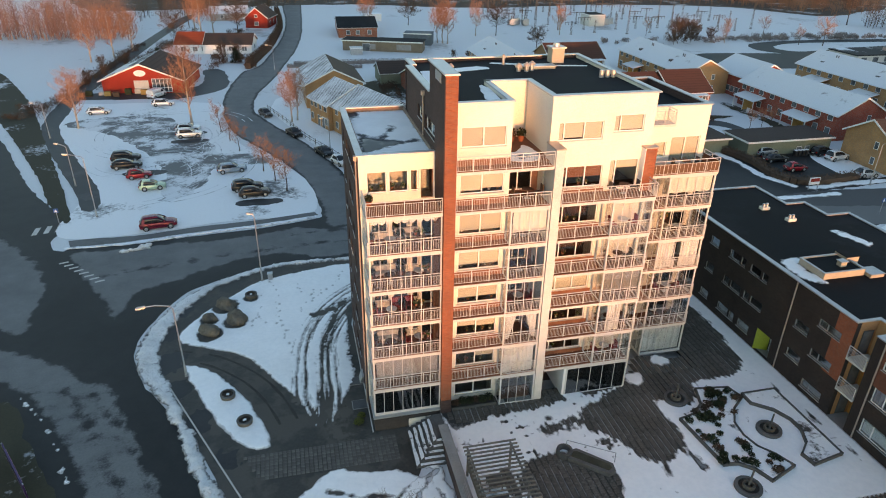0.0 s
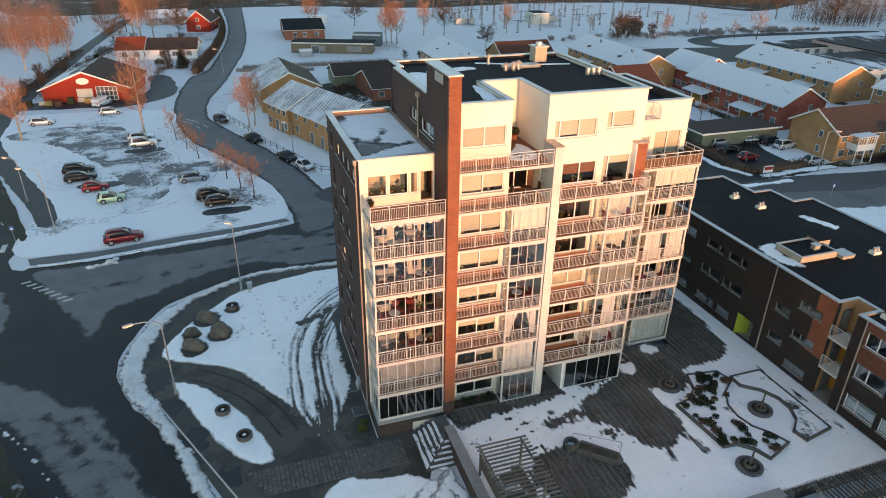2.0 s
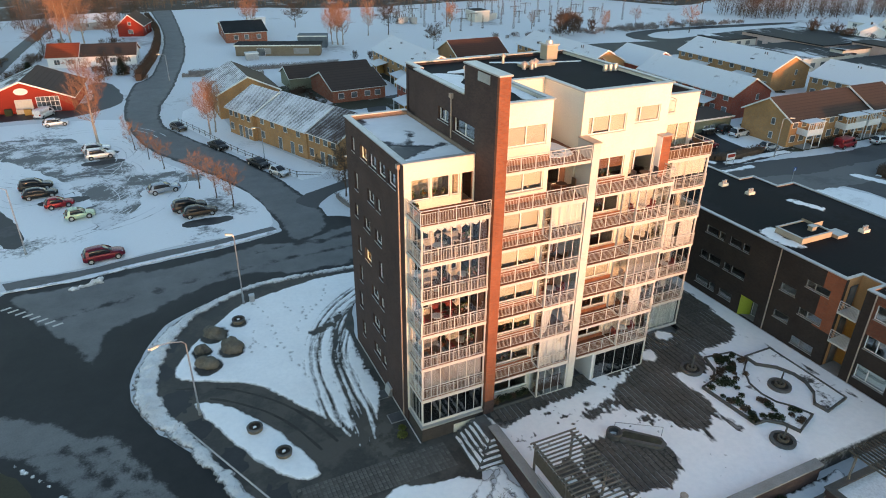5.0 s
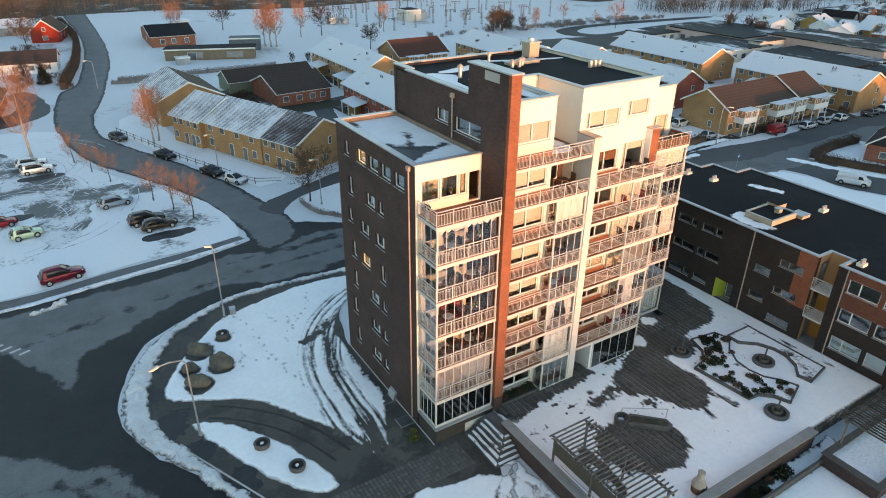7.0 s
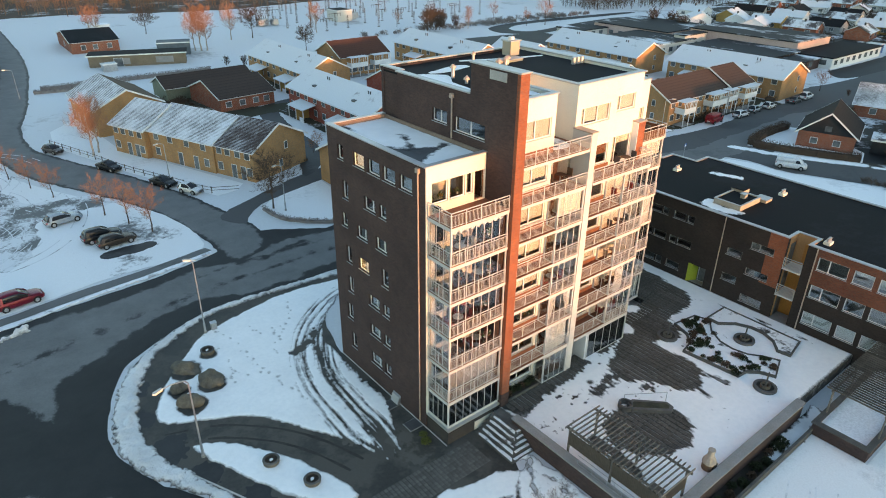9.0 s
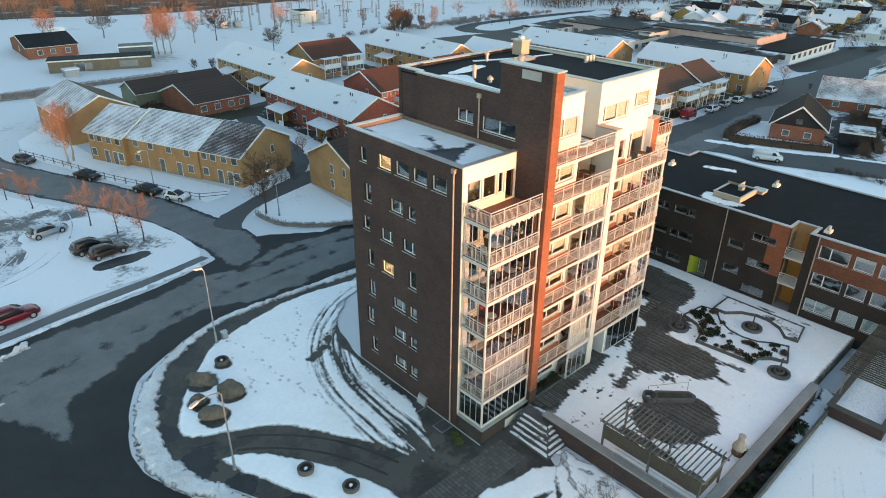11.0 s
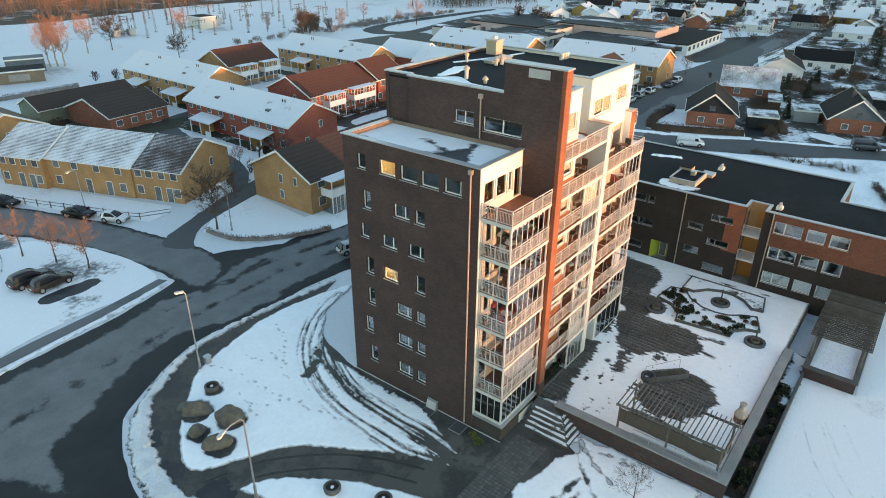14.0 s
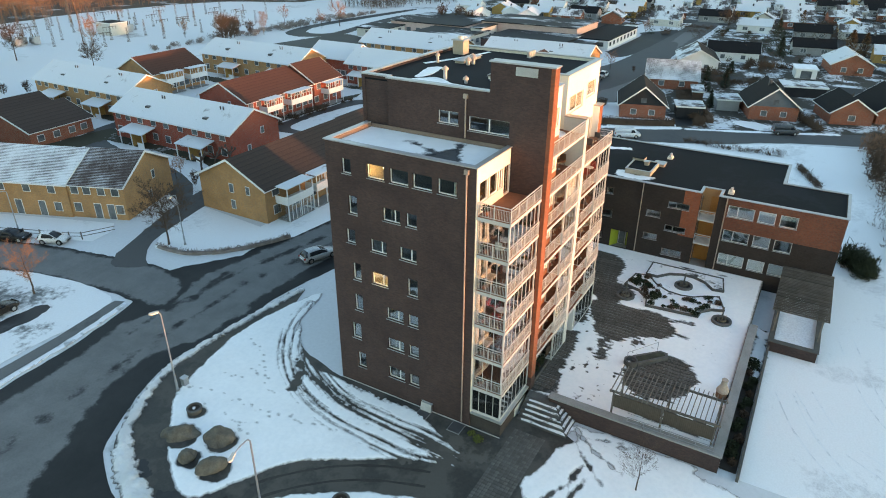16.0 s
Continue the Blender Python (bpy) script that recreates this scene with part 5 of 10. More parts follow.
def railing(parent, pts, z, height=1.1, gap=0.12, mt=None):
    """Rail, posts and balusters along a line of plan points, on a floor at z."""
    mt = mt or white_metal
    top = M()
    bars = M()
    for (x0, y0), (x1, y1) in zip(pts, pts[1:]):
        length = math.hypot(x1 - x0, y1 - y0)
        if abs(y1 - y0) < 1e-6:
            top.box(x0, y0 - 0.03, z + height - 0.05, x1, y0 + 0.03, z + height)
            bars.box(x0, y0 - 0.015, z + 0.08, x1, y0 + 0.015, z + 0.11).box(x0, y0 - 0.015, z + 0.86, x1, y0 + 0.015, z + 0.89)
        else:
            top.box(x0 - 0.03, y0, z + height - 0.05, x0 + 0.03, y1, z + height)
            bars.box(x0 - 0.015, y0, z + 0.08, x0 + 0.015, y1, z + 0.11).box(x0 - 0.015, y0, z + 0.86, x0 + 0.015, y1, z + 0.89)
        n = max(2, round(length / 1.25) + 1)
        for i in range(1 if (x0, y0) != pts[0] else 0, n):
            t = i / (n - 1)
            x, y = x0 + (x1 - x0) * t, y0 + (y1 - y0) * t
            top.box(x - 0.025, y - 0.025, z - 0.18, x + 0.025, y + 0.025, z + height - 0.05)
        n = max(2, round(length / gap))
        for i in range(1, n):
            t = i / n
            x, y = x0 + (x1 - x0) * t, y0 + (y1 - y0) * t
            bars.box(x - 0.009, y - 0.009, z + 0.11, x + 0.009, y + 0.009, z + 0.86)
    r = part("railing", top, mt, parent)
    part("baluster_panel", bars, rail_metal if mt is white_metal else mt, parent)
    return r


def glazed(parent, pts, z0, z1, step=0.75, pane_mat=None):
    """Panes between slim white uprights along a line of plan points."""
    m = M()
    for (x0, y0), (x1, y1) in zip(pts, pts[1:]):
        length = math.hypot(x1 - x0, y1 - y0)
        n = max(1, round(length / step))
        for i in range(1 if (x0, y0) != pts[0] else 0, n + 1):
            x, y = x0 + (x1 - x0) * i / n, y0 + (y1 - y0) * i / n
            w = 0.06 if i in (0, n) else 0.022
            m.box(x - w, y - w, z0, x + w, y + w, z1)
        dx, dy = (0.0, 0.035) if y0 == y1 else (0.035, 0.0)
        for za, zb in ((z0, z0 + 0.06), (z1 - 0.1, z1)):
            m.box(min(x0, x1) - dx, min(y0, y1) - dy, za, max(x0, x1) + dx, max(y0, y1) + dy, zb)
        for i in range(n):
            xa, ya = x0 + (x1 - x0) * i / n, y0 + (y1 - y0) * i / n
            xb, yb = x0 + (x1 - x0) * (i + 1) / n, y0 + (y1 - y0) * (i + 1) / n
            ex, ey = (0.0, 0.004) if y0 == y1 else (0.004, 0.0)
            p = part("pane", M().box(min(xa, xb) - ex, min(ya, yb) - ey, z0 + 0.06, max(xa, xb) + ex, max(ya, yb) + ey, z1 - 0.1), pane_mat or balcony_glass, parent)
            p.visible_shadow = False
    part("glazing_frame", m, white_metal, parent)


def slab(x0, y0, x1, y1, z, label="pale concrete balcony slab"):
    b = part("balcony", M().box(x0, y0, z - 0.22, x1, y1, z - 0.02), slab_edge, tower, label)
    part("decking", M().box(x0 + 0.05, y0 + 0.05, z - 0.02, x1 - 0.01, y1 - 0.01, z + 0.012), balcony_floor, b)
    return b


AX, AY = 4.35, 40.25
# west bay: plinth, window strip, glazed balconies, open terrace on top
# plinth colour set darker than the brick to stand for shade there
shade_toned_plinth = surface("shade_toned_plinth", (0.050, 0.044, 0.041), (0.078, 0.068, 0.062), 0.9, coarse=0.8, fine=9, bump=0.2)
part("bay_plinth", M().box(4.28, 40.12, 0, 9.6, 42.79, 1.35), shade_toned_plinth, tower, "dark grey-brown plinth with shade put into its colour")
part("bay_ledge", M().box(4.18, 40.0, 1.35, 9.6, 42.79, 1.5), zinc, tower)
b = part("balcony", M().box(AX, AY, 1.5, 9.59, 42.79, 1.7), slab_edge, tower)
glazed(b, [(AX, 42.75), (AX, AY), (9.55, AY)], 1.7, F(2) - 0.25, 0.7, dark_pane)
for s in range(2, 8):
    b = slab(4.25, 40.15, 9.59, 42.79, F(s))
    railing(b, [(4.3, 42.7), (4.3, 40.2), (9.55, 40.2)], F(s))
    if s < 7:
        glazed(b, [(AX + 0.06, 42.72), (AX + 0.06, AY + 0.05), (9.55, AY + 0.05)], F(s), F(s + 1) - 0.25)

# bays B to E
for s in range(2, 9):
    zz = F(s)
    if s == 8:
        b = slab(10.42, 39.9, 17.4, 41.04, zz)
        part("decking", M().box(14.62, 41.05, zz - 0.2, 17.68, 46.88, zz + 0.02), balcony_floor, b, "terrace floor with melting snow")
        part("snow_patch", M().prism(curve_through([(14.8, 41.4), (16.6, 41.3), (17.3, 42.6), (16.8, 44.6), (15.9, 43.4), (15.0, 43.2)], 0.3, True, 0.2, 9), zz + 0.02, zz + 0.05), trodden_snow, b)
        railing(b, [(10.45, 39.93), (17.4, 39.93)], zz)
    else:
        b = slab(10.42, 39.9, 17.4, 41.04, zz)
        part("decking", M().box(14.62, 41.05, zz - 0.2, 17.4, C_BACK - 0.01, zz + 0.01), balcony_floor, b)
        if s == 7:
            railing(b, [(10.45, 39.93), (17.4, 39.93)], zz)
        else:
            railing(b, [(10.45, 40.1), (14.5, 40.1)], zz)
            railing(b, [(14.5, 39.93), (17.4, 39.93)], zz)
            glazed(b, [(14.55, 41.0), (14.55, 40.02), (17.38, 40.02)], zz, F(s + 1) - 0.25)
    if s < 8:
        b = slab(18.22, 39.9, 25.7, 41.74, zz)
        if s < 7:
            part("decking", M().box(22.36, 41.75, zz - 0.2, 25.69, 43.39, zz + 0.01), balcony_floor, b)
        if s == 7:
            railing(b, [(18.25, 39.93), (25.68, 39.93), (25.68, 41.7)], zz)
        else:
            railing(b, [(18.25, 40.1), (22.35, 40.1)], zz)
            railing(b, [(22.35, 39.93), (25.68, 39.93)], zz)
            glazed(b, [(22.4, 41.7), (22.4, 40.02), (25.62, 40.02), (25.62, 41.7)], zz, F(s + 1) - 0.25)
b = part("balcony", M().box(14.5, 39.9, 0.95, 17.4, C_BACK, 1.15), slab_edge, tower)
glazed(b, [(14.55, 41.0), (14.55, 39.95), (17.38, 39.95)], 1.15, F(2) - 0.25)
part("side_wall", M().box(14.65, 40.5, 1.15, 17.3, 40.56, 2.35), brown_panel, tower, "brown boarding inside the glazing")
b = part("balcony", M().box(20.1, 39.9, 0.95, 25.7, 43.4, 1.15), slab_edge, tower)
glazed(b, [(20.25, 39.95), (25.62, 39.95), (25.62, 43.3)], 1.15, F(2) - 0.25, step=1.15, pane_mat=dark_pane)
part("entrance_wall", M().box(20.0, 39.95, 0.95, 20.18, 43.4, F(2) - 0.25), white_paint, tower)
part("entrance_door", M().box(18.6, 43.3, 1.1, 19.7, 43.39, 3.2), dark_frame, tower)

# bay F
for s in range(2, 8):
    zz = F(s)
    b = slab(26.02 if s == 7 else 27.3, 43.85, 33.5, 46.19, zz)
    if s == 7:
        part("screen_panel", M().box(26.05, 43.9, zz + 0.05, 33.45, 43.94, zz + 0.85).box(33.41, 43.94, zz + 0.05, 33.45, 46.1, zz + 0.85), brown_wood, b)
        railing(b, [(26.05, 43.85), (33.48, 43.85), (33.48, 46.1)], zz, 1.2, 0.35)
    else:
        railing(b, [(27.35, 43.88), (33.46, 43.88), (33.46, 46.1)], zz)
        glazed(b, [(29.35, 46.1), (29.35, 43.98), (33.4, 43.98), (33.4, 46.1)], zz, F(s + 1) - 0.25)
b = part("balcony", M().box(29.3, 43.9, 0.9, 33.5, 46.19, 1.1), slab_edge, tower)
glazed(b, [(29.35, 46.1), (29.35, 43.98), (33.4, 43.98), (33.4, 46.1)], 1.1, F(2) - 0.25)

# rain pipes
for x, y, za, zb in ((4.06, 43.5, 0.3, 21.7), (9.5, 46.6, 22.3, 25.3)):
    m = M().tube((x, y, za), (x, y, zb), 0.06)
    m.box(x - 0.13, y - 0.16, zb, x + 0.1, y + 0.16, zb + 0.32)
    m.tube((x, y, zb - 0.1), (x + 0.12, y, zb), 0.05)
    part("downpipe", m, copper_pipe, tower, "warm grey metal rain pipe", smooth=False)

# small terrace over the east wing
b = part("balcony", M().box(27.4, 44.9, 22.35, 29.6, 46.19, 22.55), slab_edge, tower)
railing(b, [(27.45, 46.1), (27.45, 44.95), (29.55, 44.95), (29.55, 46.1)], 22.55)

# ---- long low brick building beside the courtyard ----
low = thing("brick_building", "three-storey dark brick building with a black felt roof", "building", (40.25, 18.8, 1.0))
LOW_TOP = 10.0
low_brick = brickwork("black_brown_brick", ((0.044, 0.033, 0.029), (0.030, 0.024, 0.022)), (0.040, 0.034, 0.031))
low_red = brickwork("brown_red_brick", ((0.20, 0.070, 0.040), (0.145, 0.050, 0.031)), (0.13, 0.085, 0.068))
hatch_tone = surface("beige_sheet_metal", (0.36, 0.31, 0.24), (0.44, 0.38, 0.30), 0.6, coarse=0.8, fine=10, bump=0.05)
FL = (1.15, 4.05, 6.95)
holes = []
for z in FL:
    for a, b in ((23.15, 24.87), (25.3, 27.0), (27.42, 30.12)):
        holes.append((a, b, z + 0.92, z + 2.25))
for z in FL[1:]:
    holes += [(34.1, 36.45, z + 0.65, z + 1.4), (37.1, 38.75, z - 0.88, z - 0.1)]
holes += [(34.1, 36.38, 1.6, 2.42)]
holes += [(a, b, 7.85, 8.68) for a, b in ((42.86, 43.68), (43.87, 45.35), (46.02, 46.76), (46.86, 48.45), (50.2, 51.6), (53.2, 54.6), (56.2, 57.6))]
holes += [(a, b, 4.95, 5.78) for a, b in ((42.7, 44.45), (44.6, 45.44), (45.84, 47.48), (47.62, 48.6), (50.2, 51.6), (53.2, 54.6), (56.2, 57.6))]
holes += [(a, b, 1.95, 2.78) for a, b in ((43.64, 45.33), (45.9, 46.7), (46.85, 48.58), (50.2, 51.6), (53.2, 54.6), (56.2, 57.6))]
holes += [(40.5, 42.6, 1.1, 3.4)]
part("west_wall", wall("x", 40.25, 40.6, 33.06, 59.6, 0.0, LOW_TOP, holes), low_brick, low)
part("brick_panel", wall("x", 40.235, 40.249, 33.09, 34.85, 4.45, LOW_TOP - 0.01, [(34.09, 34.85, z + 0.65, z + 1.4) for z in FL[1:]]), red_brick, low, "red brick panel beside the stair bay")
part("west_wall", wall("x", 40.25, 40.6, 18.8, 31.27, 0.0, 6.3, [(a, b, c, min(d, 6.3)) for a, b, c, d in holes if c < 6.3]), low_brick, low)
part("west_wall", wall("x", 40.25, 40.6, 18.8, 30.45, 6.3, LOW_TOP, [(a, b, max(c, 6.3), d) for a, b, c, d in holes if d > 6.3]), low_red, low, "red brick upper band")
low_frame = surface("grey_window_frame", (0.26, 0.26, 0.26), (0.34, 0.34, 0.34), 0.5, coarse=2, fine=15, bump=0.03)
for h in holes[:-1]:
    window(low, "x", 40.25, *h, -1, bars=((h[0] + 0.62 * (h[1] - h[0]),) if h[1] - h[0] > 2 else ()), depth=0.1, frame_mat=(low_frame if h[0] > 31 else white_paint))
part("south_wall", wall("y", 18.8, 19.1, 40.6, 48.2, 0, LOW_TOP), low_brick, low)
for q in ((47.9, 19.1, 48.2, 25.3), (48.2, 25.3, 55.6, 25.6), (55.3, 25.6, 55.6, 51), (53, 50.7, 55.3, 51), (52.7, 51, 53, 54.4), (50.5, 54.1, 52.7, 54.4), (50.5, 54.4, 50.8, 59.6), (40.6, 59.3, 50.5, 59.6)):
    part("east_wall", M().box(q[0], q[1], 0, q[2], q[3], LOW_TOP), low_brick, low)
part("roof", M().prism([(40.5, 18.9), (48.1, 18.9), (48.1, 25.5), (55.5, 25.5), (55.5, 50.9), (52.9, 50.9), (52.9, 54.3), (50.7, 54.3), (50.7, 59.5), (40.5, 59.5), (40.5, 33.2), (42.45, 33.2), (42.45, 31.12), (40.5, 31.12)], 9.75, 9.95, True), felt, low, "black roofing felt")
m = M()
for q in ((40.15, 18.7, 40.6, 31.29), (40.15, 33.04, 40.6, 59.7), (40.6, 33.04, 42.5, 33.34), (40.6, 30.99, 42.5, 31.29), (42.2, 31.29, 42.5, 33.04), (40.6, 18.7, 48.3, 19.0), (47.95, 19.0, 48.3, 25.25), (47.95, 25.25, 55.7, 25.6), (55.35, 25.6, 55.7, 51.1), (52.75, 50.75, 55.35, 51.1), (52.75, 51.1, 53.1, 54.5), (50.55, 54.15, 52.75, 54.5), (50.55, 54.5, 50.9, 59.7), (40.6, 59.35, 50.55, 59.7)):
    part("parapet_capping", M().box(q[0], q[1], LOW_TOP, q[2], q[3], LOW_TOP + 0.09), zinc, low)
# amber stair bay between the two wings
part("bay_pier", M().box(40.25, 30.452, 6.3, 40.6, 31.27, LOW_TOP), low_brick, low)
part("stair_bay", M().box(42.2, 31.27, 0.9, 42.4, 33.06, LOW_TOP), peach_panel, low, "peach rendered recess")
part("bay_cheek", M().box(40.602, 30.97, 0, 42.4, 31.268, LOW_TOP), peach_panel, low)
part("bay_cheek", M().box(40.602, 33.062, 0, 42.4, 33.36, LOW_TOP), peach_panel, low)
part("bay_floor", M().box(40.3, 31.27, 0, 42.19, 33.06, 1.12), concrete, low)
for z in FL:
    part("balcony_door", M().box(42.12, 31.45, z + 0.02, 42.198, 32.2, z + 2.2), amber_panel, low, "amber door panel")
    bd = part("balcony_door", M().box(41.0, 33.02, z + 0.02, 41.95, 33.06, z + 2.25), dark_frame, low, "dark glazed balcony door")
    part("pane", M().box(41.08, 33.005, z + 0.12, 41.87, 33.02, z + 2.15), far_glass, bd)
for z in FL[1:]:
    bb = part("balcony", M().box(40.1, 31.29, z - 0.15, 42.11, 33.0, z), slab_edge, low)
    railing(bb, [(40.15, 33.0), (40.15, 31.33)], z)
    part("bay_panel", M().box(42.17, 31.29, z - 2.9, 42.196, 33.0, z - 0.16), amber_panel, low, "amber panel below the balcony")
part("entrance_back", M().box(41.5, 40.4, 0.9, 41.62, 42.7, 3.6), dark_frame, low)
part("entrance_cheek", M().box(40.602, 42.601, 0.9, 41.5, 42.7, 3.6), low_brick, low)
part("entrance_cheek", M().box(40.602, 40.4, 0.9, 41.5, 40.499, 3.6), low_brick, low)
part("entrance_ceiling", M().box(40.602, 40.5, 3.42, 41.5, 42.6, 3.6), concrete, low)
part("entrance_panel", M().prism([(40.28, 42.56), (40.31, 42.6), (41.36, 41.95), (41.33, 41.9)], 1.1, 3.39, True), lime_panel, low, "lime green entrance screen")
part("entrance_panel", M().box(41.44, 40.52, 1.1, 41.497, 40.95, 3.39), lime_panel, low, "lime green entrance panel")
ed = part("entrance_door", M().box(41.44, 41.0, 1.1, 41.49, 41.88, 3.3), white_paint, low)
part("pane", M().box(41.42, 41.08, 1.2, 41.438, 41.8, 3.2), far_glass, ed)
for y in (39.57, 30.45):
    part("downpipe", M().tube((40.15, y - 0.1, 0.95), (40.15, y - 0.1, LOW_TOP), 0.06), copper_pipe, low)
part("roof_hatch", M().box(42.55, 39.4, 9.95, 42.67, 42.4, 10.55), hatch_tone, low, "pale upstand of the roof plant enclosure")
part("roof_hatch", M().box(46.5, 39.4, 9.95, 46.62, 42.4, 10.55), hatch_tone, low)
part("roof_hatch", M().box(42.67, 39.4, 9.95, 46.5, 39.52, 10.55), hatch_tone, low)
part("roof_hatch", M().box(42.67, 42.28, 9.95, 46.5, 42.4, 10.55), hatch_tone, low)
for q in ((42.5, 39.35, 42.7, 42.45), (46.47, 39.35, 46.67, 42.45), (42.7, 39.35, 46.47, 39.54), (42.7, 42.26, 46.47, 42.45)):
    part("hatch_capping", M().box(q[0], q[1], 10.55, q[2], q[3], 10.59), zinc, low)
part("hatch_cover", M().box(42.68, 39.53, 10.2, 46.49, 42.27, 10.45), felt, low)
part("hatch_vent", M().box(44.9, 40.3, 10.45, 45.5, 40.8, 10.9), hatch_tone, low)
part("vent_lid", M().box(44.82, 40.22, 10.9, 45.58, 40.88, 10.95), zinc, low)
part("roof_hatch", M().box(46.3, 41.2, 9.95, 47.6, 42.6, 10.75), hatch_tone, low)
part("hatch_cover", M().box(46.25, 41.15, 10.75, 47.65, 42.65, 10.8), felt, low)
part("roof_hatch", M().box(46.75, 38.8, 9.95, 48.1, 40.1, 10.25), hatch_tone, low)
part("hatch_cover", M().box(46.7, 38.75, 10.25, 48.15, 40.15, 10.3), zinc, low)

cover("roof_snow_patch", "thin snow lying beside the roof enclosure", [(41.3, 39.6), (42.5, 38.9), (42.5, 42.5), (43.4, 42.6), (43.2, 43.2), (41.6, 43.4), (40.9, 41.6)], 0.12, 9.956, 0.02, lawn_melt, 0.4, 0.8, 171, 0.2, soft=0.1)
cover("roof_snow_patch", "thin snow lying on the roof felt", [(50.5, 47.5), (51.5, 44), (52.2, 44.2), (51.2, 48)], 0.15, 9.956, 0.02, lawn_melt, 0.4, 0.8, 172, 0.2, soft=0.1)
low_room = surface("pale_room_wall", (0.50, 0.49, 0.46), (0.58, 0.57, 0.54), 0.9, coarse=0.5, fine=6, bump=0.05)
m = M().box(43.2, 19.1, 0.9, 43.4, 30.1, 9.7).box(43.2, 33.7, 0.9, 43.4, 59.3, 9.7)
part("inner_wall", m.box(43.2, 30.1, 0.9, 43.399, 33.7, 9.7), low_room, low)
m = M()
for z in (*FL, 9.7):
    m.box(40.6, 19.1, z - 0.2, 43.2, 30.1, z - 0.02).box(40.6, 33.7, z - 0.2, 43.2, 59.3, z - 0.02)
part("floor_slab", m, concrete, low)
for k, h in enumerate(holes[:9]):
    if k < 3 or k in (6, 7):
        d = (0.95, 0.95, 0.9, 0, 0, 0, 0.45, 0.35)[k]
        part("blind", M().box(40.5, h[0] + 0.08, h[3] - d * (h[3] - h[2]), 40.51, h[1] - 0.08, h[3] - 0.05), curtain, low)
for x, y, w, d, hh in ((50.2, 38.6, 0.9, 0.6, 0.5), (47.1, 53.4, 0.9, 0.6, 0.5), (47.8, 50.3, 0.9, 0.6, 0.5), (41.6, 30.0, 0.8, 0.6, 0.5)):
    v = thing("roof_vent", "pale metal roof vent on black felt", "roof vent", (x, y, 9.95), group="low roof vents")
    part("box", M().box(x, y, 9.95, x + w, y + d, 9.95 + hh * 0.6), cream, v)
    part("pipe", M().tube((x + w * 0.3, y + d / 2, 9.95 + hh * 0.6), (x + w * 0.3, y + d / 2, 10.1 + hh), 0.14, n=10), zinc, v)
    part("pipe", M().tube((x + w * 0.75, y + d / 2, 9.95 + hh * 0.6), (x + w * 0.75, y + d / 2, 10.1 + hh), 0.14, n=10), zinc, v)

# ---- houses ----
roof_snow = patchy("roof_snow", (0.16, 0.14, 0.135), (0.64, 0.66, 0.685), 0.10, 1.1, 0.50, 0.8, 0.75, 0.3)
roof_brown = ribbed("brown_roof_tiles", (0.066, 0.047, 0.039), SNOW_TONE, 0.36, 2, 0.0)
roof_red = ribbed("red_roof_tiles", (0.088, 0.042, 0.031), SNOW_TONE, 0.36, 2, 0.0)
roof_dusted = ribbed("snow_dusted_tiles", (0.10, 0.085, 0.085), (0.72, 0.73, 0.76), 0.125, 2, 0.37)
roof_thin = ribbed("thinly_dusted_tiles", (0.075, 0.052, 0.047), (0.60, 0.61, 0.64), 0.125, 2, 0.14)
roof_black = ribbed("black_roof_tiles", (0.014, 0.0125, 0.013), SNOW_TONE, 0.36, 2, 0.0)
roof_half = patchy("half_snowy_roof", (0.075, 0.065, 0.062), (0.66, 0.68, 0.70), 0.22, 2.4, 0.64, 0.8, 0.75, 0.3)
# red tiles with the sunlight on them put into the colour
sunlit_tiles = ribbed("sunlit_roof_tiles", (0.30, 0.062, 0.028), SNOW_TONE, 0.36, 2, 0.0)
ochre_paint = surface("ochre_boards", (0.42, 0.25, 0.08), (0.48, 0.29, 0.10), 0.8, coarse=0.5, fine=8, bump=0.2)
red_paint = surface("red_boards", (0.27, 0.028, 0.018), (0.33, 0.038, 0.024), 0.75, coarse=0.5, fine=8, bump=0.2)


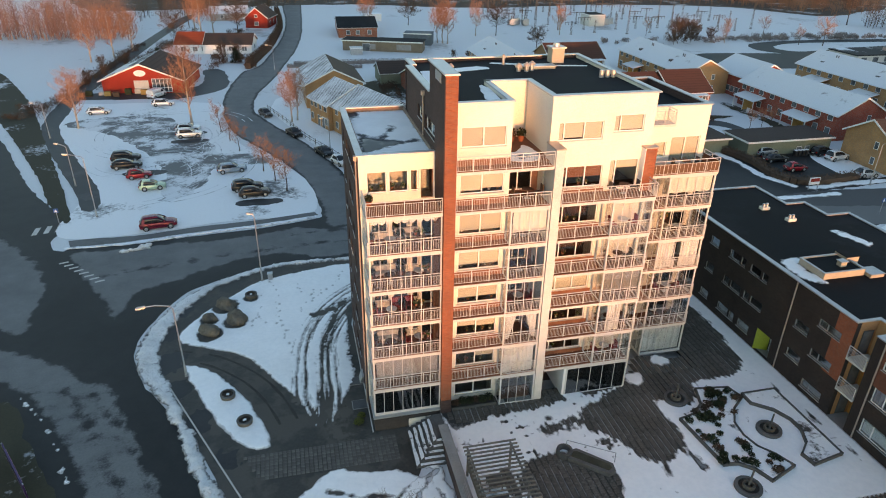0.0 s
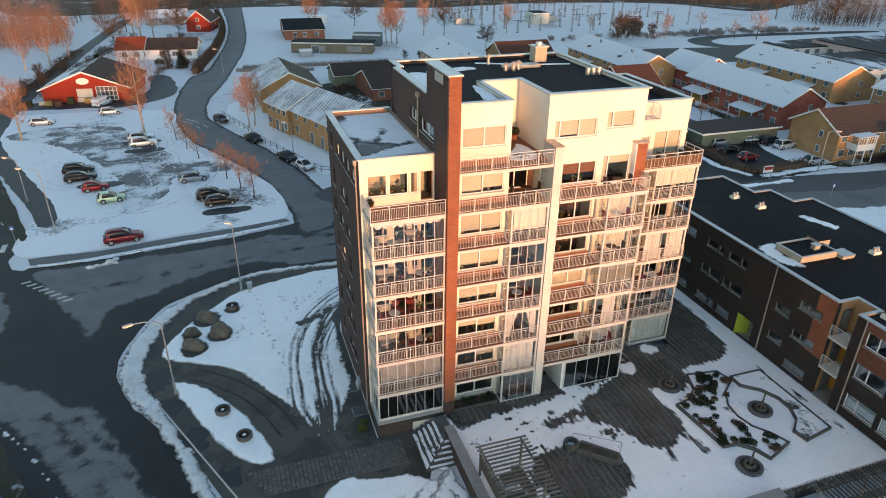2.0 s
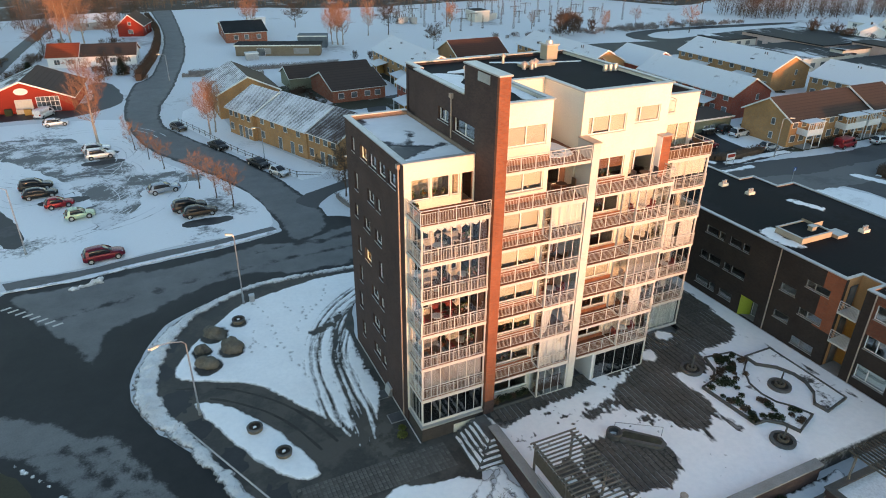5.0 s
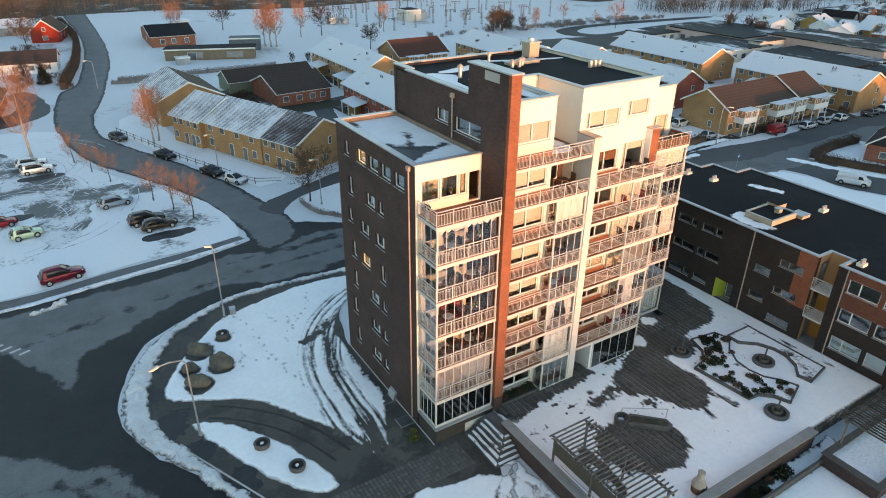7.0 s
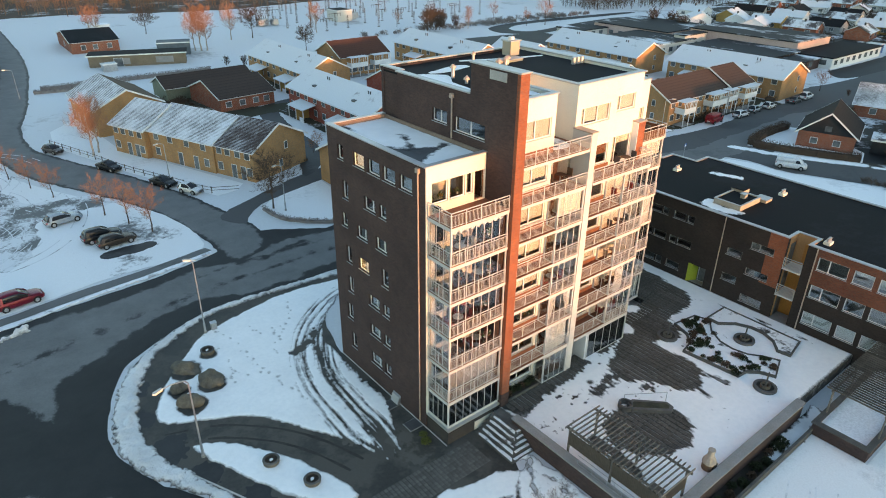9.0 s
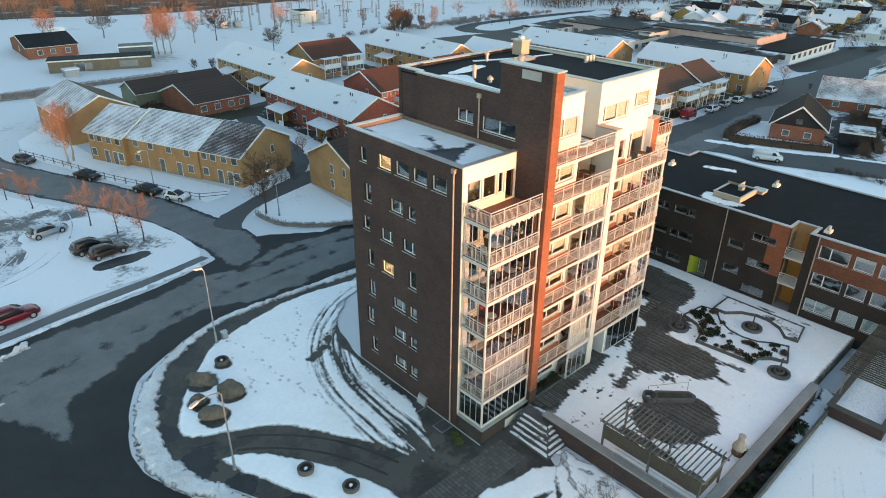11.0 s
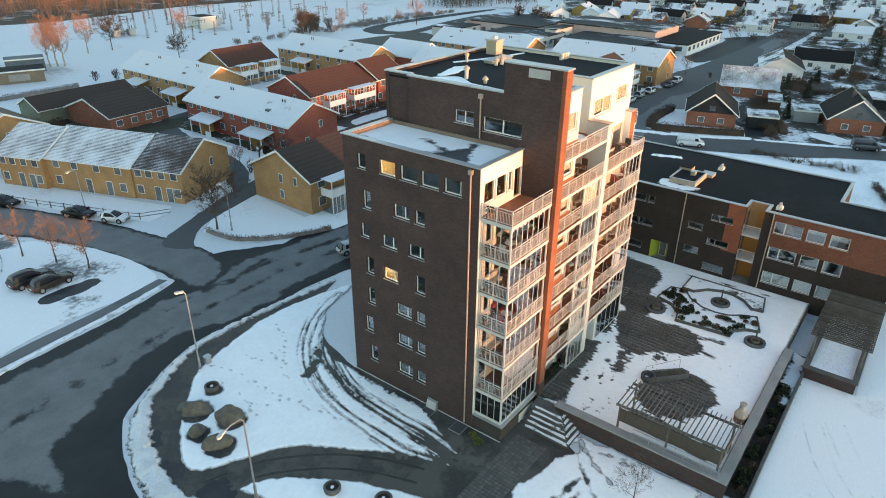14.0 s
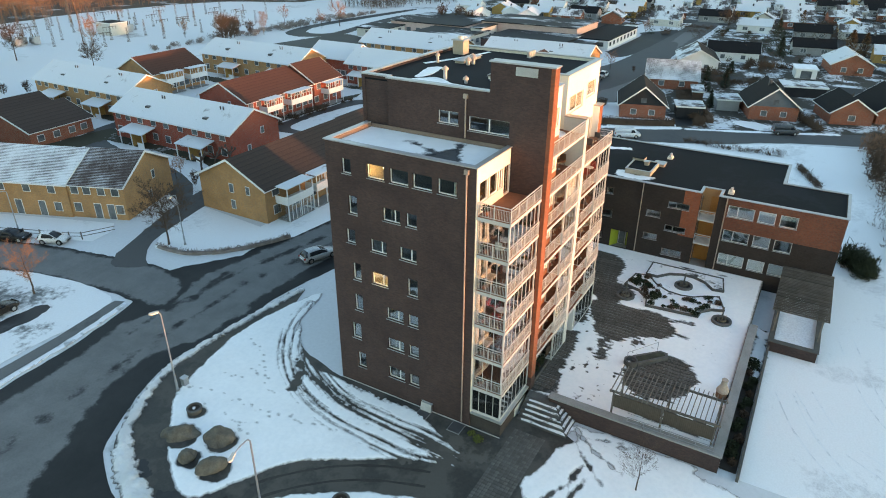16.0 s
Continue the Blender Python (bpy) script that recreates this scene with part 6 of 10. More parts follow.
def house(name, label, centre, turn, length, width, eave, rise, wall_mat, roof_mat, trim=None, gable_mat=None, front=(), back=(), gables=(), chimney=0, overhang=0.5, group="", base=0.0, plain=False):
    """A pitched house, ridge along its local x. front, back (y-, y+), gables: windows as (share along the wall, sill, width, height)."""
    trim = trim or white_paint
    h = thing(name, label, "house", group=group)
    L, W = length / 2, width / 2
    body = M()
    ring = [(-W, 0.0), (W, 0.0), (W, eave), (0, eave + rise), (-W, eave)]
    body.loft([[(-L, y, z) for y, z in ring], [(L, y, z) for y, z in ring]])
    part("wall", body, wall_mat, h)
    k = rise / W
    t = 0.18
    for side, nm in ((-1, "roof_slope"), (1, "roof_slope")):
        o = W + overhang
        z0 = eave - k * overhang
        pts = [(side * o, z0 + 0.02), (0, eave + rise + 0.02), (0, eave + rise + t + 0.04), (side * o, z0 + t)]
        if side > 0:
            pts = pts[::-1]
        r = M().loft([[(-L - 0.4, y, z) for y, z in pts], [(L + 0.4, y, z) for y, z in pts]])
        part(nm, r, roof_mat if not isinstance(roof_mat, tuple) else roof_mat[(side + 1) // 2], h)
        for e in (() if plain else (-1, 1)):
            x = e * (L + 0.42)
            q = [(side * o, z0 - 0.1), (0, eave + rise - 0.08), (0, eave + rise + t + 0.06), (side * o, z0 + t + 0.02)]
            part("barge_board", M().loft([[(x - 0.03, y, z) for y, z in q], [(x + 0.03, y, z) for y, z in q]]), trim, h)
        if not plain:
            part("gutter", M().tube((-L - 0.4, side * (o + 0.05), z0 + 0.02), (L + 0.4, side * (o + 0.05), z0 + 0.02), 0.06, n=6), trim, h)
    if gable_mat:
        for e in (-1, 1):
            x = e * (L + 0.02)
            part("gable", M().loft([[(x - 0.03, -W, eave), (x - 0.03, W, eave), (x - 0.03, 0, eave + rise)], [(x + 0.03, -W, eave), (x + 0.03, W, eave), (x + 0.03, 0, eave + rise)]]), gable_mat, h)
    for side, wins in ((-1, front), (1, back)):
        for u, z, w, hh in wins:
            x = -L + u * length
            y = side * W
            f = part("door" if z < 0.3 else "window", M().box(x - w / 2 - 0.08, y - 0.04, z - 0.08, x + w / 2 + 0.08, y + 0.04, z + hh + 0.08), trim, h)
            part("pane", M().box(x - w / 2, y - 0.06, z, x + w / 2, y + 0.06, z + hh) if w < 1.3 else M().box(x - w / 2, y - 0.06, z, x - 0.04, y + 0.06, z + hh).box(x + 0.04, y - 0.06, z, x + w / 2, y + 0.06, z + hh), far_glass, f)
    for e, wins in zip((-1, 1), gables if gables and isinstance(gables[0], list) else (gables, gables)):
        for u, z, w, hh in wins:
            y = -W + u * width
            x = e * L
            f = part("window", M().box(x - 0.04, y - w / 2 - 0.08, z - 0.08, x + 0.04, y + w / 2 + 0.08, z + hh + 0.08), trim, h)
            part("pane", M().box(x - 0.06, y - w / 2, z, x + 0.06, y + w / 2, z + hh), far_glass, f)
    for i in range(chimney):
        x = -L + length * (i + 0.6) / (chimney + 0.3)
        part("chimney", M().box(x - 0.3, 0.25, eave + rise * 0.75, x + 0.3, 0.85, eave + rise + 0.75), dark_frame, h)
    h.matrix_basis = pose(centre[0], centre[1], base, 0, 0, turn)
    return h


two_rows = [(u, z, 1.2, 1.2) for u in (0.06, 0.17, 0.28, 0.4, 0.52, 0.63, 0.75, 0.86, 0.95) for z in (0.95, 3.6)]
g2 = [(0.35, 0.9, 0.7, 1.1), (0.35, 3.5, 0.7, 1.1)]

# ochre row houses by the winding road: three staggered units
axis_a = math.degrees(math.atan2(-28.7, 11.2))
da, na = Vector((math.cos(radians(axis_a)), math.sin(radians(axis_a)))), Vector((-math.sin(radians(axis_a)), math.cos(radians(axis_a))))
p0 = Vector((3.9, 131.0))
unit = [(u, z, 1.0, 1.1) for u in (0.12, 0.34, 0.6, 0.85) for z in (3.5,)] + [(0.12, 0.9, 1.0, 1.2), (0.48, 0.05, 0.95, 2.1), (0.72, 0.05, 0.95, 2.1), (0.88, 0.9, 1.0, 1.2)]
for a, b, off in ((0, 8.2, 0.0), (8.2, 23.3, 0.9), (23.3, 31.5, 1.2)):
    c = p0 + da * (a + b) / 2 + na * (5.9 + off)
    house("row_house", "ochre brick row house with snow-dusted tiles", c, axis_a, b - a, 11.8, 5.0, 2.9, ochre_brick, roof_thin if a > 20 else roof_dusted, front=unit, back=unit, gables=[(0.5, 1.0, 0.6, 1.1), (0.62, 3.6, 0.6, 1.1)], group="ochre row houses")
house("row_house", "ochre brick house with snow-dusted tiles", (9.3, 149.5), 92, 17, 12.2, 5.0, 2.9, ochre_brick, (roof_brown, roof_dusted), front=unit, back=unit, gables=[(0.5, 3.8, 0.6, 1.0)], group="ochre row houses")
house("row_house", "ochre brick row house with brown tiles and glazed balconies", (42, 91.1), 0, 33.5, 12.3, 5.0, 3.0, ochre_brick, roof_brown, front=two_rows, back=two_rows, gables=[(0.25, 3.6, 0.6, 1.1), (0.5, 1.0, 0.7, 1.2), (0.5, 3.4, 0.7, 1.2)], group="ochre row houses")
house("row_house", "red brick row house under a snow-covered roof", (46.4, 122.8), 90, 30.5, 11.4, 5.0, 2.9, row_brick, roof_snow, front=two_rows, back=two_rows, gables=[(0.35, 3.4, 0.7, 1.1), (0.65, 1.0, 0.7, 1.1)], chimney=0, group="red row houses")
house("row_house", "ochre row house under a snow-covered roof", (54.8, 161.5), 90, 31, 11.6, 5.0, 2.9, ochre_brick, roof_snow, front=two_rows, back=two_rows, gables=g2, group="ochre row houses")
house("row_house", "ochre row house with brown tiles", (72.5, 164), 0, 14.5, 12, 5.0, 3.0, ochre_brick, (roof_red, roof_brown), front=two_rows[::2], back=two_rows[::2], gables=g2, group="ochre row houses")
house("row_house", "ochre row house under a snow-covered roof", (96, 153.5), 90, 33, 11.5, 5.0, 2.9, ochre_brick, roof_snow, front=two_rows, back=two_rows, gables=g2, group="ochre row houses")
house("row_house", "red brick row house with red-brown tiles", (67, 127), 0, 19.5, 13.0, 5.0, 3.0, row_brick, roof_red, front=two_rows, back=two_rows, gables=g2, group="red row houses")
house("row_house", "red brick row house with red-brown tiles", (81.3, 126), 0, 9, 12.0, 5.3, 3.2, row_brick, roof_red, front=two_rows[::3], back=two_rows[::3], gables=g2, group="red row houses")
house("row_house", "red brick row house under a snow-covered roof", (104.5, 114.0), 90, 29, 10.8, 5.0, 2.9, row_brick, roof_snow, front=two_rows, back=two_rows, gables=g2, group="red row houses")
house("row_house", "red brick row house set back under a snow-covered roof", (107.5, 136.5), 90, 13.5, 10.8, 5.0, 2.9, row_brick, roof_snow, front=two_rows[::2], back=two_rows[::2], gables=g2, group="red row houses")
house("bungalow", "low red brick house with a brown tiled roof", (33.6, 151.6), 4, 12.5, 14.6, 2.9, 2.5, house_brick, roof_brown, front=[(u, 0.9, 1.2, 1.1) for u in (0.15, 0.4, 0.65, 0.85)], back=[(u, 0.9, 1.2, 1.1) for u in (0.2, 0.5, 0.8)])
house("row_house", "ochre row house with brown tiles and white balconies", (104.5, 86.6), 0, 21, 10.5, 5.0, 2.9, ochre_brick, (roof_brown, roof_brown), front=two_rows, back=two_rows, gables=g2, group="ochre row houses")
house("row_house", "ochre row house with brown tiles and white balconies", (119.5, 86.2), 0, 9, 11, 5.2, 3.0, ochre_brick, (roof_brown, roof_brown), front=two_rows[::3], back=two_rows[::3], gables=g2, group="ochre row houses")
house("row_house", "ochre row house under a snow-covered roof", (138, 92.5), 92, 29, 13, 5.0, 2.9, ochre_brick, roof_snow, front=two_rows, back=two_rows, gables=g2, group="ochre row houses")
house("row_house", "ochre row house under a snow-covered roof", (133, 129), 90, 31, 12.5, 5.0, 2.9, ochre_brick, roof_snow, front=two_rows, back=two_rows, gables=g2, group="ochre row houses")

# ---- courtyard ----
def inside(poly, x, y):
    hit = False
    for (x0, y0), (x1, y1) in zip(poly, poly[1:] + poly[:1]):
        if (y0 > y) != (y1 > y) and x < x0 + (y - y0) * (x1 - x0) / (y1 - y0):
            hit = not hit
    return hit


def spans(poly, x):
    ys = sorted(y0 + (x - x0) * (y1 - y0) / (x1 - x0) for (x0, y0), (x1, y1) in zip(poly, poly[1:] + poly[:1]) if (x0 > x) != (x1 > x))
    return list(zip(ys[::2], ys[1::2]))


def bed(label, pts, seed):
    """A planting bed: dark timber edging round soil with snow on it."""
    b = thing("planting_bed", label, "planting bed", (pts[0][0], pts[0][1], YARD), group="courtyard beds")
    part("fill", M().prism(pts, YARD, YARD + 0.3), bed_snow, b)
    m = M()
    for (x0, y0), (x1, y1) in zip(pts, pts[1:] + pts[:1]):
        d = Vector((x1 - x0, y1 - y0)).normalized() * 0.07
        q = [(x0 - d.x - d.y, y0 - d.y + d.x), (x0 - d.x + d.y, y0 - d.y - d.x), (x1 + d.x + d.y, y1 + d.y - d.x), (x1 + d.x - d.y, y1 + d.y + d.x)]
        m.prism(q, YARD, YARD + 0.38)
    part("edging", m, brown_edge, b, "dark timber edging")
    return b


bed_snow = patchy("bed_snow", (0.07, 0.062, 0.055), (0.88, 0.885, 0.89), 0.5, 2.4, 0.585, 0.85, 0.8, 0.5)
brown_edge = surface("dark_edging", (0.075, 0.071, 0.065), (0.13, 0.123, 0.112), 0.8, coarse=1.0, fine=10, bump=0.3)
bed_west = [(28.1, 34.9), (29.6, 35.2), (30.8, 36.3), (31.4, 38.0), (34.2, 37.6), (34.6, 36.2), (33.1, 35.1), (32.1, 33.6), (31.9, 32.2), (32.2, 30.9), (33.0, 29.9), (33.6, 28.6), (31.1, 27.7), (30.6, 28.9), (29.7, 29.7), (28.6, 29.8)]
bed_east = [(34.9, 36.6), (38.0, 36.6), (38.0, 28.9), (35.2, 28.4), (35.0, 29.5), (36.2, 30.5), (36.8, 31.8), (36.8, 33.0), (36.2, 34.3), (34.9, 35.4)]
bed("planting bed with shrubs and snow", bed_west, 1)
bed("planting bed covered with thin snow", bed_east, 2)


def bush_mesh(seed, r, h, n, leaf):
    rnd, m = random.Random(seed), M()
    for i in range(n):
        a, u, v = rnd.uniform(0, 6.283), rnd.random() ** 0.5, rnd.random()
        p = Vector((r * u * math.cos(a), r * u * math.sin(a), h * v * (1 - 0.5 * u)))
        d = Vector((rnd.gauss(0, 1), rnd.gauss(0, 1), rnd.gauss(0.4, 0.8))).normalized() * leaf
        s = d.cross(Vector((rnd.gauss(0, 1), rnd.gauss(0, 1), rnd.gauss(0, 1)))).normalized() * leaf * 0.5
        m.face(p, p + 0.5 * d + s, p + d, p + 0.5 * d - s)
    for i in range(5):
        a = rnd.uniform(0, 6.283)
        m.spike((0, 0, 0), (r * 0.6 * math.cos(a), r * 0.6 * math.sin(a), h * 0.8), 0.02)
    return m


rnd = random.Random(5)
bush_meshes = [bush_mesh(i, 0.40, 0.52, 230, 0.13).mesh("shrub") for i in range(3)]
spots = [(28.6 + rnd.uniform(0, 5.4), 28.0 + rnd.uniform(0, 9.6)) for i in range(260)]
spots = [p for p in spots if inside(bed_west, *p) and (p[1] > 35.6 or p[0] < 29.9 or rnd.random() < 0.4)][:52]
for i, p in enumerate(spots):
    s = part("shrub", bush_meshes[i % 3], evergreen if i % 5 else brown_twig)
    s.location = (p[0], p[1], YARD + 0.28)
    s.rotation_euler[2] = rnd.uniform(0, 6)
    k = rnd.uniform(0.5, 1.1)
    s.scale = (k, k, k)
    tagged(s, "low dark evergreen shrub in the planting bed", "shrub", "courtyard shrubs")


def ring_wall(m, c, z0, z1, r_out, r_in, n=24):
    """An open round wall, thick, with a flat rim."""
    rings = []
    for r, z in ((r_out, z0), (r_out * 1.03, z0 + 0.6 * (z1 - z0)), (r_out, z1), (r_in, z1), (r_in * 0.95, z0 + 0.1)):
        rings.append([(c[0] + r * math.cos(6.2832 * i / n), c[1] + r * math.sin(6.2832 * i / n), z) for i in range(n)])
    return m.loft(rings, False)


def round_fountain(x, y):
    b = thing("round_planter", "round stone planter with an upright post, bare in winter", "planter", (x, y, YARD), group="courtyard planters")
    part("rim", ring_wall(M(), (x, y), YARD, YARD + 0.35, 0.95, 0.72), paving, b, smooth=False)
    part("soil", M().tube((x, y, YARD + 0.02), (x, y, YARD + 0.24), 0.75, 0.7, 20), soil, b)
    part("bowl", ring_wall(M(), (x, y), YARD + 0.2, YARD + 0.5, 0.42, 0.3, 16), granite, b)
    part("post", M().tube((x, y, YARD + 0.2), (x + 0.06, y, YARD + 1.75), 0.09, 0.06, 8), brown_edge, b)
    m, r = M(), random.Random(int(x * 10))
    for i in range(26):
        a = r.uniform(0, 6.28)
        m.spike((x + 0.3 * math.cos(a), y + 0.3 * math.sin(a), YARD + 0.25), (x + r.uniform(0.3, 0.7) * math.cos(a), y + r.uniform(0.3, 0.7) * math.sin(a), YARD + r.uniform(0.4, 0.9)), 0.02)
    part("dry_stems", m, brown_twig, b)


for q in ((29.1, 37.3), (34.35, 32.4), (29.05, 27.6)):
    round_fountain(*q)

# retaining walls and their cappings
rw = thing("retaining_wall", "dark brick retaining wall round the courtyard", "wall", (9.3, 24.6, 0), kind="structure")
part("wall_run", M().box(9.05, 24.4, 0, 9.6, 37.9, 1.55).box(9.6, 24.4, 0, 29.2, 24.95, 1.55), dark_brick, rw)
part("capping", M().box(8.95, 24.3, 1.55, 9.7, 38.0, 1.68).box(9.7, 24.3, 1.55, 29.3, 25.05, 1.68), concrete, rw)
railing(rw, [(9.3, 31.5), (9.3, 25.0)], 1.62, 0.5, 3.0, steel)
part("inner_lining", M().box(9.7, 25.051, 1.1, 29.2, 25.1, 1.6), brown_wood, rw)

# corner steps up to the courtyard
step_snow = patchy("trodden_step_snow", (0.06, 0.056, 0.052), (0.86, 0.87, 0.88), 0.9, 5.0, 0.56, 0.8, 0.8, 0.4)
steps = thing("entrance_steps", "concrete corner steps with snow lying on the treads", "stairs", (6, 36, 0), kind="structure")
for i in range(5):
    x0, y0, z1 = 6.75 + 0.39 * i, 35.5 + 0.34 * i, 0.22 * (i + 1)
    part("step", M().box(x0, y0, 0, 9.04, 39.78, z1), paving, steps)
    part("snow_cover", M().prism(curve_through([(x0 + 0.04, y0 + 0.06), (x0 + 0.3, y0 + 0.3), (x0 + 0.31, 36.8), (x0 + 0.26, 38.0), (x0 + 0.3, 39.0), (x0 + 0.22, 39.5), (x0 + 0.05, 39.4), (x0 + 0.07, 37.6)], 0.3, True, 0.05, i + 60), z1 - 0.02, z1 + 0.03), step_snow, steps)
    part("snow_cover", M().prism(curve_through([(x0 + 0.34, y0 + 0.05), (x0 + 0.9, y0 + 0.06), (9.0, y0 + 0.05), (8.98, y0 + 0.24), (x0 + 0.8, y0 + 0.27), (x0 + 0.36, y0 + 0.25)], 0.3, True, 0.04, i + 70), z1 - 0.02, z1 + 0.03), step_snow, steps)
part("landing", M().box(8.75, 37.2, 1.1, 9.6, 39.85, 1.165), paving, steps)
solid("plinth_panel", M().box(7.0, 40.07, 0.05, 9.2, 40.118, 0.86), cream, "cream panel on the tower plinth beside the steps", kind="structure")
solid("wall_foot", M().box(4.06, 40.05, 0.0, 4.147, 55.7, 0.07), slab_edge, "pale flashing strip at the foot of the wall", kind="structure")

pale_timber = ribbed("pale_fence_boards", (0.090, 0.072, 0.058), SNOW_TONE, 0.14, 1, 0.0, 0.85)
# pergola with benches below
pg = thing("pergola", "grey timber pergola with open slatted roof", "pergola", (9.8, 25.2, YARD))
for x in (9.95, 13.1):
    for y in (25.3, 29.1, 32.95):
        part("post", M().box(x - 0.07, y - 0.07, YARD, x + 0.07, y + 0.07, 3.5), grey_wood, pg)
    part("beam", M().box(x - 0.05, 24.9, 3.5, x + 0.05, 33.3, 3.68), grey_wood, pg)
for i in range(24):
    y = 25.0 + i * 0.355
    part("slat", M().box(9.6, y - 0.03, 3.68, 13.5, y + 0.03, 3.82), grey_wood, pg)
for y0, y1 in ((25.3, 29.0), (29.2, 32.9)):
    part("side_panel", M().box(9.86, y0, YARD + 1.1, 9.92, y1, YARD + 2.3), pale_timber, pg)
part("side_panel", M().box(10.03, 25.2, YARD + 1.1, 13.0, 25.26, YARD + 2.0), pale_timber, pg)
for y in (26.5, 29.8, 31.6):
    t = thing("garden_table", "weathered wooden garden table under the pergola", "table", (11.5, y, YARD), group="pergola tables")
    part("tabletop", M().box(11.0, y - 0.5, YARD + 0.68, 12.1, y + 0.5, YARD + 0.74), brown_edge, t)
    for dx in (-0.4, 0.5):
        for dy in (-0.4, 0.4):
            part("leg", M().box(11.5 + dx - 0.04, y + dy - 0.04, YARD, 11.5 + dx + 0.04, y + dy + 0.04, YARD + 0.68), brown_edge, t)

# long trough, garden stove, shelter
moss = surface("mossy_soil", (0.035, 0.036, 0.026), (0.085, 0.082, 0.058), 0.95, coarse=1.5, fine=9, bump=0.5)
tr = thing("stone_trough", "long grey stone trough with a round drum at one end", "planter", (18.6, 32.3, YARD))
part("basin", M().prism([(17.9, 33.5), (17.6, 32.8), (19.9, 30.7), (20.5, 30.9), (20.6, 31.6), (18.6, 33.6)], YARD, YARD + 0.36), paving, tr)
part("filling", M().prism([(18.0, 33.3), (17.9, 32.9), (20.0, 31.0), (20.35, 31.2), (20.3, 31.6), (18.5, 33.3)], YARD + 0.3, YARD + 0.38), moss, tr)
part("drum", ring_wall(M(), (17.6, 33.5), YARD, YARD + 0.55, 0.6, 0.45), paving, tr)
part("handrail", M().tube((17.9, 33.9, YARD), (17.9, 33.9, YARD + 1.0), 0.03).tube((17.9, 33.9, YARD + 1.0), (20.9, 31.9, YARD + 1.0), 0.03).tube((20.9, 31.9, YARD), (20.9, 31.9, YARD + 1.0), 0.03), steel, tr)
clay = surface("fired_clay", (0.16, 0.085, 0.055), (0.24, 0.13, 0.085), 0.9, coarse=1.5, fine=9, bump=0.2)
peach_stove = surface("sooty_plaster", (0.34, 0.27, 0.22), (0.50, 0.42, 0.35), 0.9, coarse=1.5, fine=9, bump=0.2)
gs = thing("garden_stove", "tapering garden stove with a pale plastered chimney on a brown base", "stove", (16.9, 25.6, YARD))
def stove_ring(r, z):
    return [(16.9 + r * math.cos(0.5236 * i), 25.6 + r * math.sin(0.5236 * i), YARD + z) for i in range(12)]


part("base", M().loft([stove_ring(r, z) for r, z in ((0.46, 0), (0.48, 0.4), (0.46, 0.72))]), clay, gs, "brown clay base")
part("body", M().loft([stove_ring(r, z) for r, z in ((0.52, 0.70), (0.52, 0.78), (0.47, 0.95), (0.27, 1.3), (0.22, 1.75), (0.27, 1.8), (0.27, 1.88))]), peach_stove, gs, "pale plastered hood and chimney")
part("mouth", M().box(16.65, 25.08, YARD + 0.35, 17.15, 25.2, YARD + 0.8), black_rubber, gs)

shelter_wood = surface("dark_weathered_boards", (0.075, 0.066, 0.055), (0.13, 0.115, 0.098), 0.85, coarse=1.0, fine=10, bump=0.3, random_tone=0.3)
sh = thing("garden_shelter", "timber shelter with a slatted roof on a brick base", "shelter", (28, 19, 0))
part("base", M().box(28.1, 18.9, 0, 28.5, 23.1, 1.05).box(28.5, 18.9, 0, 40.2, 19.2, 1.05).box(28.5, 22.8, 0, 40.2, 23.1, 1.05), dark_brick, sh)
part("floor", M().box(28.5, 19.2, 0, 40.2, 22.8, 0.75), snow, sh)
part("capping", M().box(28.0, 18.8, 1.05, 28.6, 23.2, 1.13).box(28.6, 18.8, 1.05, 40.2, 19.3, 1.13).box(28.6, 22.7, 1.05, 40.2, 23.2, 1.13), brown_edge, sh)
for x in (30.2, 34.5, 39.8):
    for y in (19.05, 22.95):
        part("post", M().box(x - 0.06, y - 0.06, 1.13, x + 0.06, y + 0.06, 3.35), grey_wood, sh)
for y in (19.05, 22.95):
    part("beam", M().box(29.8, y - 0.06, 3.35, 40.1, y + 0.06, 3.5), grey_wood, sh)
for i in range(31):
    x = 29.95 + i * 0.335
    part("roof_slat", M().box(x - 0.028, 18.55, 3.5, x + 0.028, 23.45, 3.64), shelter_wood, sh)

# narrow trench with plants and a timber edge south of the courtyard
solid("trench_path", M().box(9.7, 23.15, 0.0, 31.5, 24.39, 0.06), soil, "bare soil strip below the wall", kind="structure")
solid("timber_edge", M().box(8.9, 22.9, 0, 28.05, 23.1, 0.6), brown_edge, "low dark timber edge along the snow", kind="structure")
for i in range(0, 30, 2):
    s = part("shrub", bush_meshes[i % 3], evergreen if i % 2 else brown_twig)
    s.location = (10.5 + i * 0.52 + rnd.uniform(-0.2, 0.2), 23.75 + rnd.uniform(-0.25, 0.25), 0.04)
    k = rnd.uniform(0.7, 1.3)
    s.scale = (k, k, k * 1.2)
    tagged(s, "small dark shrub below the retaining wall", "shrub", "trench shrubs")

cover("trench_snow", "snow lying in the strip below the wall", [(22.5, 23.4), (31.3, 23.2), (31.3, 24.2), (24.5, 24.2)], 0.15, 0.062, 0.06, lawn_melt, 0.5, 0.9, 181, 0.2, soft=0.12)
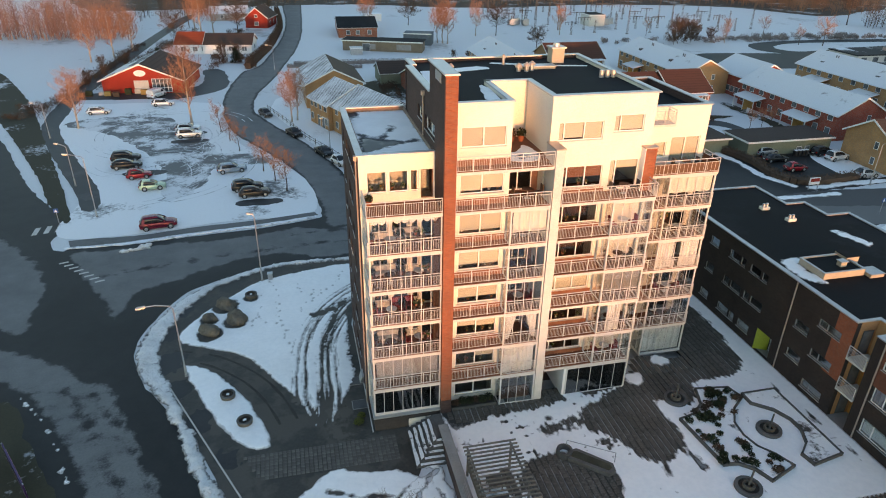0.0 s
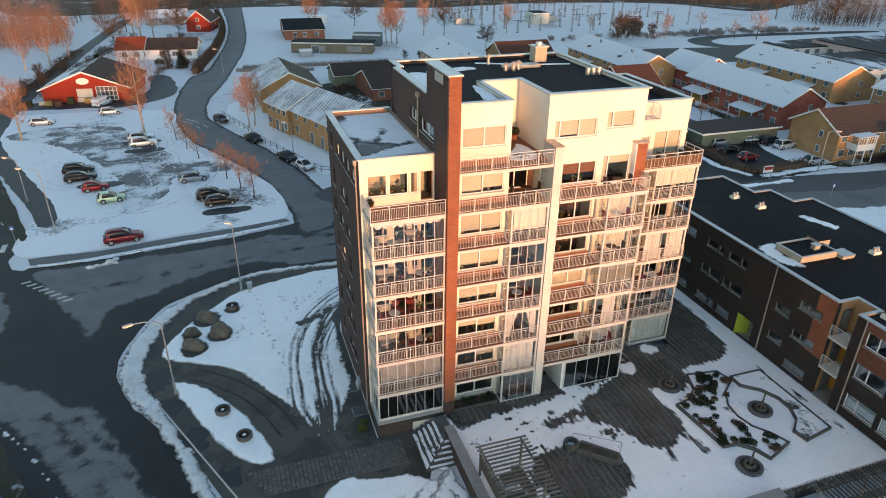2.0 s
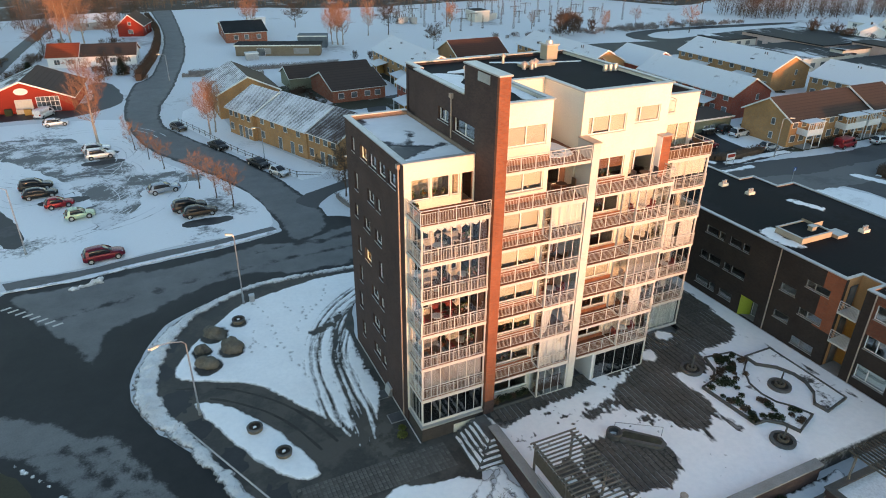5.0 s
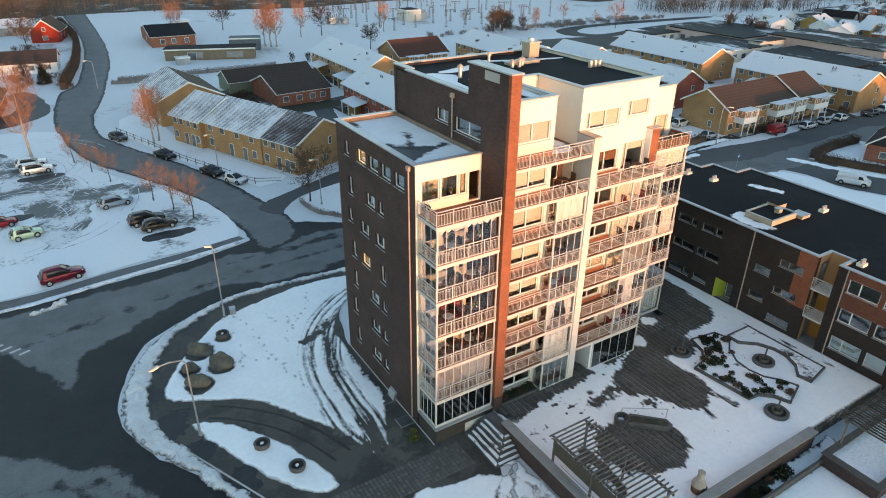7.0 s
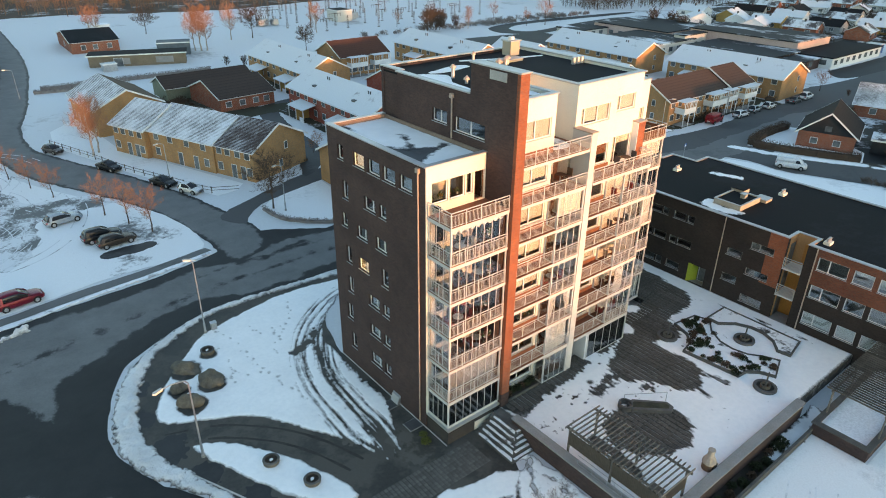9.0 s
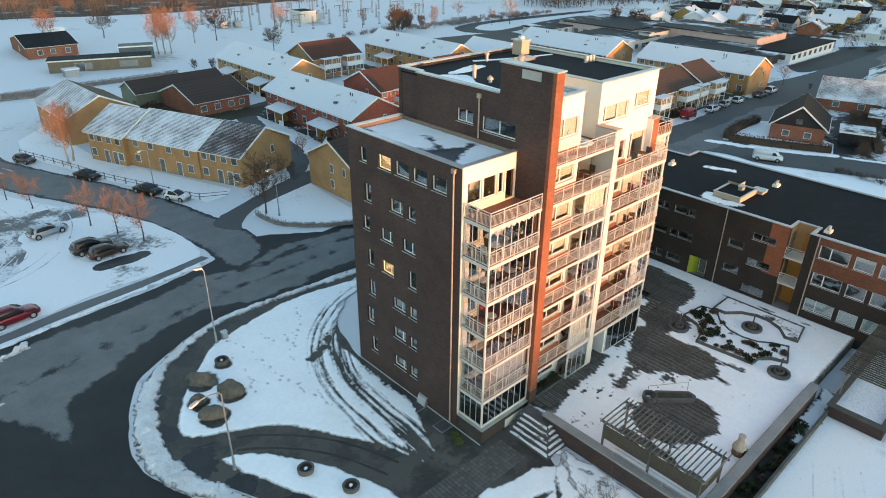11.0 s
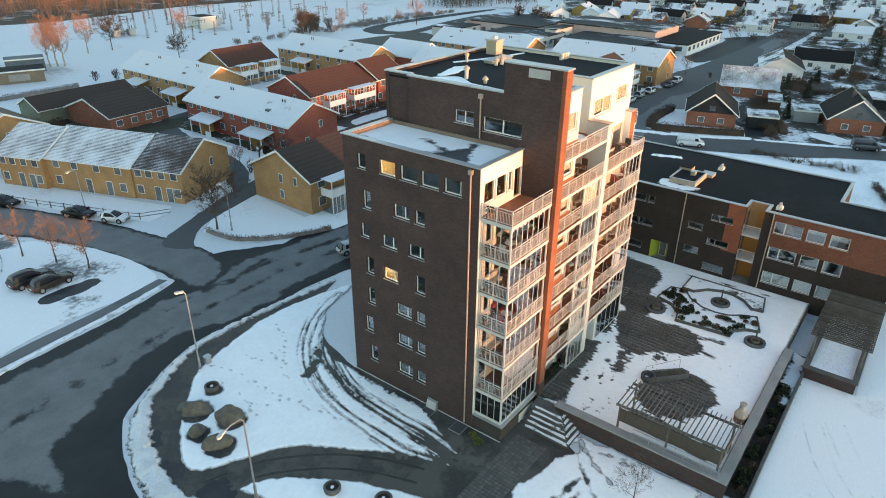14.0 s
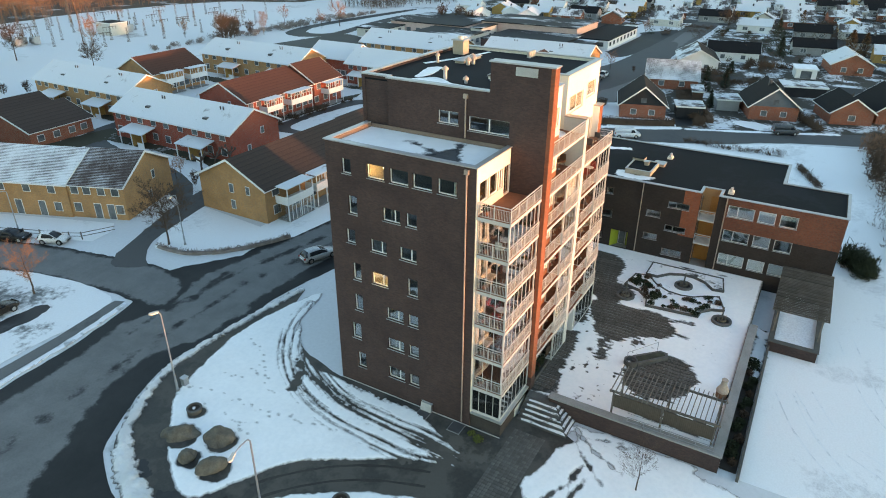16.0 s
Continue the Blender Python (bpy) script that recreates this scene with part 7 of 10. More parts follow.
# light wells and hatches at the foot of the west wall
for y0, y1 in ((46.25, 47.35), (43.05, 44.2)):
    hch = thing("cellar_hatch", "grey metal cellar hatch beside the wall", "hatch", (3.5, y0, 0), group="cellar hatches")
    part("frame", M().box(2.8, y0, 0, 4.05, y1, 0.08), concrete, hch)
    part("cover", M().prism([(2.86, y0 + 0.06), (4.0, y0 + 0.06), (4.0, y1 - 0.06), (2.86, y1 - 0.06)], 0.08, 0.11), dark_frame, hch)
vh = thing("vent_hood", "pale metal vent hood on the wall above a hatch", "vent", (4.0, 46.8, 0))
part("hood", M().add([(3.78, 46.3, 0.12), (4.14, 46.3, 0.12), (4.14, 47.3, 0.12), (3.78, 47.3, 0.12), (3.98, 46.3, 0.8), (4.14, 46.3, 0.8), (4.14, 47.3, 0.8), (3.98, 47.3, 0.8)], [(3, 2, 1, 0), (4, 5, 6, 7), (0, 1, 5, 4), (1, 2, 6, 5), (2, 3, 7, 6), (3, 0, 4, 7)]), zinc, vh)
part("flange", M().box(4.11, 46.25, 0.8, 4.146, 47.35, 0.88), zinc, vh)
moss_leaf = surface("yellow_green_leaf", (0.085, 0.10, 0.025), (0.15, 0.16, 0.05), 0.85, coarse=1.0, fine=6, bump=0.3)
for x, y, k in ((3.1, 41.45, 1.0), (3.4, 42.2, 0.8)):
    g = part("shrub", bush_meshes[int(k * 10) % 3].copy(), moss_leaf)
    g.data.materials.clear()
    g.data.materials.append(moss_leaf)
    g.location, g.scale = (x, y, 0.04), (k, k, 0.7)
    tagged(g, "low yellow-green shrub at the foot of the tower", "shrub", "tower shrubs")
tb = thing("planting_bed", "narrow planting bed with dark shrubs below the windows", "planting bed", (12, 40.5, YARD), group="courtyard beds")
part("fill", M().box(10.6, 40.05, YARD, 14.2, 41.0, YARD + 0.22), soil, tb)
part("edging", M().box(10.55, 39.95, YARD, 14.25, 40.049, YARD + 0.28), brown_edge, tb)
for i in range(6):
    g = part("shrub", bush_meshes[i % 3], evergreen)
    g.location, g.scale = (11.0 + i * 0.56, 40.5 + 0.1 * (i % 2), YARD + 0.2), (0.9, 0.8, 0.9 + 0.2 * (i % 3))
    tagged(g, "dark shrub below a ground-floor window", "shrub", "tower shrubs")

# ---- street furniture, stones, cars ----
lamp_head_glass = glow("lamp_head", (1.0, 0.62, 0.3), 1.2)


def street_lamp(x, y, h, ax, ay, drop=0.4):
    s = thing("street_lamp", "tall grey steel street lamp with a curved arm", "street lamp", (x, y, 0), group="street lamps")
    part("pole", M().tube((x, y, 0), (x, y, 1.2), 0.11, 0.11).tube((x, y, 1.2), (x, y, h - drop), 0.075, 0.055), steel, s)
    m, pts = M(), [Vector((x, y, h - drop)), Vector((x + ax * 0.12, y + ay * 0.12, h - drop * 0.6)), Vector((x + ax * 0.6, y + ay * 0.6, h - drop * 0.15)), Vector((x + ax, y + ay, h))]
    for a, b in zip(pts, pts[1:]):
        m.tube(a, b, 0.045, n=6)
    part("arm", m, steel, s)
    d = Vector((ax, ay)).normalized()
    c = Vector((x + ax + d.x * 0.25, y + ay + d.y * 0.25))
    q = [(c.x + d.x * u - d.y * w, c.y + d.y * u + d.x * w) for u, w in ((-0.35, -0.1), (0.3, -0.14), (0.42, 0), (0.3, 0.14), (-0.35, 0.1))]
    hd = part("lamp_head", M().prism(q, h - 0.04, h + 0.1, True), slab_edge, s)
    part("lens", M().prism([(c.x + (p[0] - c.x) * 0.8, c.y + (p[1] - c.y) * 0.8) for p in q], h - 0.07, h - 0.041, True), lamp_head_glass, hd)
    part("foot", M().tube((x, y, 0), (x, y, 0.25), 0.17, 0.15, 10), concrete, s)


for q in ((-4.85, 66.9, 8.2, -0.2, 0.1), (-11.2, 50.7, 8.0, -2.0, -0.8, 0.9), (-26.8, 89.2, 8.8, -2.0, 0.6), (-32.5, 101.9, 6.5, -1.2, 0.6), (-3.1, 181.3, 6.5, -1.2, 0.2), (6.1, 110.0, 6.5, -1.0, -0.4), (15.2, 89.5, 7.0, -1.0, -0.4), (88, 78.6, 7, 0.8, -0.8), (-43, 128, 6.5, -1.5, 0.4)):
    street_lamp(*q)
ub = thing("cable_cabinet", "grey electrical cabinet beside the lamp post", "cabinet", (-4.0, 67.0, 0))
part("body", M().box(-4.2, 66.75, 0, -3.7, 67.2, 0.85), steel, ub)
part("lid", M().box(-4.25, 66.7, 0.85, -3.65, 67.25, 0.9), zinc, ub)


def boulder(x, y, sx, sy, sz, seed, turn):
    facet = [Vector((math.cos(seed * 2.2), math.sin(seed * 2.2), 0.7)).normalized(), Vector((math.cos(seed * 2.2 + 2.4), math.sin(seed * 2.2 + 2.4), 0.5)).normalized()]
    bm = bmesh.new()
    bmesh.ops.create_icosphere(bm, subdivisions=4, radius=1.0)
    for v in bm.verts:
        n = noise.noise(v.co * 1.1 + Vector((seed * 7.1, 0, 0))) * 0.38 + noise.noise(v.co * 3.1 + Vector((0, seed * 3.3, 0))) * 0.10 + noise.noise(v.co * 8) * 0.03
        v.co *= 1 + n
        v.co *= 1 - 0.22 * max(0.0, v.co.normalized().dot(facet[0]) - 0.45) - 0.3 * max(0.0, v.co.normalized().dot(facet[1]) - 0.4)
        v.co = Vector((v.co.x * sx, v.co.y * sy, max(-0.25, v.co.z) * sz))
    me = bpy.data.meshes.new("boulder")
    bm.to_mesh(me)
    bm.free()
    me.polygons.foreach_set("use_smooth", [True] * len(me.polygons))
    o = part("boulder", me, granite)
    o.location, o.rotation_euler[2] = (x, y, 0.18), turn
    tagged(o, "large rounded grey-brown boulder on the snow", "boulder", "forecourt boulders")


for i, q in enumerate(((-8.5, 62.2, 1.48, 0.92, 0.82, -0.95), (-7.2, 59.1, 1.25, 1.02, 1.05, -0.7), (-9.95, 59.7, 0.72, 0.66, 0.85, 0.4), (-9.7, 57.4, 1.05, 0.92, 0.95, -0.9))):
    boulder(*q[:5], i + 1, q[5])

for x, y in ((-5.95, 63.5), (-7.42, 46.9), (-5.9, 43.3)):
    p = thing("flower_tub", "low round stone tub with dark soil in the snow", "planter", (x, y, 0.08), group="forecourt tubs")
    part("tub", ring_wall(M(), (x, y), 0.05, 0.40, 0.60, 0.47), granite, p)
    part("rim", ring_wall(M(), (x, y), 0.39, 0.47, 0.63, 0.50), paving, p)
    part("soil", M().tube((x, y, 0.1), (x, y, 0.36), 0.5, 0.5, 18), soil, p)
    m, r = M(), random.Random(int(100 + x))
    for i in range(26):
        a, k = r.uniform(0, 6.28), r.uniform(0.05, 0.4)
        m.spike((x + k * math.cos(a), y + k * math.sin(a), 0.34), (x + (k + 0.12) * math.cos(a), y + (k + 0.12) * math.sin(a), r.uniform(0.45, 0.62)), 0.018)
    part("dry_stems", m, brown_twig, p)
    part("snow_cap", M().prism(curve_through([(x - 0.12, y - 0.1), (x + 0.14, y - 0.06), (x + 0.1, y + 0.14), (x - 0.1, y + 0.1)], 0.1, True, 0.03, int(y)), 0.36, 0.42), snow, p)

# handrail and long kerb line by the drive
hr = thing("drive_kerb", "pale kerb line beside the pavement", "kerb", (-9, 45, 0), kind="structure")
d0, d1 = Vector((-12.5, 49.4)), Vector((-5.0, 33.5))
for i in range(22):
    a, b = d0.lerp(d1, i / 22), d0.lerp(d1, (i + 0.97) / 22)
    n = (b - a).normalized() * 0.055
    part("kerbstone", M().prism([(a.x - n.y, a.y + n.x), (a.x + n.y, a.y - n.x), (b.x + n.y, b.y - n.x), (b.x - n.y, b.y + n.x)], 0.04, 0.12), slab_edge, hr)


car_paint = {}


def paint(name, c, metal=0.3):
    if name not in car_paint:
        mt = surface("car_paint_" + name, tuple(v * 0.92 for v in c), c, 0.3, metal, coarse=1.5, fine=30, bump=0.0)
        car_paint[name] = mt
    return car_paint[name]


head_lens = surface("headlight_lens", (0.55, 0.56, 0.58), (0.65, 0.66, 0.68), 0.15, coarse=3, fine=10, bump=0.0)
tail_lens = surface("tail_light_lens", (0.30, 0.015, 0.012), (0.36, 0.02, 0.015), 0.2, coarse=3, fine=10, bump=0.0)
car_glass = surface("car_glass", (0.012, 0.014, 0.017), (0.02, 0.023, 0.028), 0.22, coarse=3, fine=10, bump=0.0)


def car(tone, rgb, at, turn, shape="estate", snowy=False):
    label = {"estate": "estate car", "hatch": "small hatchback", "suv": "tall SUV", "van": "panel van", "saloon": "saloon car"}[shape]
    c = thing("van" if shape == "van" else "car", tone + " " + label + " parked on snowy ground", "van" if shape == "van" else "car", group="parked cars")
    L, wd, belt, top = {"estate": (4.6, 0.9, 0.92, 1.46), "hatch": (3.8, 0.84, 0.9, 1.48), "suv": (4.6, 0.93, 1.02, 1.68), "van": (4.8, 0.95, 1.12, 1.92), "saloon": (4.6, 0.89, 0.9, 1.42)}[shape]
    h = L / 2
    hood = belt - (0.02 if shape == "van" else 0.07)
    coat = paint(tone, rgb)
    # body: stations along the car as x, width share, underside, shoulder height
    st = [(-h, 0.74, 0.40, 0.66), (-h + 0.06, 0.86, 0.30, belt - 0.12), (-h + 0.22, 0.94, 0.25, belt - 0.02), (-h + 0.6, 0.985, 0.22, belt), (-0.4, 1.0, 0.2, belt), (0.6, 1.0, 0.2, belt - 0.01), (h - 1.15, 0.985, 0.22, hood), (h - 0.6, 0.95, 0.24, hood - 0.06), (h - 0.22, 0.88, 0.28, hood - 0.16), (h - 0.05, 0.78, 0.34, hood - 0.28), (h, 0.66, 0.42, hood - 0.36)]
    rings = []
    for x, w, zb, zs in st:
        y = w * wd
        rings.append([(x, -y * 0.86, zb), (x, -y * 0.98, zb + 0.1), (x, -y, zb + 0.28), (x, -y * 0.985, zs - 0.1), (x, -y * 0.93, zs - 0.02), (x, -y * 0.6, zs + 0.025), (x, y * 0.6, zs + 0.025), (x, y * 0.93, zs - 0.02), (x, y * 0.985, zs - 0.1), (x, y, zb + 0.28), (x, y * 0.98, zb + 0.1), (x, y * 0.86, zb)])
    part("body", M().loft(rings), coat, c, smooth=True)
    # cabin: stations as x, roof height, roof half width
    back = {"estate": -h + 0.12, "hatch": -h + 0.12, "suv": -h + 0.12, "van": -h + 0.05, "saloon": -h + 0.75}[shape]
    front = h - (0.62 if shape == "van" else 1.12 if shape == "hatch" else 1.28)
    bt = back + {"estate": 0.55, "hatch": 0.5, "suv": 0.42, "van": 0.08, "saloon": 0.75}[shape]
    ft = front - (0.7 if shape == "van" else 0.95)
    yb, yt = wd * 0.92, wd * (0.84 if shape == "van" else 0.66)
    cabin = [(back, belt - 0.02, yb * 0.93), ((back + bt) / 2, belt + 0.56 * (top - belt), (yb + yt) / 2), (bt, top - 0.07, yt * 0.96), (bt + 0.4, top - 0.015, yt), ((bt + ft) / 2 + 0.1, top, yt), (ft - 0.3, top - 0.02, yt), (ft, top - 0.075, yt * 0.97), ((front + ft) / 2, belt + 0.52 * (top - belt), (yb + yt) / 2 * 0.99), (front, belt - 0.03, yb * 0.94)]

    def hoop(x, z, y, grow=0.0):
        zl = belt - 0.05
        u = min(1.0, max(0.0, (z - zl) / (top - zl)))
        yl = min(yb, y + (yb - yt) * u) + grow
        return [(x, -yl, zl), (x, -y - grow - 0.02, max(zl, z - 0.1)), (x, -y * 0.86, z + grow), (x, -y * 0.4, z + 0.025 + grow), (x, y * 0.4, z + 0.025 + grow), (x, y * 0.86, z + grow), (x, y + grow + 0.02, max(zl, z - 0.1)), (x, yl, zl)]

    van = shape == "van"
    part("cargo_body" if van else "window_band", M().loft([hoop(*q) for q in cabin]), coat if van else car_glass, c, smooth=True)
    top_m = M()
    strip = cabin[2:7]
    for p, q in zip(strip, strip[1:]):
        rows = []
        for x, z, y in (p, q):
            rows.append([(x, -y - 0.035, z - 0.075), (x, -y * 0.88, z + 0.02), (x, -y * 0.4, z + 0.045), (x, y * 0.4, z + 0.045), (x, y * 0.88, z + 0.02), (x, y + 0.035, z - 0.075)])
        for i in range(5):
            top_m.face(rows[0][i], rows[1][i], rows[1][i + 1], rows[0][i + 1])
    part("roof_panel", top_m.welded(), snow if snowy else coat, c, smooth=True)
    for s in (-1, 1):
        if van:
            part("side_window", M().loft([[(front - 1.2, s * (yb + 0.012), belt + 0.02), (front - 0.4, s * (yb + 0.0), belt + 0.0), (ft - 0.02, s * (yt + 0.035), top - 0.3), (front - 1.2, s * (yt + 0.05), top - 0.3)], [(front - 1.2, s * (yb - 0.05), belt + 0.02), (front - 0.4, s * (yb - 0.05), belt + 0.0), (ft - 0.02, s * (yt - 0.05), top - 0.3), (front - 1.2, s * (yt - 0.05), top - 0.3)]]), car_glass, c)
        else:
            part("front_pillar", M().tube((front + 0.02, s * yb * 0.93, belt - 0.02), ((front + ft) / 2, s * ((yb + yt) / 2 + 0.0), belt + 0.52 * (top - belt)), 0.045, 0.04, 5).tube(((front + ft) / 2, s * ((yb + yt) / 2 + 0.0), belt + 0.52 * (top - belt)), (ft, s * yt * 0.98, top - 0.07), 0.04, 0.04, 5), coat, c)
            xr, xm = back + (0.38 if shape == "saloon" else 0.34), bt + 0.22
            part("rear_pillar", M().loft([[(back + 0.02, s * yb * 0.96, belt - 0.03), (xr + 0.25, s * (yb + 0.012), belt - 0.03), (xm, s * (yt + 0.035), top - 0.08), (bt, s * (yt * 0.98 + 0.02), top - 0.08)], [(back + 0.02, s * yb * 0.8, belt - 0.03), (xr + 0.25, s * yb * 0.86, belt - 0.03), (xm, s * (yt - 0.08), top - 0.08), (bt, s * (yt - 0.08), top - 0.08)]]), coat, c)
        part("headlight", M().loft([[(h - 0.42, s * wd * 0.83, hood - 0.22), (h - 0.1, s * wd * 0.66, hood - 0.34), (h - 0.08, s * wd * 0.5, hood - 0.36), (h - 0.3, s * wd * 0.6, hood - 0.2)], [(h - 0.36, s * wd * 0.86, hood - 0.1), (h - 0.1, s * wd * 0.7, hood - 0.24), (h - 0.06, s * wd * 0.5, hood - 0.27), (h - 0.3, s * wd * 0.6, hood - 0.1)]]), head_lens, c)
        part("tail_light", M().box(-h + 0.0, s * wd * 0.58, belt - 0.3, -h + 0.16, s * wd * 0.87, belt - 0.1), tail_lens, c)
        part("mirror", M().box(front - 0.3, s * wd * 0.95, belt + 0.02, front - 0.14, s * (wd + 0.15), belt + 0.13), coat, c)
        for x in (-h + 0.8, h - 0.86):
            part("wheel_arch", M().tube((x, s * (wd - 0.3), 0.34), (x, s * (wd + 0.004), 0.34), 0.385, n=16), black_rubber, c)
            w = part("wheel", M().tube((x, s * (wd - 0.2), 0.32), (x, s * (wd + 0.02), 0.32), 0.32, n=16), black_rubber, c)
            part("rim", M().tube((x, s * (wd + 0.021), 0.32), (x, s * (wd + 0.034), 0.32), 0.215, 0.18, n=12), steel, w)
    part("grille", M().box(h - 0.1, -wd * 0.42, 0.36, h + 0.012, wd * 0.42, 0.5), dark_frame, c)
    part("rear_bumper", M().box(-h - 0.012, -wd * 0.66, 0.36, -h + 0.1, wd * 0.66, 0.48), dark_frame, c)
    part("number_plate", M().box(-h - 0.018, -0.26, 0.58, -h + 0.02, 0.26, 0.69), white_paint, c)
    c.matrix_basis = pose(at[0], at[1], 0.06, 0, 0, turn)
    return c


WHITE, BLACK, GREY, SILVER, RED = (0.72, 0.73, 0.74), (0.012, 0.013, 0.015), (0.09, 0.095, 0.10), (0.42, 0.44, 0.46), (0.30, 0.012, 0.02)
for row in (("white", WHITE, (-38.1, 144), 3, "estate"), ("white", WHITE, (-26.4, 148.6), 7, "estate"), ("white", WHITE, (-28.8, 156.5), 60, "van"), ("white", WHITE, (-19.2, 128.4), 2, "estate"), ("white", WHITE, (-18.6, 124.4), 6, "suv"),
            ("black", BLACK, (-27.3, 112.6), 5, "suv"), ("black", BLACK, (-26.5, 108.9), 6, "estate"), ("red", RED, (-23.8, 103.8), 9, "hatch"), ("pale green", (0.48, 0.62, 0.45), (-21.1, 98.5), 8, "hatch"),
            ("silver blue", (0.30, 0.36, 0.42), (-10.0, 103.9), 10, "estate"), ("black", BLACK, (-7.3, 95.4), 5, "suv"), ("dark brown", (0.045, 0.035, 0.028), (-6.2, 92.9), 5, "estate"),
            ("dark grey", GREY, (-5.0, 136.3), -62, "hatch"), ("black", BLACK, (0.3, 121.8), -66, "saloon"), ("black", BLACK, (5.0, 109.6), -66, "saloon"), ("white", WHITE, (7.2, 104.2), -62, "hatch"),
            ("dark red", (0.15, 0.006, 0.024), (-18.2, 84.1), 8, "suv"), ("silver", SILVER, (21.0, 72.6), -20, "estate"),
            ("white", WHITE, (89.6, 54.4), -66, "van"), ("grey", GREY, (107.3, 28.6), -67, "van"), ("red", RED, (104.4, 77.2), 4, "van"), ("white", WHITE, (113, 76.2), 0, "estate"), ("dark grey", GREY, (134.0, 74.9), 2, "saloon"), ("white", WHITE, (139.6, 75.0), 2, "suv"), ("silver", SILVER, (119, 76.4), 2, "hatch"), ("white", WHITE, (124.5, 76), 0, "hatch"),
            ("silver", SILVER, (90.5, 82), -3, "hatch"), ("white", WHITE, (92, 90.2), 8, "suv"), ("silver", SILVER, (81.5, 95.2), 5, "estate"), ("black", BLACK, (80.6, 91.5), 0, "saloon"), ("red", RED, (80.9, 86.8), 0, "hatch"), ("black", BLACK, (91.3, 93.0), 10, "suv"),
            ("silver", SILVER, (126, 61), 40, "estate"), ("dark grey", GREY, (134, 17), 70, "estate"), ("silver", SILVER, (146, 82), 70, "hatch")):
    car(*row[:2], row[2], row[3], row[4])

# timber fence along the winding road
fl = thing("rail_fence", "grey timber post-and-rail fence along the pavement", "fence", (0, 125, 0))
line = curve_through([(-4.6, 141), (-0.9, 130.2), (2.2, 119.8), (6.4, 109.5), (9.5, 102), (13.0, 100.2)], 2.0, False)
for a, b in zip(line, line[1:]):
    part("post", M().box(a[0] - 0.06, a[1] - 0.06, 0, a[0] + 0.06, a[1] + 0.06, 1.1), grey_wood, fl)
    for z in (0.5, 0.95):
        part("rail", M().tube((a[0], a[1], z), (b[0], b[1], z), 0.05, n=4), grey_wood, fl)


frosted_twig = surface("frosted_twigs", (0.16, 0.13, 0.115), (0.34, 0.31, 0.30), 0.9, coarse=1.5, fine=8, bump=0.1)


def hedge(label, pts, width, height, material, seed, base=0.0):
    """A clipped hedge: dense short twigs round a dark core."""
    rnd, m = random.Random(seed), M()
    line = curve_through(pts, 0.8, False, 0.1, seed)
    for a, b in zip(line, line[1:]):
        a, b = Vector((*a, base)), Vector((*b, base))
        n = Vector((-(b - a).y, (b - a).x, 0)).normalized()
        m.prism([tuple((a + n * width * 0.32).xy), tuple((a - n * width * 0.32).xy), tuple((b - n * width * 0.32).xy), tuple((b + n * width * 0.32).xy)], base, base + height * 0.55)
        for i in range(int(48 * height) + 10):
            p = a.lerp(b, rnd.random()) + n * rnd.uniform(-0.4, 0.4) * width + Vector((0, 0, rnd.uniform(0.05, 0.85) * height))
            d = (n * rnd.gauss(0, 0.6) + Vector((rnd.gauss(0, 0.4), rnd.gauss(0, 0.4), abs(rnd.gauss(0.5, 0.5))))).normalized() * rnd.uniform(0.18, 0.4)
            m.spike(p, p + d, 0.05)
    return solid("hedge", m, material, label, "hedge")


hedge("bare clipped hedge round a snowy lawn", [(12.9, 91.6), (13.2, 88), (14.6, 85.2), (18, 82.2), (23.5, 79.4)], 0.6, 0.75, frosted_twig, 1)
hedge("tall brown hedge beside the road", [(-10, 184), (-7, 200), (-3.8, 220), (-0.8, 257), (-2, 298)], 2.2, 3.0, brown_twig, 2)
hedge("clipped hedge along the field edge", [(2, 186.4), (20, 186.4), (41.7, 185.4)], 1.3, 1.4, frosted_twig, 3)
hedge("lower clipped hedge along the path", [(0.2, 184.4), (10, 182.4), (20, 180.4)], 1.1, 1.1, frosted_twig, 8)
hedge("long dark hedge beside the garages", [(74.6, 97.5), (76, 92), (75.5, 84), (79, 81), (88, 81.5)], 2.0, 1.5, brown_twig, 4)
hedge("dark hedge round a villa garden", [(95.9, 64.2), (98.4, 57), (102.4, 48.5)], 2.0, 1.8, brown_twig, 6)
hedge("dark hedge round a villa garden", [(96.2, 64.8), (103, 66.2), (112, 66.2)], 2.2, 1.8, brown_twig, 7)
hedge("tall brown hedge between two villa gardens", [(131, 51.6), (119.5, 47.0), (108, 42.6)], 2.0, 1.8, brown_twig, 10)
hedge("low dark shrubs beside the yellow gable", [(131, 79.2), (140, 80.8), (149, 83.0)], 3.0, 1.2, brown_twig, 9)

# small information board by the garages
ib = thing("notice_board", "red and white notice board on two posts", "sign", (77.3, 78.7, 0))
for x in (76.7, 78.3):
    part("post", M().box(x - 0.05, 78.65, 0, x + 0.05, 78.75, 1.6), steel, ib)
part("board", M().box(76.6, 78.62, 0.9, 78.4, 78.78, 2.0), white_paint, ib)
part("printed_panel", M().box(76.7, 78.6, 1.35, 78.3, 78.615, 1.9), red_paint, ib)

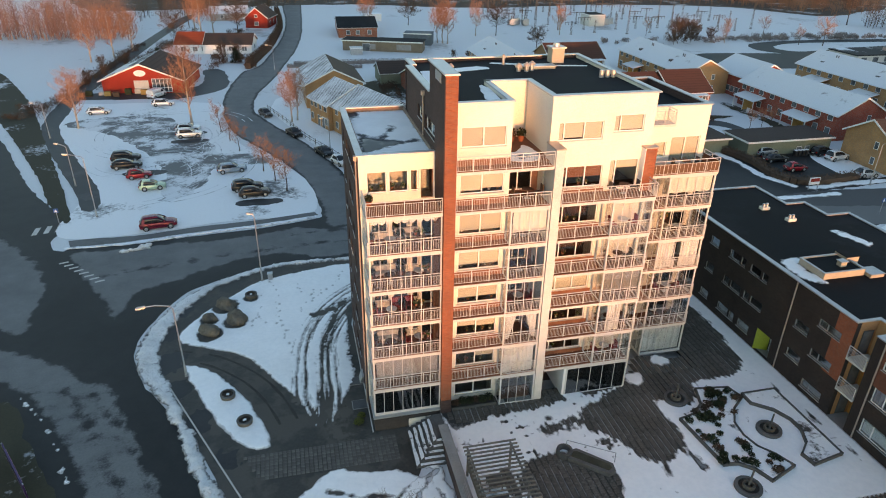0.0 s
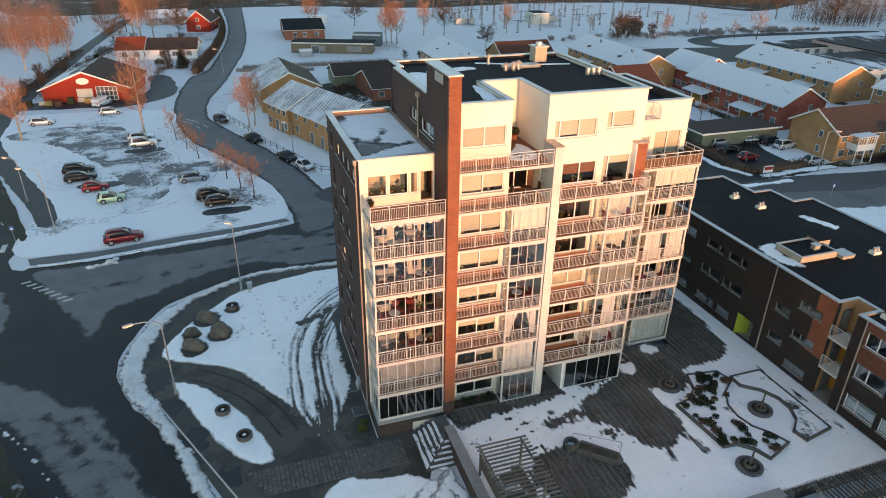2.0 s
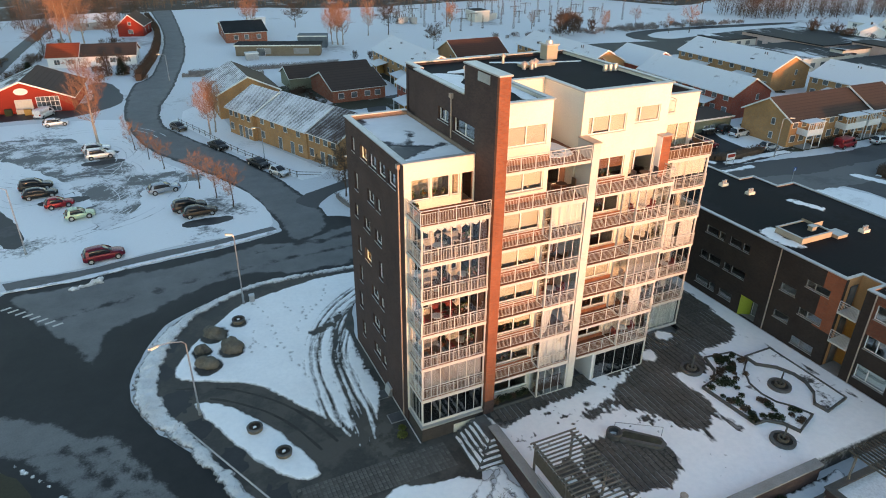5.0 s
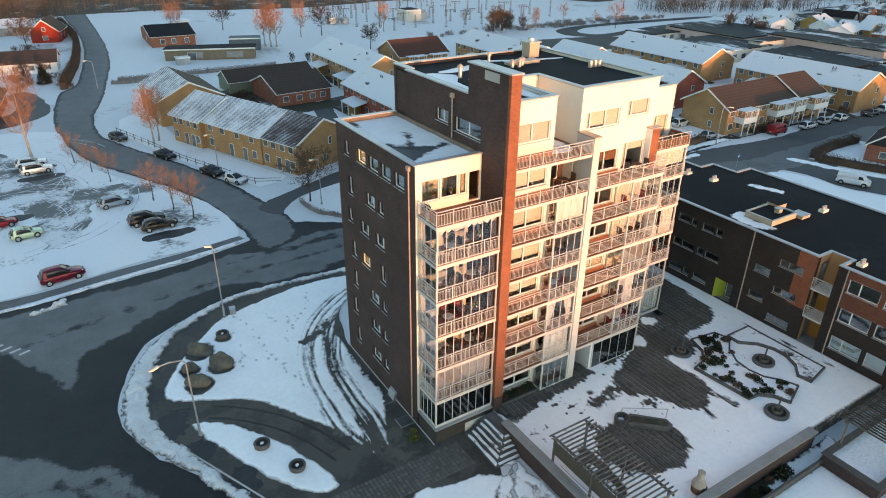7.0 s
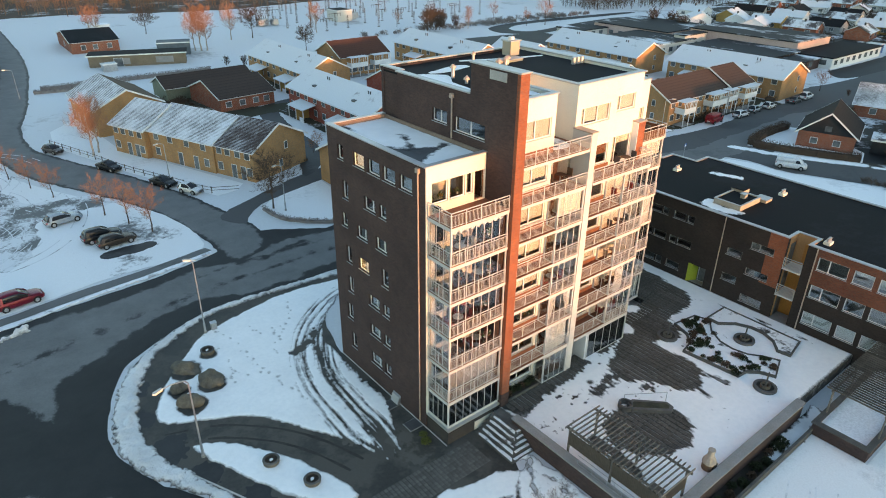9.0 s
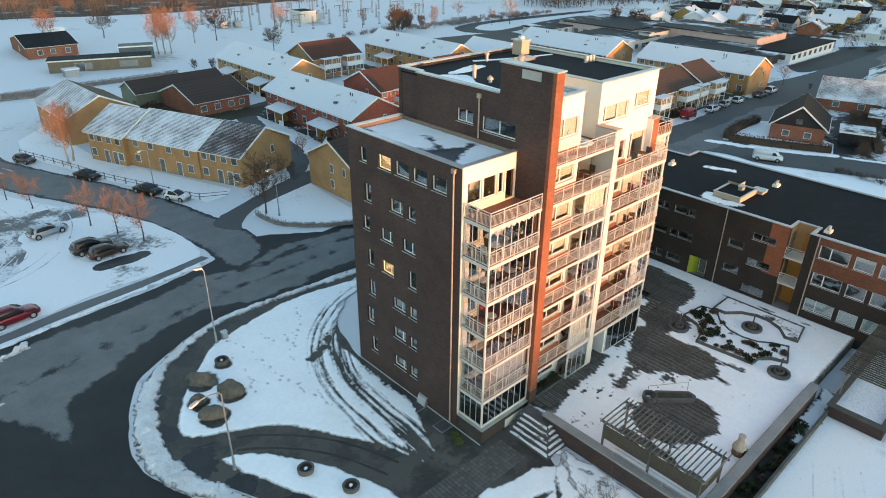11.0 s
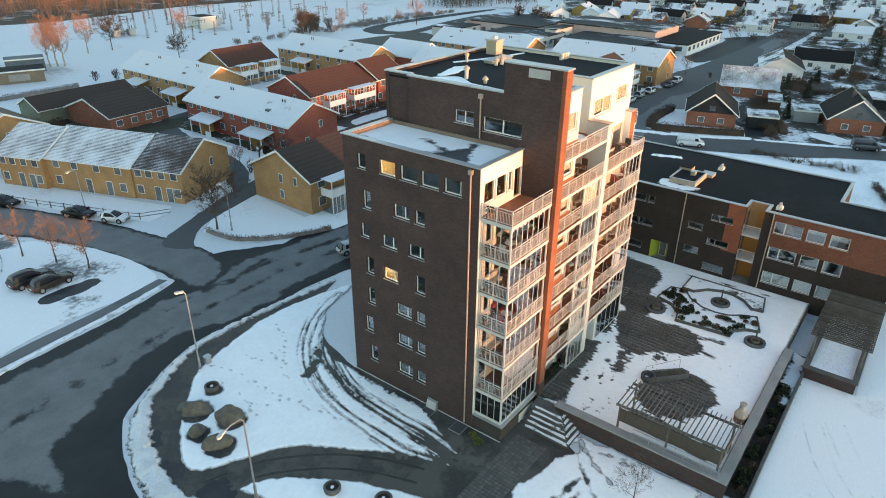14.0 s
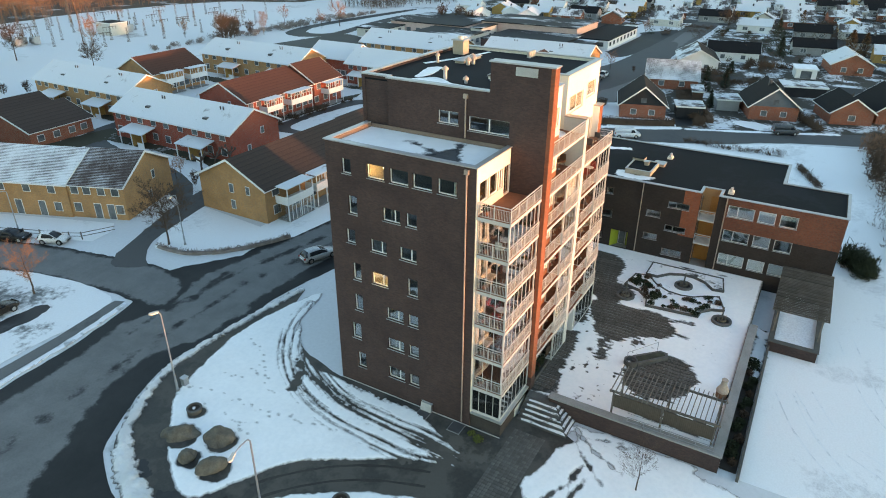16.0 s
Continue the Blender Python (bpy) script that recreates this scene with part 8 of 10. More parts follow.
pink_print = surface("pink_print", (0.55, 0.25, 0.35), (0.62, 0.30, 0.40), 0.6)
bn = thing("banner_sign", "low purple advertising banner beside the road", "sign", (-22, 41, 0))
part("board", M().prism([(-23.3, 43.2), (-23.2, 43.25), (-20.3, 38.4), (-20.4, 38.35)], 0.2, 1.5, True), paint("purple", (0.06, 0.03, 0.10)), bn)
for q in ((-23.2, 43.1), (-20.4, 38.5)):
    part("post", M().tube((*q, 0), (*q, 1.6), 0.05), steel, bn)
part("lettering_bar", M().prism([(-23.0, 42.85), (-22.93, 42.88), (-20.75, 39.22), (-20.82, 39.19)], 0.9, 1.15, True), pink_print, bn, "pale pink lettering bar")

# small street things: blue road sign, bins by the garages, clods of ploughed snow
CLOD = (-19.8, 77.8)
sign_blue = paint("sign_blue", (0.03, 0.10, 0.30), 0.0)
for x, y in ((79.9, 68.4), (-30.8, 86.9)):
    rs = thing("road_sign", "small blue road sign on a grey post", "sign", (x, y, 0), group="road signs")
    part("post", M().tube((x, y, 0), (x, y, 2.6), 0.035), steel, rs)
    part("plate", M().prism([(x - 0.3, y - 0.06), (x + 0.3, y - 0.06), (x + 0.3, y - 0.04), (x - 0.3, y - 0.04)], 2.0, 2.6, True), sign_blue, rs)
    part("symbol", M().loft([[(x - 0.2, y - 0.066, 2.1), (x + 0.2, y - 0.066, 2.1), (x, y - 0.066, 2.5)], [(x - 0.2, y - 0.061, 2.1), (x + 0.2, y - 0.061, 2.1), (x, y - 0.061, 2.5)]]), white_paint, rs)
for i in range(4):
    x, y = 86.0 + i * 0.75, 93.2
    wb = thing("waste_bin", "black wheeled bin with a snowy lid by the garage", "bin", (x, y, 0), group="garage bins")
    part("body", M().loft([[(x - 0.24, y - 0.28, 0.06), (x + 0.24, y - 0.28, 0.06), (x + 0.24, y + 0.28, 0.06), (x - 0.24, y + 0.28, 0.06)], [(x - 0.3, y - 0.34, 1.0), (x + 0.3, y - 0.34, 1.0), (x + 0.3, y + 0.34, 1.0), (x - 0.3, y + 0.34, 1.0)]]), black_rubber, wb)
    part("lid", M().box(x - 0.31, y - 0.36, 1.0, x + 0.31, y + 0.36, 1.06), dark_frame, wb)
    part("snow_cap", M().box(x - 0.24, y - 0.28, 1.06, x + 0.24, y + 0.28, 1.12), snow, wb)
    for dx in (-0.2, 0.2):
        part("wheel", M().tube((x + dx - 0.03, y + 0.28, 0.1), (x + dx + 0.03, y + 0.28, 0.1), 0.1, n=10), black_rubber, wb)
sheet("snow_clods", "clods of ploughed snow left on the road edge", (CLOD[0] - 2.6, CLOD[1] - 2.0, CLOD[0] + 2.6, CLOD[1] + 2.0), 0.12, lambda x, y: 0.5 - to_line(x, y, [(CLOD[0] - 1.4, CLOD[1] - 0.4), (CLOD[0], CLOD[1]), (CLOD[0] + 1.0, CLOD[1] + 0.7)]) + 0.7 * rough_field(x, y, 0.8, 191, 3), 0.05, 0.4, 0.5, bank_melt, 0.25)

# ---- sheds, villas and other houses ----
grey_board = surface("grey_boards", (0.30, 0.30, 0.29), (0.38, 0.38, 0.37), 0.8, coarse=0.5, fine=8, bump=0.2)
black_board = surface("black_boards", (0.022, 0.022, 0.024), (0.04, 0.04, 0.042), 0.8, coarse=0.5, fine=8, bump=0.2)
green_board = surface("green_grey_boards", (0.16, 0.18, 0.13), (0.21, 0.23, 0.17), 0.8, coarse=0.5, fine=8, bump=0.2)
solar_roof = surface("blue_solar_roof", (0.02, 0.03, 0.06), (0.04, 0.055, 0.10), 0.25, coarse=0.6, fine=4, bump=0.05)
slate_board = surface("slate_boards", (0.085, 0.105, 0.12), (0.13, 0.155, 0.175), 0.7, coarse=0.5, fine=8, bump=0.2)
brown_shed = surface("tan_boards", (0.17, 0.13, 0.09), (0.24, 0.19, 0.135), 0.8, coarse=0.5, fine=8, bump=0.2)
pink_wall = surface("pink_render", (0.50, 0.36, 0.32), (0.58, 0.43, 0.38), 0.85, coarse=0.5, fine=8, bump=0.08)
pale_wall = surface("pale_render", (0.55, 0.53, 0.48), (0.64, 0.61, 0.55), 0.85, coarse=0.5, fine=8, bump=0.08)


def shed(name, label, x0, y0, x1, y1, h, wall_mat, roof_mat, over=0.4, category="shed", doors=(), windows=(), turn=0, group=""):
    """A flat-roofed block. doors and windows on its south and west faces as (face, share, sill, width, height)."""
    cx, cy = (x0 + x1) / 2, (y0 + y1) / 2
    hx, hy = (x1 - x0) / 2, (y1 - y0) / 2
    s = thing(name, label, category, group=group)
    part("body", M().box(-hx, -hy, 0, hx, hy, h), wall_mat, s)
    part("roof", M().box(-hx - over, -hy - over, h, hx + over, hy + over, h + 0.22), roof_mat, s)
    part("fascia", M().box(-hx - over - 0.02, -hy - over - 0.03, h - 0.06, hx + over + 0.02, -hy - over, h + 0.26).box(-hx - over - 0.03, -hy - over, h - 0.06, -hx - over, hy + over, h + 0.26), white_paint, s)
    for f, u, z, w, hh in (*doors, *windows):
        nm = "door" if z < 0.3 else "window"
        if f == "s":
            x = -hx + u * 2 * hx
            o = part(nm, M().box(x - w / 2 - 0.07, -hy - 0.04, z, x + w / 2 + 0.07, -hy + 0.02, z + hh + 0.07), white_paint, s)
            part("pane", M().box(x - w / 2, -hy - 0.06, z + 0.07, x + w / 2, -hy - 0.02, z + hh), far_glass, o)
        else:
            y = -hy + u * 2 * hy
            o = part(nm, M().box(-hx - 0.04, y - w / 2 - 0.07, z, -hx + 0.02, y + w / 2 + 0.07, z + hh + 0.07), white_paint, s)
            part("pane", M().box(-hx - 0.06, y - w / 2, z + 0.07, -hx - 0.02, y + w / 2, z + hh), far_glass, o)
    s.matrix_basis = pose(cx, cy, 0, 0, 0, turn)
    return s


st = shed("storage_building", "long low brown shed with painted scrawls", 17.7, 203.2, 42.1, 209.6, 2.9, brown_shed, felt, doors=(("s", 0.3, 0.0, 2.2, 2.2),), turn=-20)
for u, w in ((-6.0, 4.0), (4.5, 4.5)):
    o = part("painted_scrawl", M().box(u, -3.24, 0.6, u + w, -3.21, 2.2), concrete, st, "pale painted shapes on the shed wall")
    o.matrix_parent_inverse = Matrix.Identity(4)
shed("container", "blue-grey storage container in the snow", 38, 212.5, 47, 218, 3.4, slate_board, slate_board, 0.1, turn=-20)
shed("container", "small grey cabin in the snow", 19.0, 199.6, 22.4, 202.2, 1.8, steel, zinc, 0.1)
shed("container", "small white shed in the snow", 32, 267.5, 38, 272, 2.4, white_paint, snow, 0.2)
house("cottage", "red brick cottage with a dark roof", (25.0, 241.5), -2, 13.0, 22.0, 3.2, 2.0, house_brick, felt, front=[(u, 1.0, 1.2, 1.3) for u in (0.25, 0.5, 0.8)], gables=[(0.5, 1.0, 1.2, 1.2)])
house("villa", "white wooden house with a red tiled roof", (-19.2, 212), -8, 21, 9.5, 2.8, 2.2, white_paint, (roof_brown, roof_red), front=[(u, 0.9, 1.3, 1.2) for u in (0.1, 0.3, 0.55, 0.72, 0.9)], gables=[(0.5, 0.9, 1.1, 1.1)])
# wing added to carry the sunlit end of the roof
house("villa", "white house wing with sunlight put into its orange-red roof colour", (-26.6, 213.2), -8, 7.4, 10.4, 2.9, 2.5, white_paint, sunlit_tiles, front=[(0.3, 0.9, 1.3, 1.2), (0.75, 0.9, 1.3, 1.2)])
house("villa", "small dark red wooden house", (-7.5, 262), 75, 12, 8, 3.6, 3.2, red_paint, roof_brown, front=[(0.3, 0.9, 1.0, 1.2), (0.7, 0.9, 1.0, 1.2)], gables=[(0.5, 0.9, 1.4, 1.2), (0.5, 3.6, 0.9, 1.0)])
house("villa", "low house with a dark roof among trees", (-20, 281), 5, 14, 9, 2.8, 2.0, grey_board, roof_snow, front=[(0.3, 0.9, 1.0, 1.2), (0.7, 0.9, 1.0, 1.2)])

# red workshop barn by the car park
barn = house("workshop_barn", "red wooden workshop with a snow-covered roof", (-31.2, 169.2), 83, 17, 17.5, 3.0, 3.4, red_paint, (roof_brown, roof_half), gables=[[(0.28, 0.9, 1.0, 1.0)], [(0.5, 4.2, 0.1, 0.1)]], overhang=0.7)
for nm, y0, y1, z0, z1, mt in (("roller_door", -1.8, 1.4, 0.02, 2.9, pale_wall), ("window_wall", 2.2, 6.4, 0.3, 3.3, far_glass)):
    o = part(nm, M().box(-8.56, -y1, z0, -8.44, -y0, z1), mt, barn)
    o.matrix_parent_inverse = Matrix.Identity(4)
m = M()
for i in range(6):
    m.box(-8.62, -6.4 + i * 0.84 - 0.05, 0.3, -8.5, -6.4 + i * 0.84 + 0.05, 3.3)
for z in (0.3, 1.3, 2.3, 3.25):
    m.box(-8.63, -6.4, z - 0.04, -8.5, -2.2, z + 0.04)
o = part("window_bars", m, white_paint, barn)
o.matrix_parent_inverse = Matrix.Identity(4)
sg = M()
sg.loft([[(-8.6, 0.2 + 1.3 * math.cos(0.3927 * i), 4.5 + 0.7 * math.sin(0.3927 * i)) for i in range(16)], [(-8.5, 0.2 + 1.3 * math.cos(0.3927 * i), 4.5 + 0.7 * math.sin(0.3927 * i)) for i in range(16)]])
o = part("oval_sign", sg, white_paint, barn, "pale oval sign board")
o.matrix_parent_inverse = Matrix.Identity(4)
for i in range(9):
    r = random.Random(i)
    x, y = -45 + i * 1.9 + r.uniform(-0.4, 0.4), 158.6 + r.uniform(-1.2, 1.2) + 0.2 * i
    pl = thing("stacked_goods", "stack of stored goods outside the workshop", "stack", (x, y, 0), group="workshop stores")
    k = r.uniform(0.6, 1.3)
    part("pallet", M().box(x - 0.7, y - 0.5, 0, x + 0.7, y + 0.5, 0.15), brown_wood, pl)
    part("crate", M().box(x - 0.65, y - 0.45, 0.15, x + 0.65, y + 0.45, 0.15 + k), (brown_wood, evergreen, steel, ochre_paint)[i % 4], pl)
solid("workshop_yard", M().prism(curve_through([(-46, 157), (-30, 155), (-24, 154), (-14.5, 163), (-16, 182), (-21, 184), (-22, 165), (-45, 162)], 1.0, True, 0.4, 44), 0.02, 0.06), path_asphalt, "bare asphalt yard round the workshop", kind="structure")

# garages east of the tower
shed("garage_row", "low green-grey garage row with a brown roof", 77.2, 94.6, 94.2, 101.5, 2.5, green_board, roof_brown, doors=(("s", 0.62, 0.0, 0.9, 1.2), ("s", 0.72, 0.0, 0.9, 1.2)))
shed("garage_row", "low green-grey garage row with a brown roof", 64, 97.4, 75.2, 104, 2.5, green_board, roof_brown)
solid("garage_yard", M().prism(curve_through([(61, 78), (61, 96), (76, 96), (96, 95), (99, 84), (90, 79), (75, 78)], 1.0, True, 0.3, 45), 0.02, 0.055), asphalt, "asphalt yard in front of the garages", kind="structure")

# porches, balconies and roof details of the row houses
def porch(x0, y0, x1, y1, z=2.5, group="porches"):
    p = thing("entrance_porch", "white timber porch with a snow-covered roof", "porch", ((x0 + x1) / 2, (y0 + y1) / 2, 0), group=group)
    part("roof", M().add([(x0, y0, z), (x1, y0, z + 0.7), (x1, y1, z + 0.7), (x0, y1, z), (x0, y0, z + 0.16), (x1, y0, z + 0.86), (x1, y1, z + 0.86), (x0, y1, z + 0.16)], [(3, 2, 1, 0), (4, 5, 6, 7), (0, 1, 5, 4), (1, 2, 6, 5), (2, 3, 7, 6), (3, 0, 4, 7)]), roof_snow, p)
    for y in (y0 + 0.2, (y0 + y1) / 2, y1 - 0.2):
        part("post", M().box(x0 + 0.15, y - 0.07, 0, x0 + 0.29, y + 0.07, z + 0.05), white_paint, p)
    part("screen", M().box(x0 + 0.2, (y0 + y1) / 2 - 0.05, 0, x1, (y0 + y1) / 2 + 0.05, z), ochre_paint, p)
    part("screen", M().box(x0 + 0.18, y0 + 0.3, 0, x0 + 0.24, y0 + 1.8, 1.0), white_paint, p)


for y in (111.5, 126.5):
    porch(37.6, y, 41.0, y + 6.5)
for y in (150.5, 166):
    porch(45.8, y, 49.1, y + 6)
for y in (104.0, 119.5):
    porch(96.2, y, 99.3, y + 7)
for y in (140, 156):
    porch(87.2, y, 90.4, y + 6)
for y in (82, 96):
    porch(128.2, y, 131.6, y + 6)
for y in (118, 133):
    porch(123.6, y, 126.9, y + 6)


def bay_balcony(x, y, w=5.0, glassy=False):
    """A two-storey white balcony tower on the south side of a row house."""
    b = thing("timber_balcony", "white timber balcony with glazing on the house front", "balcony", (x, y, 0), group="house balconies")
    for dx in (0.08, w / 2, w - 0.08):
        part("post", M().box(x + dx - 0.06, y, 0, x + dx + 0.06, y + 0.12, 4.9), white_paint, b)
    part("floor", M().box(x, y, 2.5, x + w, y + 2.2, 2.7), white_paint, b)
    part("floor", M().box(x, y, 0.1, x + w, y + 2.2, 0.25), concrete, b)
    part("parapet", M().box(x, y - 0.03, 2.7, x + w, y + 0.03, 3.65).box(x - 0.03, y, 2.7, x + 0.03, y + 2.2, 3.65), white_paint, b)
    for i in range(8):
        xx = x + i * w / 7
        part("upright", M().box(xx - 0.035, y - 0.03, 0.25 if glassy else 3.65, xx + 0.035, y + 0.03, 2.5 if glassy else 4.9), white_paint, b)
    if glassy:
        pn = part("pane", M().box(x, y, 0.3, x + w, y + 0.02, 2.45).box(x, y + 0.02, 0.3, x + 0.02, y + 2.2, 2.45), balcony_glass, b)
        pn.visible_shadow = False
    part("roof", M().box(x - 0.15, y - 0.2, 4.9, x + w + 0.15, y + 2.3, 5.0), roof_snow, b)


for x, y, w, gg in ((27.0, 82.6, 5.2, True), (33.0, 82.6, 4.2, False), (45, 82.6, 5.2, True), (51, 82.6, 4.2, False), (95.8, 79.0, 4.0, False), (106, 79.0, 5.5, False), (112.5, 79.2, 3.5, False), (117.5, 78.4, 5, False),
                    (60.5, 118.2, 4.5, False), (67.5, 118.2, 6.5, False), (79, 117.8, 5, False), (67, 155.7, 5, False), (74, 155.7, 5, False)):
    bay_balcony(x, y, w, gg)
for x, y, z in ((44.5, 128, 7.2), (44.5, 113, 7.2), (53, 152, 7.2), (53, 167, 7.2), (94, 145, 7.3), (94, 160, 7.3), (136, 86, 7.2), (136, 99, 7.2), (131, 120, 7.2), (131, 137, 7.2)):
    v = thing("roof_vents", "pair of dark metal roof vents", "roof vent", (x, y, z - 0.6), group="roof vents")
    for d in (0, 0.7):
        part("pipe", M().tube((x + 0.5, y + d, z - 0.4), (x + 0.5, y + d, z + 0.75), 0.11, n=8), dark_frame, v)
    part("roof_hatch", M().box(x - 2.2, y + 1.5, z - 1.7, x - 1.1, y + 2.5, z - 0.85), dark_frame, v)

# school buildings with flat roofs
school = thing("school_building", "pale flat-roofed school with snow on its roofs", "building", (170, 130, 0))
flat_snow = patchy("flat_roof_snow", (0.014, 0.016, 0.019), (0.66, 0.69, 0.73), 0.10, 0.6, 0.76, 0.8, 0.8, 0.15, stretch=(1, 0.35, 1))
for (x0, y0, x1, y1, h), mt in (((151, 126, 174, 147, 3.4), pale_wall), ((182, 98, 203, 133, 5.2), pink_wall), ((170, 127, 192, 131, 4.5), pale_wall), ((174, 136, 200, 166, 4.0), pink_wall), ((178.6, 86.3, 212, 97.4, 2.9), white_paint), ((160, 96, 182, 122, 3.2), dark_brick), ((160, 160, 174, 171, 2.8), pale_wall), ((166.5, 89.5, 178.2, 95.6, 2.6), dark_brick)):
    wg = part("wing", M().box(x0, y0, 0, x1, y1, h), mt, school)
    part("roof", M().box(x0 - 0.3, y0 - 0.3, h, x1 + 0.3, y1 + 0.3, h + 0.3), flat_snow if mt is not white_paint else felt, wg)
    n = int((y1 - y0) / 4)
    for i in range(n):
        yy = y0 + 1.5 + i * 4
        part("window", M().box(x0 - 0.06, yy, 1.0, x0 + 0.02, yy + 1.8, 2.3), far_glass, wg)
    n = int((x1 - x0) / 4)
    for i in range(n):
        xx = x0 + 1.5 + i * 4
        part("window", M().box(xx, y0 - 0.06, 1.0, xx + 1.8, y0 + 0.02, 2.3), far_glass, wg)
solid("school_yard", M().prism(curve_through([(173, 78), (176, 86), (180, 85.5), (212, 85), (220, 87), (228, 82), (232, 76)], 1.0, True, 0.3, 48), 0.02, 0.055), asphalt, "asphalt school yard", kind="structure")
shed("container", "bright blue container beside the school", 213.5, 88, 219, 92, 2.6, paint("blue", (0.03, 0.12, 0.32)), zinc, 0.1)
patch("loop_road", [(155, 199), (148, 190), (151, 182), (160, 177.5), (178, 180), (215, 183), (215, 188), (190, 187), (172, 184), (160, 183), (156, 188), (160, 194), (175, 197), (230, 193), (230, 197), (180, 202)], 0.05, asphalt, "looping asphalt road in the snow", seed=50)

patch("far_lot", [(117, 172), (124, 184), (141, 183), (160, 178), (158, 168), (149, 159), (128, 163)], 0.052, asphalt, "bare asphalt lot behind the row houses", jitter=0.4, seed=51)

# villas along the street
g1 = [[(0.3, 0.9, 1.1, 1.0), (0.7, 0.9, 1.1, 1.0), (0.5, 3.3, 1.1, 1.0)], [(0.5, 1.0, 1.0, 1.0)]]
house("villa", "red brick villa with a black gable and dark roof", (110.0, 57.3), 17, 12, 9.2, 2.9, 3.6, house_brick, roof_black, gable_mat=black_board, gables=g1)
house("villa", "red brick villa with solar panels on its roof", (122.5, 33.6), 17, 12, 9.4, 2.9, 3.6, house_brick, (solar_roof, roof_black), gable_mat=slate_board, gables=g1, chimney=1)
house("villa", "villa with a frosted tile roof", (138.5, 57.5), 104, 12, 8.2, 2.8, 3.4, house_brick, roof_dusted, front=[(0.3, 0.9, 1.2, 1.1)], back=[(0.3, 0.9, 1.2, 1.1), (0.7, 0.9, 1.2, 1.1)])
house("villa", "white villa with a dark roof and bay window", (167, 57), 15, 15, 10, 3.0, 2.6, white_paint, (roof_black, roof_half), gables=[(0.3, 1.0, 1.2, 1.0), (0.7, 1.0, 1.2, 1.0)])
house("villa", "white villa under snow beside its garden", (184, 50), 100, 14, 9, 2.8, 2.2, white_paint, (roof_half, roof_black), back=[(0.3, 0.9, 1.2, 1.1), (0.7, 0.9, 1.2, 1.1)])
house("villa", "red brick villa with a snowy hipped roof", (182, 20), 12, 13, 10, 2.9, 2.6, house_brick, (roof_half, roof_snow), gables=[(0.3, 0.9, 1.2, 1.1), (0.7, 0.9, 1.2, 1.1)])
house("villa", "dark villa with a carport", (126, 19.5), 20, 10, 8, 2.6, 2.6, house_brick, roof_black, gables=[(0.5, 0.9, 1.2, 1.0)])
house("villa", "brown brick villa with dark roof", (132, 11), 20, 12, 9.5, 2.8, 3.4, house_brick, roof_black, gables=[(0.4, 0.9, 1.2, 1.0)])
shed("carport", "dark flat-roofed carport with snow on top", 109.5, 45.3, 115, 50.5, 2.3, black_board, roof_half, 0.3, turn=17)
shed("carport", "flat-roofed carport under snow", 120, 39.8, 126, 44.3, 2.3, grey_board, roof_half, 0.3, turn=17)
shed("garage", "low white garage with snow on the roof", 165, 27, 172, 32, 2.3, white_paint, snow, 0.3, turn=10, doors=(("w", 0.5, 0.0, 2.6, 2.0),))
shed("garage", "low dark garage with some snow on top", 142, 24, 149, 33, 2.3, black_board, roof_half, 0.3, turn=14)
shed("garage", "long low carport with snow on the roof", 125, 48.2, 132, 50.5, 2.2, brown_wood, roof_half, 0.3, turn=14)

# the villa quarter further off: four kinds, repeated
rnd = random.Random(11)
kinds = []
for lab, wm, rm in (("small pale villa with patches of snow on its roof", pale_wall, roof_half), ("red brick villa under a snowy roof", house_brick, (roof_snow, roof_half)), ("white villa under a snowy roof", white_paint, roof_snow), ("grey wooden villa with a dark roof", grey_board, roof_black), ("ochre villa with melting snow on its roof", ochre_paint, (roof_half, roof_snow))):
    kinds.append(house("villa", lab, (1000, 1000), 0, 11.5, 7.6, 2.7, 1.9, wm, rm, front=[(u, 0.9, 1.6, 1.1) for u in (0.2, 0.5, 0.8)], back=[(u, 0.9, 1.6, 1.1) for u in (0.25, 0.75)], gables=[[(0.5, 0.9, 1.2, 1.1)], []], chimney=1, group="far villas", plain=True))
made = 0
for row in range(9):
    for col in range(13):
        x = 222 + row * 21 + (col % 2) * 5 + rnd.uniform(-3, 3)
        y = -40 + col * 17.5 + row * 3 + rnd.uniform(-3, 3)
        if (60 < y < 82 and x < 262) or (x < 236 and y > 92) or (x < 232 and 20 < y < 50 and row == 0) or y > 178 or y > 175 - (x - 222) * 0.1:
            continue
        k = kinds[rnd.randrange(5)]
        v = copy_thing(k, pose(x, y, 0, 0, 0, 98 + rnd.uniform(-8, 8) + (90 if rnd.random() < 0.25 else 0))) if made >= 5 else kinds[made]
        if made < 5:
            v.matrix_basis = pose(x, y, 0, 0, 0, 98 + rnd.uniform(-8, 8))
        made += 1
for q in ((228, 158, 40), (236, 146, 20), (231, 136, 15), (236, 121, 95), (206, 30, 100), (204, 8, 95), (196, -8, 100), (186, 4, 100)):
    copy_thing(kinds[rnd.randrange(5)], pose(q[0], q[1], 0, 0, 0, q[2]))

forest_floor = patchy("leaf_litter", (0.07, 0.05, 0.035), (0.45, 0.45, 0.46), 0.08, 0.8, 0.80, 0.9, 0.85, 0.4)
house("garage_row", "long low green building with a brown tiled roof", (32.3, 164.6), 2, 20.5, 8.4, 2.8, 1.8, green_board, roof_brown)
